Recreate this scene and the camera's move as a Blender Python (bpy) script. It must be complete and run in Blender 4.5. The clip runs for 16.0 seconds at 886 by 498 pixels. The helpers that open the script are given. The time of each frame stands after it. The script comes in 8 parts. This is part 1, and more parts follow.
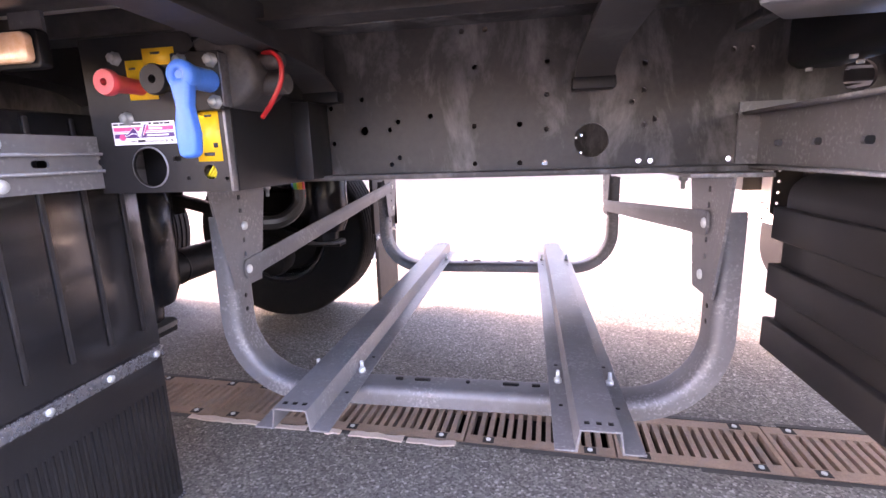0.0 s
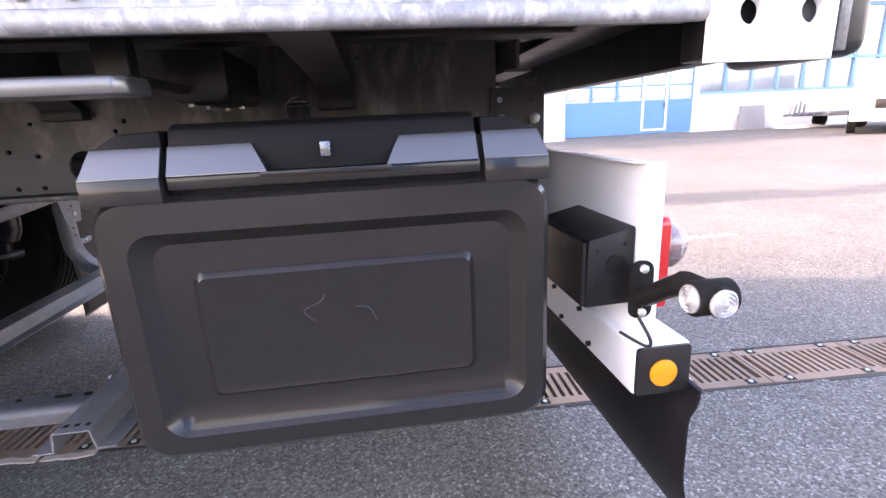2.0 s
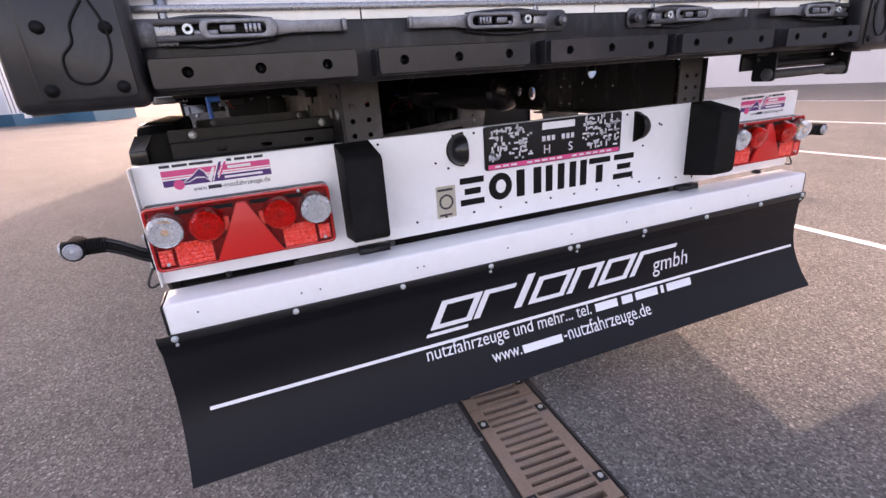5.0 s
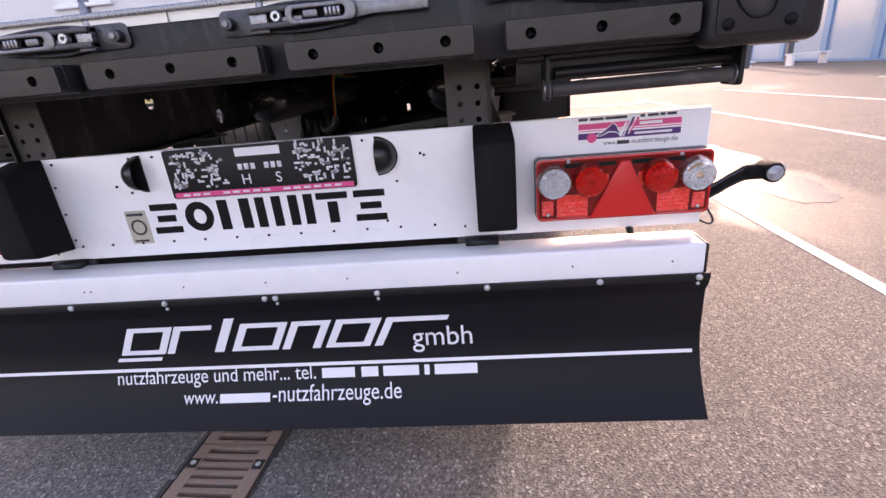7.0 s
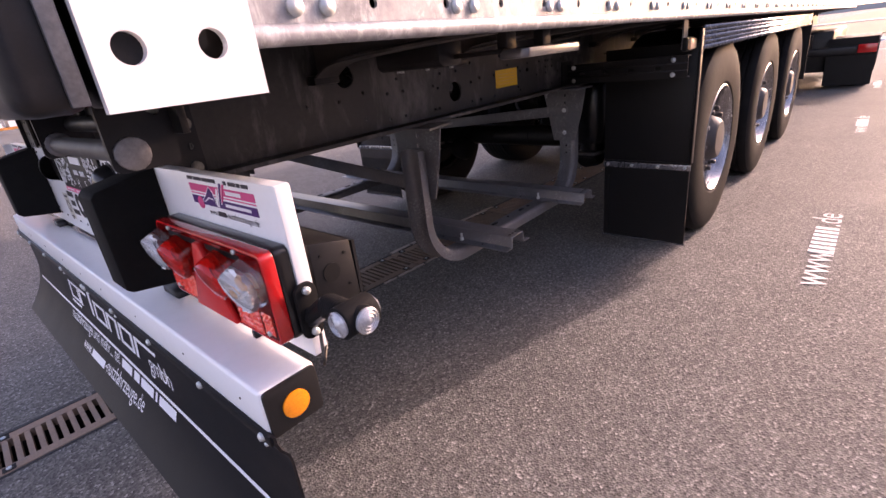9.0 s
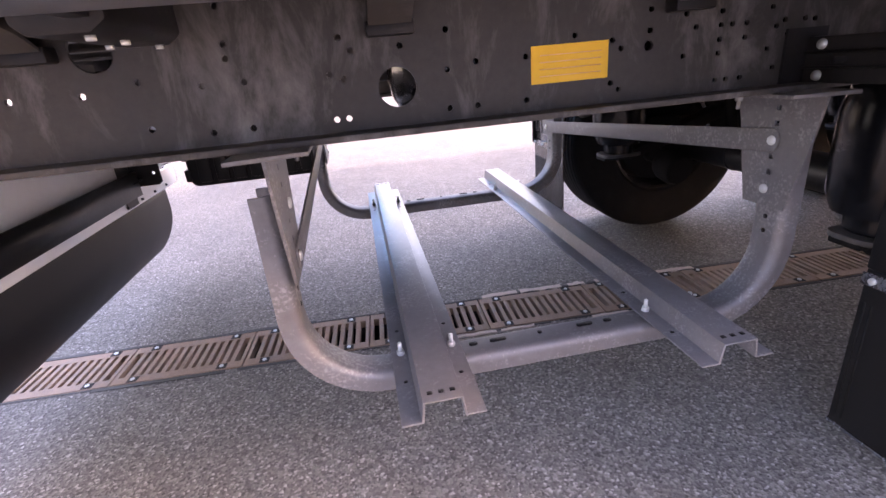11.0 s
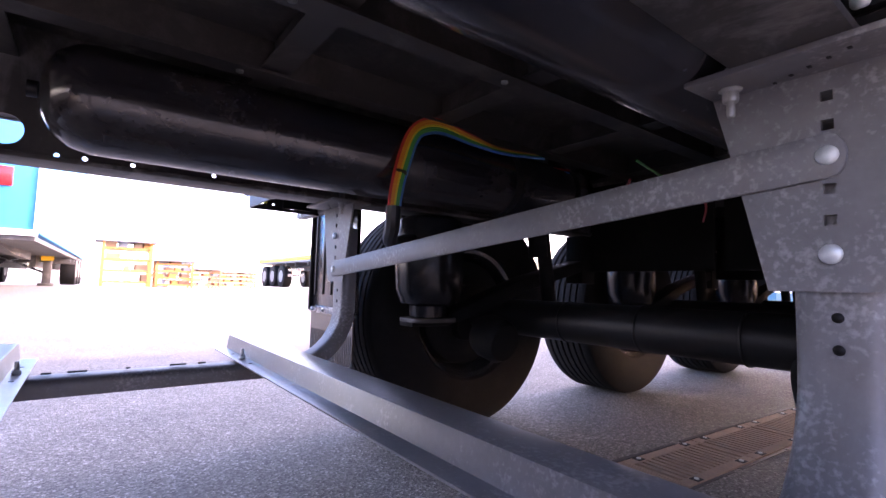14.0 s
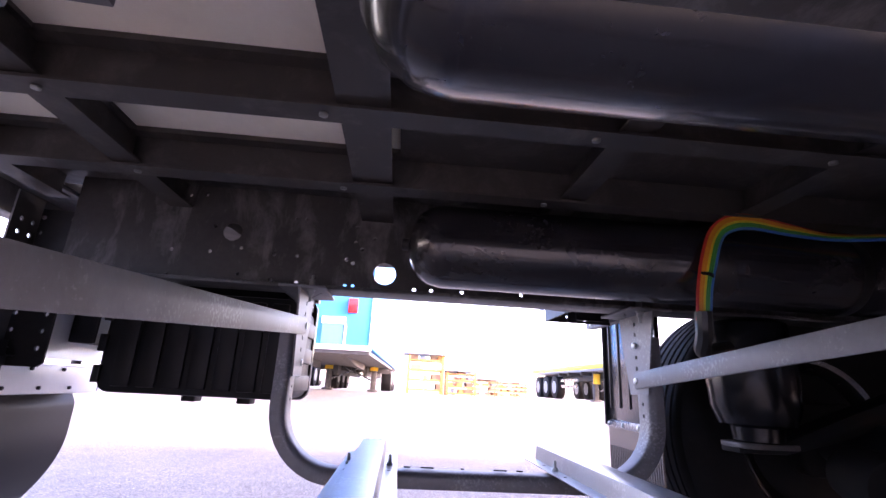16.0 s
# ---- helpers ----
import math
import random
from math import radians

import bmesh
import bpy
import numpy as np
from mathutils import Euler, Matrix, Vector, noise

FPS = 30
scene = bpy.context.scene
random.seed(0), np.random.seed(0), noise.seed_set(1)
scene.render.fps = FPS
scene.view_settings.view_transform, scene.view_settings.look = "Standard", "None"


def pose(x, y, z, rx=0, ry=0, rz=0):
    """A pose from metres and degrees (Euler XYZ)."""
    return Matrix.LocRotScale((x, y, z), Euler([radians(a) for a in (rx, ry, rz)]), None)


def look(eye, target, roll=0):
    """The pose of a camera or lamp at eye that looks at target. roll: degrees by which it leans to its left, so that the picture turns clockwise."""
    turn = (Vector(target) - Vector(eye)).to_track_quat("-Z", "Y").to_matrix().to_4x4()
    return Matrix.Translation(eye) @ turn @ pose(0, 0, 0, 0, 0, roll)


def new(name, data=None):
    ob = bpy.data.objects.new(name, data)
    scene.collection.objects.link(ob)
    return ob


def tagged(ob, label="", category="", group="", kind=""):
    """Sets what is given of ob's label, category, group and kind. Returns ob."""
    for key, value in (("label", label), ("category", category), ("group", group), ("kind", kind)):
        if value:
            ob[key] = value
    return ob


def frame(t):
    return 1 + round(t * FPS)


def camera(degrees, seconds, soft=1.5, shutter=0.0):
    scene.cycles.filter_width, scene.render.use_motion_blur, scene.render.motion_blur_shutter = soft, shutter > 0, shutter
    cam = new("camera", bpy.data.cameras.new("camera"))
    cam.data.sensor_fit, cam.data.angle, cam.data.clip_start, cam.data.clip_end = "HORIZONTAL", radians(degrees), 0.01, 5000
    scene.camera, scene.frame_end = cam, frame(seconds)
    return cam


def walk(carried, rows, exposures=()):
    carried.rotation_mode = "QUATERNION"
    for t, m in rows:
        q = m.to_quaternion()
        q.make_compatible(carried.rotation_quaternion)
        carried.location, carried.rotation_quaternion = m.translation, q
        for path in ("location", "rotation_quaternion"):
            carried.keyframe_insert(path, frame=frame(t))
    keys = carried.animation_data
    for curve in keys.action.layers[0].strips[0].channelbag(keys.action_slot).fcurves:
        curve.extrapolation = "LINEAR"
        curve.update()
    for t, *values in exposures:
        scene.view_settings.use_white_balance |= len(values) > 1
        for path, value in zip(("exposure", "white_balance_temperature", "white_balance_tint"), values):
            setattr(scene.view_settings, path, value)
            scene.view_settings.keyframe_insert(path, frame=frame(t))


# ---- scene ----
cam = camera(86.7, 16.0)
PATH = [
    (0, (-1.232, -1.731, 0.972), (-1.585, 0.197, 0.574), -1.9),
    (0.5, (-1.028, -1.792, 0.976), (-1.152, 0.157, 0.544), -2.6),
    (1, (-0.866, -1.837, 1.006), (-0.787, 0.109, 0.553), -2.7),
    (1.5, (-0.694, -1.867, 1.029), (-0.49, 0.072, 0.581), -3.3),
    (2, (-0.419, -1.866, 1.049), (-0.175, 0.05, 0.53), -2.8),
    (2.5, (-0.047, -1.929, 1.084), (-0.009, -0.022, 0.48), -2.7),
    (3, (0.324, -1.922, 1.101), (0.019, -0.074, 0.4), -1.6),
    (3.2, (0.457, -1.872, 1.106), (-0.012, -0.07, 0.374), -1.8),
    (5.3, (1.366, -0.698, 1.127), (-0.453, -0.213, 0.452), -4.3),
    (5.5, (1.379, -0.557, 1.118), (-0.463, -0.17, 0.444), -4.4),
    (6, (1.337, -0.173, 1.112), (-0.529, 0.043, 0.426), -4.4),
    (6.5, (1.305, 0.232, 1.103), (-0.573, 0.265, 0.416), -4.9),
    (7, (1.241, 0.627, 1.124), (-0.615, 0.448, 0.401), -5.3),
    (7.5, (1.057, 1.077, 1.12), (-0.757, 0.667, 0.385), -6.2),
    (8, (0.904, 1.431, 1.125), (-0.826, 0.755, 0.382), -7.0),
    (8.5, (0.629, 1.767, 1.109), (-0.922, 0.738, 0.379), -7.3),
    (8.7, (0.523, 1.85, 1.124), (-0.953, 0.718, 0.388), -7.1),
    (10.8, (-0.934, 1.721, 1.085), (-1.293, -0.095, 0.328), -5.8),
    (11, (-1.018, 1.597, 1.039), (-1.296, -0.242, 0.303), -5.3),
    (11.5, (-1.221, 1.248, 0.868), (-1.46, -0.667, 0.343), -2.4),
    (12, (-1.277, 1.008, 0.702), (-1.871, -0.897, 0.566), 1.3),
    (12.5, (-1.303, 0.911, 0.673), (-2.107, -0.92, 0.643), 2.2),
    (13, (-1.299, 0.85, 0.665), (-2.261, -0.904, 0.64), 2.1),
    (13.5, (-1.284, 0.823, 0.661), (-2.412, -0.829, 0.648), 1.5),
    (14, (-1.277, 0.824, 0.653), (-2.474, -0.771, 0.808), 1.5),
    (14.5, (-1.246, 0.821, 0.645), (-2.34, -0.81, 1.025), -0.1),
    (15, (-1.214, 0.823, 0.645), (-2.069, -0.916, 1.139), 0.4),
    (15.5, (-1.184, 0.833, 0.652), (-1.719, -1.01, 1.216), 2.0),
    (16, (-1.162, 0.852, 0.65), (-1.314, -1.061, 1.212), 3.0),
]
walk(cam, [(t, look(eye, target, roll)) for t, eye, target, roll in PATH],
     exposures=[(0.0, 4.56, 7950, 46), (1.0, 4.28, 7750, 43), (1.5, 4.06, 7550, 42), (2.0, 3.57, 7750, 35), (3.0, 2.74, 8350, 36), (5.5, 2.31, 8300, 39), (7.0, 2.22, 8000, 40), (7.5, 2.06, 7900, 44), (8.5, 1.74, 7700, 45), (11.0, 3.84, 7800, 43), (12.0, 3.6, 7100, 43), (12.5, 3.62, 6900, 44), (14.0, 3.88, 6850, 47), (14.5, 3.85, 6800, 48), (16.0, 4.01, 6800, 50)])

# ---------------------------------------------------------------- sky and sun
SUN_EL, SUN_AZ = 22.0, 15.3          # height, and turn from the trailer's nose towards its right side
world = bpy.data.worlds.new("sky")
scene.world = world
world.use_nodes = True
wn = world.node_tree
sky = wn.nodes.new("ShaderNodeTexSky")
sky.sky_type = "NISHITA"
sky.sun_disc = False
sky.sun_elevation = radians(SUN_EL)
sky.sun_rotation = radians(-(90 - SUN_AZ))
sky.air_density, sky.dust_density, sky.ozone_density = 1.0, 2.5, 1.0
wn.nodes["Background"].inputs["Strength"].default_value = 0.15
wn.links.new(sky.outputs[0], wn.nodes["Background"].inputs["Color"])
sun_way = Vector((-math.cos(radians(SUN_AZ)) * math.cos(radians(SUN_EL)),
                  math.sin(radians(SUN_AZ)) * math.cos(radians(SUN_EL)), math.sin(radians(SUN_EL))))
sun = new("sun", bpy.data.lights.new("sun", "SUN"))
sun.data.energy, sun.data.angle, sun.data.color = 1.02, radians(1.2), (1.0, 0.955, 0.89)
sun.matrix_world = look(sun_way * 60, (0, 0, 0))


# ---------------------------------------------------------------- materials
def node(nt, kind, **given):
    n = nt.nodes.new(kind)
    for key, value in given.items():
        n.inputs[key].default_value = value
    return n


def material(name, a, b=None, rough=0.5, metal=0.0, scale=6.0, fine=90.0, bump=0.1, spread=0.5, coat=0.0,
             rough_spread=0.12, stain=None, stain_scale=3.0, stain_amount=0.5, stretch=1.0, coat_ior=1.5, specks=None, specks_scale=150.0, transmission=0.0, by_object=0.0, specular=0.5):
    """Two colours mixed by coarse and fine noise, a stain colour in patches, relief and uneven gloss."""
    m = bpy.data.materials.new(name)
    m.use_nodes = True
    nt = m.node_tree
    p = nt.nodes["Principled BSDF"]
    b = b or tuple(c * 0.75 for c in a)
    co = node(nt, "ShaderNodeTexCoord")
    n1 = node(nt, "ShaderNodeTexNoise", Scale=scale, Detail=6.0, Roughness=0.6)
    n2 = node(nt, "ShaderNodeTexNoise", Scale=fine, Detail=4.0, Roughness=0.65)
    for n in (n1, n2):
        nt.links.new(co.outputs["Object"], n.inputs["Vector"])
    add = nt.nodes.new("ShaderNodeMath")
    add.operation = "MULTIPLY_ADD"
    add.inputs[1].default_value = 0.55
    nt.links.new(n2.outputs[0], add.inputs[0])
    half = nt.nodes.new("ShaderNodeMath")
    half.operation = "MULTIPLY"
    half.inputs[1].default_value = 0.6
    nt.links.new(n1.outputs[0], half.inputs[0])
    nt.links.new(half.outputs[0], add.inputs[2])
    ramp = nt.nodes.new("ShaderNodeValToRGB")
    ramp.color_ramp.elements[0].position = max(0.0, 0.56 - spread / 2)
    ramp.color_ramp.elements[1].position = min(1.0, 0.56 + spread / 2)
    ramp.color_ramp.elements[0].color = (*b, 1)
    ramp.color_ramp.elements[1].color = (*a, 1)
    nt.links.new(add.outputs[0], ramp.inputs[0])
    colour = ramp.outputs[0]
    if by_object:
        info = nt.nodes.new("ShaderNodeObjectInfo")
        hsv = nt.nodes.new("ShaderNodeHueSaturation")
        span = nt.nodes.new("ShaderNodeMapRange")
        span.inputs["To Min"].default_value, span.inputs["To Max"].default_value = 1 - by_object, 1 + by_object
        nt.links.new(info.outputs["Random"], span.inputs["Value"])
        nt.links.new(span.outputs[0], hsv.inputs["Value"])
        nt.links.new(colour, hsv.inputs["Color"])
        colour = hsv.outputs[0]
    if stain:
        n3 = node(nt, "ShaderNodeTexNoise", Scale=stain_scale, Detail=8.0, Roughness=0.7, Distortion=0.4)
        mp = nt.nodes.new("ShaderNodeMapping")
        mp.inputs["Scale"].default_value = (1.0, 1.0, stretch)
        nt.links.new(co.outputs["Object"], mp.inputs["Vector"])
        nt.links.new(mp.outputs[0], n3.inputs["Vector"])
        r3 = nt.nodes.new("ShaderNodeValToRGB")
        r3.color_ramp.elements[0].position, r3.color_ramp.elements[1].position = 0.5, 0.72
        r3.color_ramp.elements[0].color, r3.color_ramp.elements[1].color = (0, 0, 0, 1), (stain_amount,) * 3 + (1,)
        nt.links.new(n3.outputs[0], r3.inputs[0])
        mix = nt.nodes.new("ShaderNodeMix")
        mix.data_type = "RGBA"
        nt.links.new(r3.outputs[0], mix.inputs["Factor"])
        nt.links.new(colour, mix.inputs["A"])
        mix.inputs["B"].default_value = (*stain, 1)
        colour = mix.outputs["Result"]
    if specks:
        n4 = node(nt, "ShaderNodeTexNoise", Scale=specks_scale, Detail=2.0, Roughness=0.5)
        n5 = node(nt, "ShaderNodeTexNoise", Scale=specks_scale * 0.06, Detail=4.0, Roughness=0.6)
        nt.links.new(co.outputs["Object"], n4.inputs["Vector"])
        nt.links.new(co.outputs["Object"], n5.inputs["Vector"])
        both = nt.nodes.new("ShaderNodeMath")
        both.operation = "MULTIPLY"
        nt.links.new(n4.outputs[0], both.inputs[0])
        nt.links.new(n5.outputs[0], both.inputs[1])
        r4 = nt.nodes.new("ShaderNodeValToRGB")
        r4.color_ramp.elements[0].position, r4.color_ramp.elements[1].position = 0.29, 0.42
        r4.color_ramp.elements[1].color = (0.55, 0.55, 0.55, 1)
        nt.links.new(both.outputs[0], r4.inputs[0])
        m4 = nt.nodes.new("ShaderNodeMix")
        m4.data_type = "RGBA"
        nt.links.new(r4.outputs[0], m4.inputs["Factor"])
        nt.links.new(colour, m4.inputs["A"])
        m4.inputs["B"].default_value = (*specks, 1)
        colour = m4.outputs["Result"]
    nt.links.new(colour, p.inputs["Base Color"])
    mr = nt.nodes.new("ShaderNodeMapRange")
    mr.inputs["To Min"].default_value, mr.inputs["To Max"].default_value = max(0.02, rough - rough_spread), min(1.0, rough + rough_spread)
    nt.links.new(add.outputs[0], mr.inputs["Value"])
    nt.links.new(mr.outputs[0], p.inputs["Roughness"])
    p.inputs["Metallic"].default_value = metal
    p.inputs["Coat Weight"].default_value = coat
    p.inputs["Coat Roughness"].default_value = 0.08 if coat_ior == 1.5 else 0.14
    p.inputs["Coat IOR"].default_value = coat_ior
    p.inputs["Transmission Weight"].default_value = transmission
    p.inputs["Specular IOR Level"].default_value = specular
    if bump:
        bp = node(nt, "ShaderNodeBump", Strength=bump, Distance=0.004)
        nt.links.new(add.outputs[0], bp.inputs["Height"])
        nt.links.new(bp.outputs[0], p.inputs["Normal"])
    return m


DAMP = ((3.3, 3.4, 1.9, 0.36), (6.4, 3.15, 2.0, 0.34), (4.5, 12.8, 2.2, 0.4), (9.8, 12.6, 2.6, 0.4), (-2.3, 2.85, 1.5, 0.6))


def asphalt_material():
    """Worn asphalt: pale and dark stones in the binder, paler worn lanes, damp and oily patches, cracks."""
    m = bpy.data.materials.new("asphalt")
    m.use_nodes = True
    nt = m.node_tree
    p = nt.nodes["Principled BSDF"]
    co = node(nt, "ShaderNodeTexCoord")
    v = co.outputs["Object"]
    stones = node(nt, "ShaderNodeTexVoronoi", Scale=140.0, Randomness=1.0)
    grit = node(nt, "ShaderNodeTexNoise", Scale=260.0, Detail=3.0)
    big = node(nt, "ShaderNodeTexNoise", Scale=0.35, Detail=7.0, Roughness=0.62)
    mid = node(nt, "ShaderNodeTexNoise", Scale=3.1, Detail=6.0, Roughness=0.7)
    wet = node(nt, "ShaderNodeTexNoise", Scale=0.23, Detail=5.0, Roughness=0.55, Distortion=0.5)
    for n in (stones, grit, big, mid, wet):
        nt.links.new(v, n.inputs["Vector"])
    r = nt.nodes.new("ShaderNodeValToRGB")
    els = r.color_ramp.elements
    els[0].position, els[0].color = 0.0, (0.064, 0.0612, 0.0568, 1)
    els[1].position, els[1].color = 1.0, (0.335, 0.324, 0.3, 1)
    for pos, c in ((0.15, (0.092, 0.0885, 0.081, 1)), (0.62, (0.142, 0.1365, 0.124, 1)), (0.86, (0.188, 0.181, 0.165, 1)), (0.95, (0.24, 0.232, 0.214, 1))):
        e = els.new(pos)
        e.color = c
    sep = nt.nodes.new("ShaderNodeSeparateColor")
    nt.links.new(stones.outputs["Color"], sep.inputs[0])
    nt.links.new(sep.outputs[0], r.inputs[0])
    val = nt.nodes.new("ShaderNodeMath")
    val.operation = "MULTIPLY_ADD"
    val.inputs[1].default_value, val.inputs[2].default_value = 0.75, 0.35
    nt.links.new(big.outputs[0], val.inputs[0])
    val2 = nt.nodes.new("ShaderNodeMath")
    val2.operation = "MULTIPLY_ADD"
    val2.inputs[1].default_value = 0.6
    nt.links.new(mid.outputs[0], val2.inputs[0])
    nt.links.new(val.outputs[0], val2.inputs[2])
    hsv = nt.nodes.new("ShaderNodeHueSaturation")
    nt.links.new(r.outputs[0], hsv.inputs["Color"])
    nt.links.new(val2.outputs[0], hsv.inputs["Value"])
    damp = nt.nodes.new("ShaderNodeValToRGB")
    damp.color_ramp.elements[0].position, damp.color_ramp.elements[1].position = 0.62, 0.7
    nt.links.new(wet.outputs[0], damp.inputs[0])
    # meltwater patches: rough-edged ovals, all gathered into one mask
    edge = node(nt, "ShaderNodeTexNoise", Scale=1.3, Detail=9.0, Roughness=0.72, Distortion=0.3)
    nt.links.new(v, edge.inputs["Vector"])
    wetness = damp.outputs[0]
    for cx, cy, rx, ry in DAMP:
        off = nt.nodes.new("ShaderNodeMapping")
        off.inputs["Location"].default_value = (-cx / rx, -cy / ry, 0)
        off.inputs["Scale"].default_value = (1 / rx, 1 / ry, 0)
        nt.links.new(v, off.inputs["Vector"])
        ln = nt.nodes.new("ShaderNodeVectorMath")
        ln.operation = "LENGTH"
        nt.links.new(off.outputs[0], ln.inputs[0])
        ragged = nt.nodes.new("ShaderNodeMath")
        ragged.operation = "MULTIPLY_ADD"
        ragged.inputs[1].default_value = 2.4
        nt.links.new(edge.outputs[0], ragged.inputs[0])
        nt.links.new(ln.outputs["Value"], ragged.inputs[2])
        cut = nt.nodes.new("ShaderNodeMapRange")
        cut.inputs["From Min"].default_value, cut.inputs["From Max"].default_value = 2.25, 2.05
        nt.links.new(ragged.outputs[0], cut.inputs["Value"])
        top = nt.nodes.new("ShaderNodeMath")
        top.operation = "MAXIMUM"
        nt.links.new(cut.outputs[0], top.inputs[0])
        nt.links.new(wetness, top.inputs[1])
        wetness = top.outputs[0]
    mix = nt.nodes.new("ShaderNodeMix")
    mix.data_type = "RGBA"
    mix.blend_type = "MULTIPLY"
    mix.inputs["B"].default_value = (0.6, 0.58, 0.56, 1)
    nt.links.new(wetness, mix.inputs["Factor"])
    nt.links.new(hsv.outputs[0], mix.inputs["A"])
    nt.links.new(mix.outputs["Result"], p.inputs["Base Color"])
    ro = nt.nodes.new("ShaderNodeMapRange")
    ro.inputs["To Min"].default_value, ro.inputs["To Max"].default_value = 0.85, 0.5
    p.inputs["Specular IOR Level"].default_value = 0.33
    nt.links.new(wetness, ro.inputs["Value"])
    nt.links.new(ro.outputs[0], p.inputs["Roughness"])
    h = nt.nodes.new("ShaderNodeMath")
    h.operation = "MULTIPLY_ADD"
    h.inputs[1].default_value = 0.4
    nt.links.new(grit.outputs[0], h.inputs[0])
    nt.links.new(stones.outputs["Distance"], h.inputs[2])
    bp = node(nt, "ShaderNodeBump", Strength=0.7, Distance=0.004)
    nt.links.new(h.outputs[0], bp.inputs["Height"])
    nt.links.new(bp.outputs[0], p.inputs["Normal"])
    return m


def galvanised(name, a, b, rough=0.5, metal=0.55, chalk=(0.75, 0.76, 0.78), amount=0.5, scale=7.0, stretch=1.0):
    """Zinc coating with spangle, pale oxide bloom and dull streaks that run down."""
    m = material(name, a, b, rough=rough, metal=metal, scale=4.0, fine=60.0, bump=0.06, spread=0.45,
                 stain=chalk, stain_scale=scale, stain_amount=amount, stretch=stretch)
    return m


ASPHALT = asphalt_material()
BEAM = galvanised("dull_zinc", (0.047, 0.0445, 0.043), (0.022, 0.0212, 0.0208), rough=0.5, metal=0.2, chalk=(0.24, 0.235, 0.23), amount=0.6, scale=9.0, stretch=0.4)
ZINC = material("zinc_coated_steel", (0.165, 0.166, 0.17), (0.1, 0.1, 0.104), rough=0.5, metal=0.35, scale=5.0, fine=60.0, bump=0.05, spread=0.6, stain=(0.085, 0.077, 0.07), stain_scale=4.0, stain_amount=0.6, specks=(0.3, 0.305, 0.31), specks_scale=140.0)
# rail zinc, lightened and smoothed for the bright yard that it reflects
CARRZ = material("bright_zinc_rail", (0.21, 0.212, 0.22), (0.14, 0.142, 0.15), rough=0.33, metal=0.45, scale=5.0, fine=60.0, bump=0.04, spread=0.6, stain=(0.12, 0.11, 0.1), stain_scale=4.0, stain_amount=0.4, specks=(0.32, 0.325, 0.33), specks_scale=160.0)
SATIN = material("satin_aluminium", (0.2, 0.205, 0.215), (0.16, 0.165, 0.175), rough=0.3, rough_spread=0.04, metal=0.7, scale=4, fine=40, bump=0.008)
RAILZ = galvanised("spangled_zinc", (0.45, 0.46, 0.47), (0.15, 0.155, 0.165), rough=0.45, metal=0.35, chalk=(0.78, 0.79, 0.8), amount=0.9, scale=34.0, stretch=0.55)
DULLBOLT = material("dull_zinc_bolt", (0.32, 0.34, 0.335), (0.19, 0.2, 0.2), rough=0.45, metal=0.5, fine=260, bump=0.1)
BOLT = material("zinc_bolt", (0.62, 0.66, 0.65), (0.46, 0.5, 0.49), rough=0.4, metal=0.45, fine=200, bump=0.05)
ALU = material("aluminium", (0.23, 0.24, 0.26), (0.15, 0.16, 0.175), rough=0.25, metal=0.75, fine=160, bump=0.03)
RIM = material("polished_rim", (0.42, 0.42, 0.43), (0.22, 0.22, 0.23), rough=0.22, metal=0.9, scale=14, fine=120, bump=0.08, stain=(0.06, 0.055, 0.05), stain_scale=12, stain_amount=0.5)
CASTING = material("dirty_casting", (0.075, 0.07, 0.068), (0.025, 0.0235, 0.023), rough=0.6, metal=0.3, scale=22, fine=120, bump=0.35, stain=(0.16, 0.15, 0.14), stain_scale=20, stain_amount=0.4)
STEEL = material("worn_steel", (0.27, 0.275, 0.285), (0.1, 0.1, 0.108), rough=0.42, metal=0.8, scale=20, fine=150, bump=0.1)
WHITE = material("white_paint", (0.87, 0.87, 0.87), (0.82, 0.82, 0.815), rough=0.32, scale=3, fine=40, bump=0.015, coat=0.3, stain=(0.55, 0.54, 0.52), stain_scale=6, stain_amount=0.18)
BLACKP = material("black_paint", (0.011, 0.011, 0.012), (0.006, 0.006, 0.007), rough=0.4, scale=7, fine=120, bump=0.05, stain=(0.05, 0.046, 0.042), stain_scale=9, stain_amount=0.18, specular=0.3)
SILLP = material("worn_black_paint", (0.017, 0.017, 0.018), (0.008, 0.008, 0.0088), rough=0.42, scale=9, fine=110, bump=0.08, stain=(0.19, 0.195, 0.205), stain_scale=19, stain_amount=0.2, stretch=0.3, specular=0.2, coat=0.1)
FRAMEP = material("frame_paint", (0.05, 0.0455, 0.043), (0.03, 0.0275, 0.026), rough=0.55, scale=6, fine=120, bump=0.06, stain=(0.19, 0.175, 0.16), stain_scale=7, stain_amount=0.4)
PLASTIC = material("black_plastic", (0.018, 0.017, 0.017), (0.013, 0.0123, 0.0123), rough=0.33, scale=30, fine=700, bump=0.03, rough_spread=0.05, specular=0.12, coat=0.5, coat_ior=1.5)
LIDP = material("dull_black_plastic", (0.006, 0.006, 0.0064), (0.0042, 0.0042, 0.0045), rough=0.5, scale=14, fine=400, bump=0.05, specular=0.12)
GLOSSPL = material("glossy_black_plastic", (0.02, 0.02, 0.021), (0.014, 0.014, 0.015), rough=0.3, scale=30, fine=500, bump=0.03, rough_spread=0.05, coat=1.0, coat_ior=1.9)
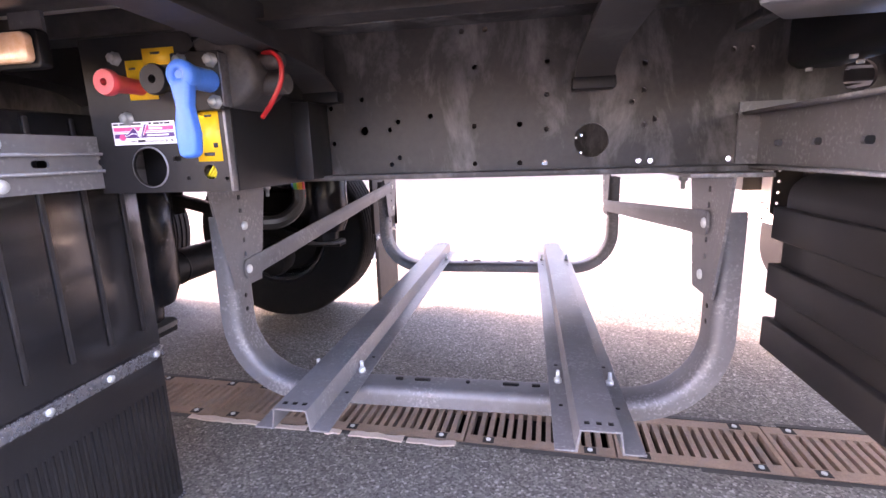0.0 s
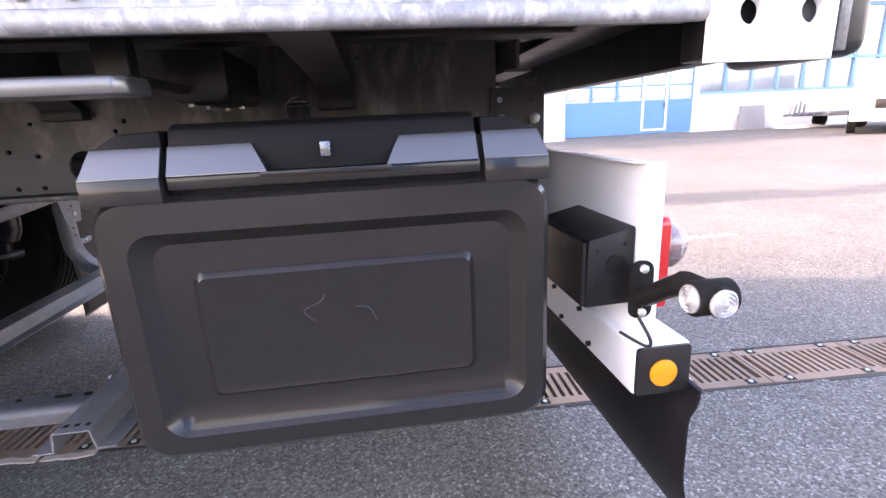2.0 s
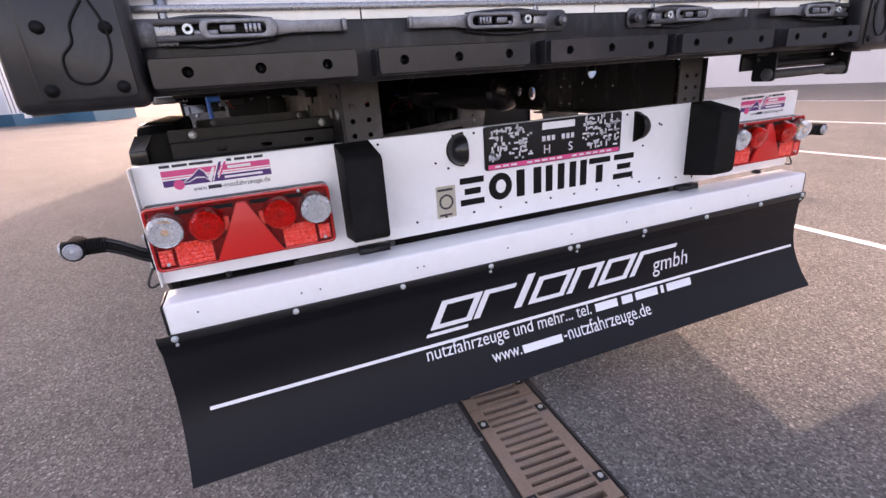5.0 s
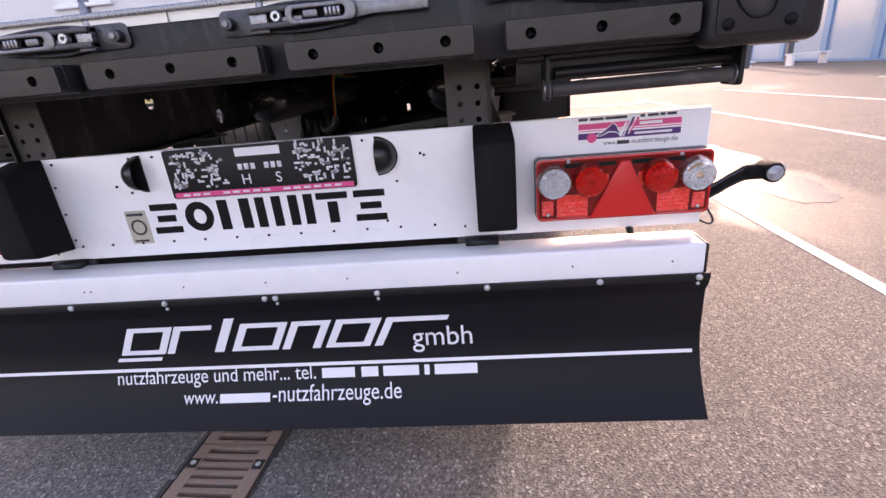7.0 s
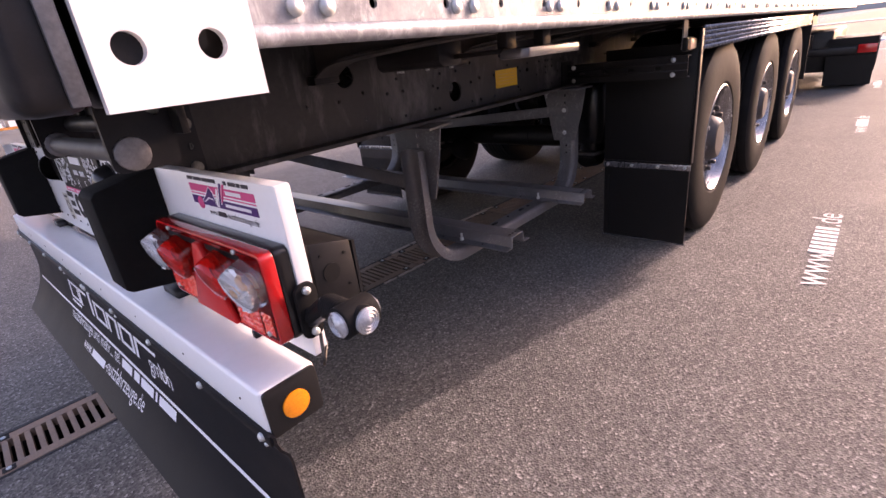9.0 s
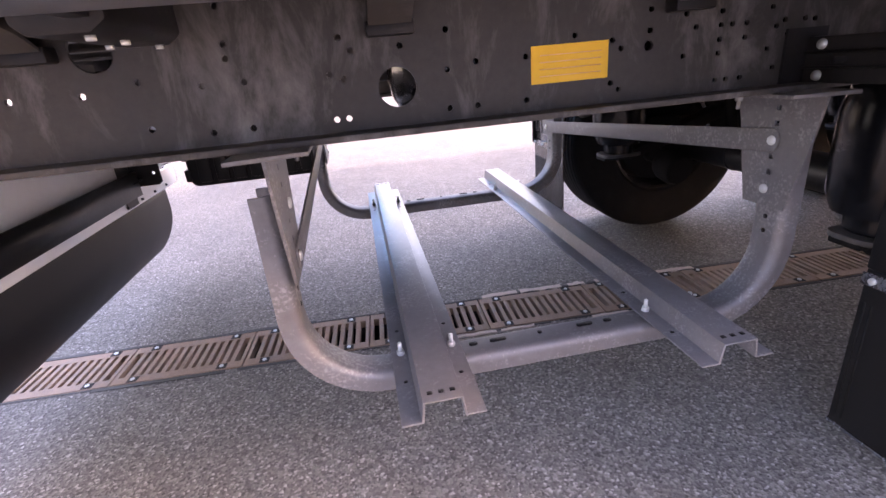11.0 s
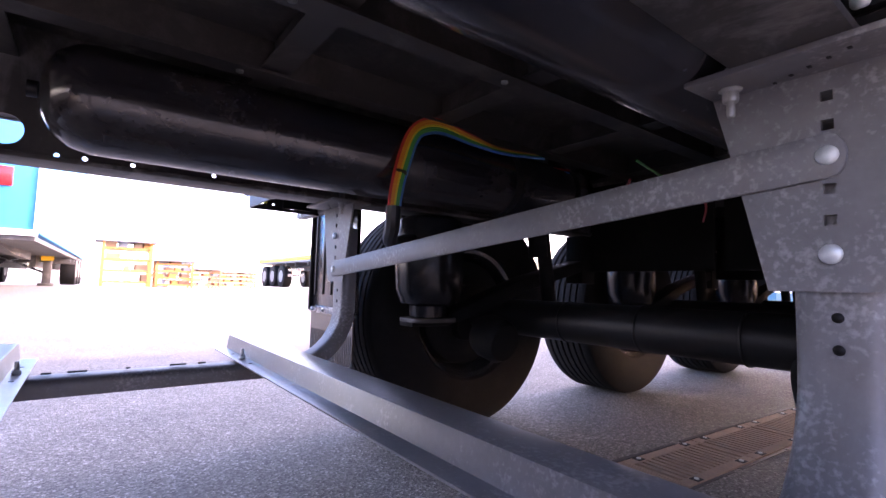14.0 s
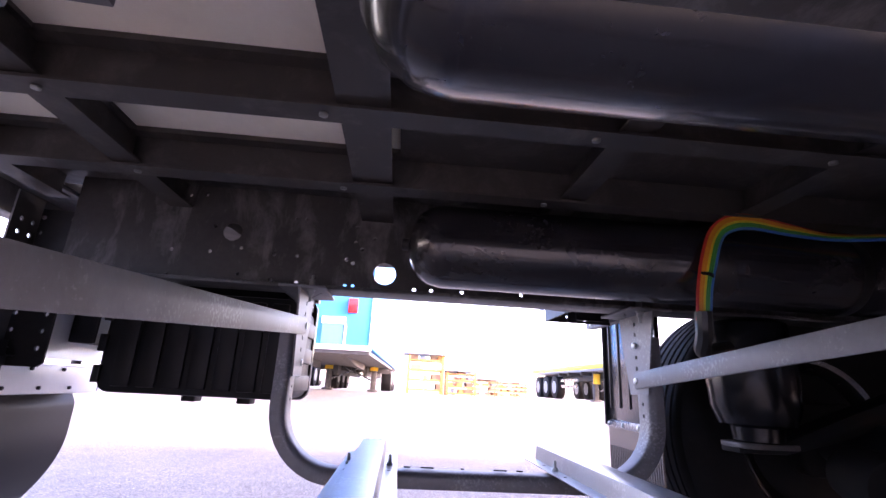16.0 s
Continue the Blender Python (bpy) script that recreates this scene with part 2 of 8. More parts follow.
GUARDP = material("dusty_plastic", (0.009, 0.009, 0.01), (0.006, 0.006, 0.007), rough=0.22, scale=9, fine=300, bump=0.04, stain=(0.03, 0.028, 0.027), stain_scale=5, stain_amount=0.3, coat=0.6, coat_ior=1.6)
BLOCKP = material("worn_block_plastic", (0.017, 0.0165, 0.018), (0.01, 0.01, 0.011), rough=0.4, scale=14, fine=320, bump=0.05, specular=0.32, coat=0.15, stain=(0.06, 0.06, 0.064), stain_scale=16, stain_amount=0.25)
TARP = material("white_tarpaulin", (0.78, 0.78, 0.79), (0.72, 0.72, 0.73), rough=0.5, scale=2, fine=60, bump=0.05)
CREAM = material("cream_paint", (0.72, 0.55, 0.27), (0.6, 0.45, 0.22), rough=0.55, scale=2, fine=40, bump=0.05)
# brown darkened for the crate's shaded face
SHADEBROWN = material("brown_board", (0.16, 0.085, 0.055), (0.12, 0.065, 0.045), rough=0.7, scale=3, fine=60, bump=0.1)
TEAL = material("teal_paint", (0.045, 0.17, 0.25), (0.035, 0.14, 0.21), rough=0.5, scale=3, fine=60, bump=0.05)
PALEGLASS = material("pale_glazing", (0.42, 0.52, 0.6), (0.36, 0.46, 0.55), rough=0.12, rough_spread=0.04, scale=0.8, fine=8, bump=0.02, coat=0.6)
LEVERP = material("dark_lever_steel", (0.075, 0.075, 0.08), (0.03, 0.03, 0.033), rough=0.38, metal=0.6, scale=22, fine=160, bump=0.12, stain=(0.3, 0.3, 0.32), stain_scale=30, stain_amount=0.3)
REDDARK = material("deep_red_backing", (0.36, 0.01, 0.01), (0.22, 0.006, 0.006), rough=0.3, scale=40, fine=120, bump=0.1, coat=0.3)
REDBOWL = material("bright_red_bowl", (1.0, 0.1, 0.06), (0.92, 0.05, 0.035), rough=0.25, scale=80, fine=200, bump=0.25, coat=0.7)
PLASTIC_M = material("matt_black_plastic", (0.009, 0.009, 0.0093), (0.0055, 0.0055, 0.0058), rough=0.45, scale=12, fine=400, bump=0.06, specular=0.22)
RUBBER = material("rubber", (0.012, 0.0117, 0.0117), (0.007, 0.007, 0.007), rough=0.7, scale=9, fine=160, bump=0.15, stain=(0.035, 0.032, 0.03), stain_scale=6, stain_amount=0.25, specular=0.1)
FLAP = material("flap_rubber", (0.008, 0.0083, 0.0105), (0.005, 0.0052, 0.0068), rough=0.45, scale=4, fine=220, bump=0.04, specular=0.18)
TANK = material("tank_paint", (0.014, 0.014, 0.018), (0.009, 0.009, 0.012), rough=0.22, scale=3, fine=60, bump=0.02, coat=0.4, stain=(0.09, 0.075, 0.065), stain_scale=3.5, stain_amount=0.3)
PLY = material("coated_plywood", (0.9, 0.88, 0.78), (0.85, 0.82, 0.72), rough=0.6, scale=3, fine=50, bump=0.05, stain=(0.4, 0.37, 0.34), stain_scale=5, stain_amount=0.15)
IRON = material("cast_iron", (0.32, 0.215, 0.15), (0.15, 0.105, 0.08), rough=0.75, scale=5, fine=140, bump=0.3, stain=(0.17, 0.16, 0.15), stain_scale=8, stain_amount=0.6, by_object=0.2)
MORTAR = material("mortar", (0.6, 0.5, 0.43), (0.42, 0.35, 0.3), rough=0.85, scale=9, fine=120, bump=0.3, by_object=0.12)
# near black that stands for shade in the drain and in sunk holes
PIT_SHADE = material("drain_pit", (0.02, 0.018, 0.016), rough=0.9)
CONCRETE = material("concrete", (0.46, 0.44, 0.41), (0.3, 0.29, 0.27), rough=0.85, scale=9, fine=120, bump=0.3, by_object=0.15)
TAR = material("tar_joint", (0.025, 0.024, 0.023), rough=0.6, scale=20, fine=150, bump=0.4)
ROADPAINT = material("road_paint", (0.72, 0.72, 0.7), (0.5, 0.49, 0.47), rough=0.7, scale=8, fine=90, bump=0.2, stain=(0.2, 0.19, 0.18), stain_scale=25, stain_amount=0.5)
RED = material("red_lens", (0.97, 0.06, 0.045), (0.9, 0.045, 0.035), rough=0.06, rough_spread=0.02, scale=60, fine=260, bump=0.03, transmission=0.93)
SPRINGR = material("bellows_rubber", (0.0055, 0.006, 0.008), (0.0035, 0.004, 0.005), rough=0.22, scale=6, fine=120, bump=0.06, specular=0.3)
CHASSISB = material("chassis_black", (0.009, 0.0088, 0.009), (0.005, 0.005, 0.005), rough=0.75, scale=9, fine=90, bump=0.2, stain=(0.035, 0.03, 0.026), stain_scale=8, stain_amount=0.25, specular=0.15)
REDEDGE = material("red_lens_rim", (0.58, 0.018, 0.016), (0.46, 0.012, 0.012), rough=0.14, scale=60, fine=200, bump=0.04, coat=0.5)
REDREF = material("red_reflector", (0.74, 0.028, 0.022), (0.62, 0.02, 0.017), rough=0.35, scale=260, fine=500, bump=0.2, coat=0.15, specular=0.3)
REDBULB = material("red_lamp_lens", (1.0, 0.16, 0.1), (0.98, 0.12, 0.08), rough=0.05, rough_spread=0.02, scale=70, fine=180, bump=0.02, transmission=0.96)
CLEAR = material("clear_lens", (0.97, 0.97, 0.97), (0.94, 0.94, 0.95), rough=0.04, rough_spread=0.02, scale=50, fine=160, bump=0.02, transmission=0.97)
CHROME = material("chromed_reflector", (0.96, 0.96, 0.97), (0.86, 0.86, 0.87), rough=0.16, scale=40, fine=150, bump=0.05, metal=0.5)
SILVERLENS = material("silvered_lens", (0.5, 0.51, 0.53), (0.24, 0.25, 0.27), rough=0.08, scale=50, fine=160, bump=0.4, coat=0.9, metal=0.25)
ORANGE = material("orange_reflector", (0.95, 0.32, 0.01), (0.8, 0.22, 0.005), rough=0.2, scale=200, fine=400, bump=0.25, coat=0.5)
# amber paled towards white for the bright reflection on the marker lens
AMBER = material("amber_lens", (0.92, 0.62, 0.42), (0.8, 0.42, 0.2), rough=0.15, scale=60, fine=180, bump=0.3, coat=0.6)
YELLOW = material("yellow_sticker", (0.85, 0.5, 0.02), (0.78, 0.44, 0.015), rough=0.4, scale=8, fine=90, bump=0.02)
BLUEP = material("blue_handle", (0.03, 0.19, 0.62), (0.022, 0.14, 0.5), rough=0.4, scale=12, fine=200, bump=0.04)
REDP = material("red_knob", (0.6, 0.06, 0.07), (0.48, 0.04, 0.05), rough=0.4, scale=12, fine=200, bump=0.04)
PINK = material("pink_print", (0.82, 0.085, 0.25), (0.76, 0.07, 0.22), rough=0.4)
PURPLE = material("purple_print", (0.085, 0.02, 0.16), (0.065, 0.016, 0.13), rough=0.4)
PAPER = material("white_sticker", (0.82, 0.81, 0.82), (0.78, 0.77, 0.78), rough=0.4, fine=60)
# flat black for print and for the shade in holes and recesses
INK_AND_HOLE = material("black_print", (0.006, 0.006, 0.0065), rough=0.5, specular=0.15)
GREYINK = material("dark_print", (0.03, 0.025, 0.04), rough=0.45)
WHITEPRINT = material("white_print", (0.82, 0.82, 0.84), (0.78, 0.78, 0.8), rough=0.4)
BEIGE = material("beige_plate", (0.5, 0.47, 0.38), (0.4, 0.38, 0.3), rough=0.35, metal=0.2, fine=200)
WALLW = material("white_render", (0.64, 0.65, 0.66), (0.58, 0.585, 0.595), rough=0.8, scale=1.2, fine=30, bump=0.15, stain=(0.6, 0.6, 0.6), stain_scale=0.8, stain_amount=0.3)
DOORBLUE = material("door_blue", (0.085, 0.26, 0.45), (0.07, 0.22, 0.4), rough=0.4, scale=1.5, fine=20, bump=0.02)
FRAMEBLUE = material("window_frame_blue", (0.15, 0.32, 0.5), (0.12, 0.27, 0.44), rough=0.4)
DIMWHITE = material("dim_white", (0.42, 0.45, 0.47), (0.3, 0.33, 0.35), rough=0.5, scale=3, fine=30)
GLASS = material("window_glass", (0.32, 0.38, 0.42), (0.2, 0.25, 0.28), rough=0.06, scale=0.6, fine=6, bump=0.0, metal=0.5)
SNOW = material("snow", (0.85, 0.86, 0.88), (0.75, 0.76, 0.78), rough=0.7, scale=4, fine=40, bump=0.6)
TRUCKBLUE = material("container_blue", (0.02, 0.26, 0.62), (0.015, 0.21, 0.55), rough=0.35)
TRUCKYELLOW = material("tarp_yellow", (0.85, 0.6, 0.04), (0.75, 0.5, 0.03), rough=0.5)
TRUCKGREY = material("truck_grey", (0.3, 0.3, 0.3), (0.18, 0.18, 0.18), rough=0.5, scale=2, fine=20)
WOOD = material("pallet_wood", (0.36, 0.22, 0.12), (0.24, 0.14, 0.08), rough=0.8, scale=5, fine=60, bump=0.2)
RACK = material("rack_orange", (0.7, 0.28, 0.06), (0.5, 0.18, 0.04), rough=0.55)
GRASS = material("winter_grass", (0.15, 0.15, 0.085), (0.09, 0.095, 0.06), rough=0.9, scale=0.2, fine=2.0, bump=0.2)
# forest colour paled for the haze in front of the far hills
HAZED_FOREST = material("far_forest", (0.36, 0.375, 0.375), (0.28, 0.295, 0.3), rough=0.95, scale=0.05, fine=0.6, bump=0.0)
WATER = material("puddle_water", (0.05, 0.05, 0.05), (0.04, 0.04, 0.04), rough=0.24, rough_spread=0.06, scale=3, fine=40, bump=0.03, specular=1.0)
WIRES = {}
for wname, wc in (("red", (0.5, 0.02, 0.02)), ("orange", (0.75, 0.3, 0.02)), ("yellow", (0.75, 0.6, 0.03)), ("green", (0.03, 0.3, 0.06)), ("blue", (0.02, 0.15, 0.5)), ("black", (0.012, 0.012, 0.012))):
    WIRES[wname] = material(wname + "_hose", wc, rough=0.4, fine=300, bump=0.02)


# ---------------------------------------------------------------- mesh helpers
def box(bm, x0, x1, y0, y1, z0, z1):
    vs = [bm.verts.new((x, y, z)) for x in (x0, x1) for y in (y0, y1) for z in (z0, z1)]
    for f in ((0, 1, 3, 2), (4, 6, 7, 5), (0, 4, 5, 1), (2, 3, 7, 6), (0, 2, 6, 4), (1, 5, 7, 3)):
        bm.faces.new([vs[i] for i in f])
    return vs


def cyl(bm, p, q, r, seg=16, r2=None, caps=True):
    p, q = Vector(p), Vector(q)
    d = (q - p).normalized()
    a = d.orthogonal().normalized()
    b = d.cross(a)
    rings = []
    for c, rr in ((p, r), (q, r if r2 is None else r2)):
        rings.append([bm.verts.new(c + rr * (math.cos(2 * math.pi * i / seg) * a + math.sin(2 * math.pi * i / seg) * b)) for i in range(seg)])
    for i in range(seg):
        j = (i + 1) % seg
        bm.faces.new((rings[0][i], rings[0][j], rings[1][j], rings[1][i]))
    if caps:
        bm.faces.new(rings[0][::-1])
        bm.faces.new(rings[1])


def lathe(bm, profile, origin, axis, seg=32):
    """Turns (r, h) pairs about the axis through origin."""
    o, d = Vector(origin), Vector(axis).normalized()
    a = d.orthogonal().normalized()
    b = d.cross(a)
    rings = []
    for r, h in profile:
        if r < 1e-6:
            rings.append([bm.verts.new(o + d * h)])
        else:
            rings.append([bm.verts.new(o + d * h + r * (math.cos(2 * math.pi * i / seg) * a + math.sin(2 * math.pi * i / seg) * b)) for i in range(seg)])
    for u, w in zip(rings, rings[1:]):
        for i in range(seg):
            j = (i + 1) % seg
            f = [u[i % len(u)], u[j % len(u)], w[j % len(w)], w[i % len(w)]]
            f = list(dict.fromkeys(f))
            if len(f) > 2:
                bm.faces.new(f)


def prism(bm, pts, axis, a0, a1):
    """A flat outline pushed through from a0 to a1 along the axis; pts lie in the two other axes, in order."""
    def at(p, a):
        c = list(p)
        c.insert("xyz".index(axis), a)
        return c
    lo = [bm.verts.new(at(p, a0)) for p in pts]
    hi = [bm.verts.new(at(p, a1)) for p in pts]
    n = len(pts)
    for i in range(n):
        j = (i + 1) % n
        bm.faces.new((lo[i], lo[j], hi[j], hi[i]))
    bm.faces.new(lo[::-1])
    bm.faces.new(hi)


def tube(bm, path, r, seg=8):
    """A round hose along the points."""
    path = [Vector(p) for p in path]
    rings = []
    a = None
    for i, p in enumerate(path):
        d = (path[min(i + 1, len(path) - 1)] - path[max(i - 1, 0)]).normalized()
        a = d.orthogonal().normalized() if a is None else (a - d * a.dot(d)).normalized()
        b = d.cross(a)
        rings.append([bm.verts.new(p + r * (math.cos(2 * math.pi * k / seg) * a + math.sin(2 * math.pi * k / seg) * b)) for k in range(seg)])
    for u, w in zip(rings, rings[1:]):
        for k in range(seg):
            bm.faces.new((u[k], u[(k + 1) % seg], w[(k + 1) % seg], w[k]))
    bm.faces.new(rings[0][::-1])
    bm.faces.new(rings[-1])


def smooth_path(pts, n=6):
    """Catmull-Rom through the points."""
    pts = [Vector(p) for p in pts]
    out = []
    for i in range(len(pts) - 1):
        p0, p1, p2, p3 = pts[max(i - 1, 0)], pts[i], pts[i + 1], pts[min(i + 2, len(pts) - 1)]
        for k in range(n):
            t = k / n
            out.append(0.5 * ((2 * p1) + (p2 - p0) * t + (2 * p0 - 5 * p1 + 4 * p2 - p3) * t * t + (3 * p1 - p0 - 3 * p2 + p3) * t ** 3))
    out.append(pts[-1])
    return out


def band(bm, path, across, half, thick):
    """A flat bar swept along a path: half its width along the axis `across`, `thick` along the bend's normal."""
    path = [Vector(p) for p in path]
    across = Vector(across)
    rings = []
    for i, p in enumerate(path):
        d = (path[min(i + 1, len(path) - 1)] - path[max(i - 1, 0)]).normalized()
        nrm = d.cross(across).normalized()
        rings.append([bm.verts.new(p + s * half * across + w * thick * nrm) for s, w in ((-1, 0), (1, 0), (1, 1), (-1, 1))])
    for u, w in zip(rings, rings[1:]):
        for k in range(4):
            bm.faces.new((u[k], u[(k + 1) % 4], w[(k + 1) % 4], w[k]))
    bm.faces.new(rings[0][::-1])
    bm.faces.new(rings[-1])


def rounded(x0, x1, z0, z1, r, n=5):
    """The outline of a rectangle with round corners."""
    pts = []
    for cx, cz, a in ((x1 - r, z1 - r, 0), (x0 + r, z1 - r, 90), (x0 + r, z0 + r, 180), (x1 - r, z0 + r, 270)):
        for k in range(n + 1):
            t = radians(a + 90 * k / n)
            pts.append((cx + r * math.cos(t), cz + r * math.sin(t)))
    return pts


def circle(cx, cz, r, n=12):
    return [(cx + r * math.cos(2 * math.pi * k / n), cz + r * math.sin(2 * math.pi * k / n)) for k in range(n)]


def pierced(bm, outline, holes, axis, a0, a1):
    """A plate with holes through it."""
    def at(p, a):
        c = list(p)
        c.insert("xyz".index(axis), a)
        return c
    loops, edges = [], []
    for pts in (outline, *holes):
        vs = [bm.verts.new(at(p, a0)) for p in pts]
        loops.append(vs)
        edges += [bm.edges.new((vs[i], vs[(i + 1) % len(vs)])) for i in range(len(vs))]
    made = bmesh.ops.triangle_fill(bm, use_beauty=True, use_dissolve=False, edges=edges)
    faces = [g for g in made["geom"] if isinstance(g, bmesh.types.BMFace)]
    twin = {}
    for vs in loops:
        for v in vs:
            c = list(v.co)
            c["xyz".index(axis)] = a1
            twin[v] = bm.verts.new(c)
    for f in faces:
        bm.faces.new([twin[v] for v in f.verts][::-1])
    for vs in loops:
        for i in range(len(vs)):
            u, w = vs[i], vs[(i + 1) % len(vs)]
            bm.faces.new((u, w, twin[w], twin[u]))


def finish(bm, bevel=0.0, seg=2, angle=40):
    bmesh.ops.recalc_face_normals(bm, faces=bm.faces)
    if bevel:
        es = [e for e in bm.edges if len(e.link_faces) == 2 and e.calc_face_angle(0) > radians(angle)]
        bmesh.ops.bevel(bm, geom=es, offset=bevel, segments=seg, affect="EDGES", profile=0.5, clamp_overlap=True)
    return bm


def mesh_of(name, bm, material_, smooth=35):
    me = bpy.data.meshes.new(name)
    for f in bm.faces:
        f.smooth = smooth > 0
    if smooth:
        for e in bm.edges:
            if len(e.link_faces) == 2 and e.calc_face_angle(0) > radians(smooth):
                e.smooth = False
    bm.to_mesh(me)
    bm.free()
    me.materials.append(material_)
    return me


APART = {"screw_well", "cable_end", "channel_flange", "flap_rib", "bolt_head", "rivet", "screw_end", "screw", "screw_hole", "screw_recess", "drill_mark", "end_rib", "drain_foot", "lens_screw", "wheel_nut",
         "rail_bolt", "rail_hole", "slot", "leg_hole", "carriage_bolt", "clamp_bolt", "bolt", "plug", "label_bar", "print_bar", "letter_bar",
         "fitting", "flap_rib", "weld_ring", "yellow_label", "slide_arm", "stay", "bellows_rib", "side_trim", "scuff", "back_stay"}


def split_parts(name, bm, material_, parent, label, smooth):
    left, first = set(bm.faces), None
    while left:
        todo = [left.pop()]
        island = []
        while todo:
            f = todo.pop()
            island.append(f)
            for e in f.edges:
                for g in e.link_faces:
                    if g in left:
                        left.remove(g)
                        todo.append(g)
        one = bmesh.new()
        made = {}
        for f in island:
            for v in f.verts:
                if v not in made:
                    made[v] = one.verts.new(v.co)
            one.faces.new([made[v] for v in f.verts])
        ob = new(name, mesh_of(name, one, material_, smooth))
        ob.parent = parent
        if label:
            tagged(ob, label)
        first = first or ob
    bm.free()
    return first


def part(name, bm, material_, parent=None, label="", bevel=0.0, seg=2, smooth=35, at=None):
    """Links a bmesh as one object, under a thing or under a part of it; pieces that lie apart become objects of their own."""
    finish(bm, bevel, seg)
    if name in APART and parent:
        return split_parts(name, bm, material_, parent, label, smooth)
    ob = new(name, mesh_of(name, bm, material_, smooth))
    if parent:
        ob.parent = parent
    if at is not None:
        ob.matrix_basis = at
    if label:
        tagged(ob, label)
    return ob


def thing(name, label, category, group="", kind="", at=None):
    ob = new(name)
    ob.empty_display_size = 0.05
    if at is not None:
        ob.matrix_basis = at
    return tagged(ob, label, category, group, kind)


def make(fn, *args):
    bm = bmesh.new()
    fn(bm, *args)
    return bm


def boxes(*rows):
    bm = bmesh.new()
    for r in rows:
        box(bm, *r)
    return bm


def bolts(bm, places, axis, r=0.011, h=0.008, seg=6):
    d = Vector(axis)
    for p in places:
        p = Vector(p)
        cyl(bm, p, p + d * h, r, seg)


def writing(text, size, m):
    """Flat letters in the xy plane, starting at the origin, as a mesh."""
    cu = bpy.data.curves.new("writing", "FONT")
    cu.body, cu.size, cu.fill_mode = text, size, "FRONT"
    ob = bpy.data.objects.new("writing", cu)
    scene.collection.objects.link(ob)
    me = bpy.data.meshes.new_from_object(ob.evaluated_get(bpy.context.evaluated_depsgraph_get()))
    bpy.data.objects.remove(ob)
    me.materials.clear()
    me.materials.append(m)
    return me


# ---------------------------------------------------------------- ground, drain, markings
DRAIN_TURN = math.atan(-0.045)
DRAIN = Matrix.Translation((0, -0.232, 0)) @ Matrix.Rotation(DRAIN_TURN, 4, "Z")
HALF = 0.137


def rise(y, x=0.0):
    """The yard swells gently past the trailer's left side and climbs evenly to the workshop on its right."""
    def ease(t):
        t = min(max(t, 0.0), 1.0)
        return t * t * (3 - 2 * t)
    if y > 0:
        return 0.0255 * min(max(y - 3.4, 0.0), 11.2) * (1 - 1.25 * min(max((-2.0 - x) / 20.0, 0.0), 1.0))
    return 0.37 * ease((-y - 3.0) / 9.0) * (1 - ease((-y - 14.0) / 22.0))


def build_ground():
    bm = bmesh.new()
    us = [-900, -300, -120, -60, -30, -22, -18, -15, -12, -9, -6, -4, -2, 0, 3, 6, 9, 13, 20, 40, 90, 300, 900]
    vs = [-900, -300, -100, -60, -40, -30, -26, -22, -18, -14, -11, -8, -6, -4, -2, -HALF, HALF, 2, 3, 3.4, 3.8, 4.4, 5, 6, 8, 10, 12, 13.5, 14.5, 15.2, 16, 20, 60, 300, 900]
    grid = {}
    for i, u in enumerate(us):
        for j, v in enumerate(vs):
            p = DRAIN @ Vector((u, v, 0))
            grid[i, j] = bm.verts.new((p.x, p.y, rise(p.y, p.x) if abs(u) < 600 else rise(v, p.x)))
    for i in range(len(us) - 1):
        for j in range(len(vs) - 1):
            if vs[j] == -HALF and -9 <= us[i] < 13:
                continue
            bm.faces.new((grid[i, j], grid[i + 1, j], grid[i + 1, j + 1], grid[i, j + 1]))
    ground = part("ground", bm, ASPHALT, smooth=60)
    tagged(ground, "worn grey asphalt yard with damp patches", "ground", kind="structure")
    # the pit under the gratings, coloured near black for the shade inside
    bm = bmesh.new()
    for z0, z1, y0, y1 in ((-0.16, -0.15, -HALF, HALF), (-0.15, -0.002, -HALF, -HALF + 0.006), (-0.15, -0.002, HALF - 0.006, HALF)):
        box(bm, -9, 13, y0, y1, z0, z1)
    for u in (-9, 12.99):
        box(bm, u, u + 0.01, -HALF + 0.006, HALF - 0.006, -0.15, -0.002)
    pit = part("drain_channel", bm, PIT_SHADE, at=DRAIN)
    tagged(pit, "concrete channel under rusty cast iron gratings, darkened for shade", "drain", kind="structure")
    return ground, pit


GROUND, PITOB = build_ground()


def grating_mesh():
    """Half a metre of cast iron grating: rim, bars between the slots, bolt recesses."""
    bm = bmesh.new()
    L, W = 0.247, HALF - 0.007
    slot = 0.088
    z0, z1 = -0.03, 0.003
    box(bm, -L, L, -W, -slot, z0, z1)
    box(bm, -L, L, slot, W, z0, z1)
    n = 14
    pitch = 2 * (L - 0.014) / n
    box(bm, -L, -L + 0.014, -slot, slot, z0, z1)
    box(bm, L - 0.014, L, -slot, slot, z0, z1)
    for k in range(1, n):
        x = -L + 0.014 + k * pitch
        box(bm, x - 0.0088, x + 0.0088, -slot, slot, z0, z1 - 0.001)
    finish(bm)
    return mesh_of("grating", bm, IRON, 0)


def grating_bolt_mesh():
    bm = bmesh.new()
    cyl(bm, (0, 0, 0.002), (0, 0, 0.008), 0.0085, 8)
    finish(bm)
    return mesh_of("bolt", bm, BOLT, 0)


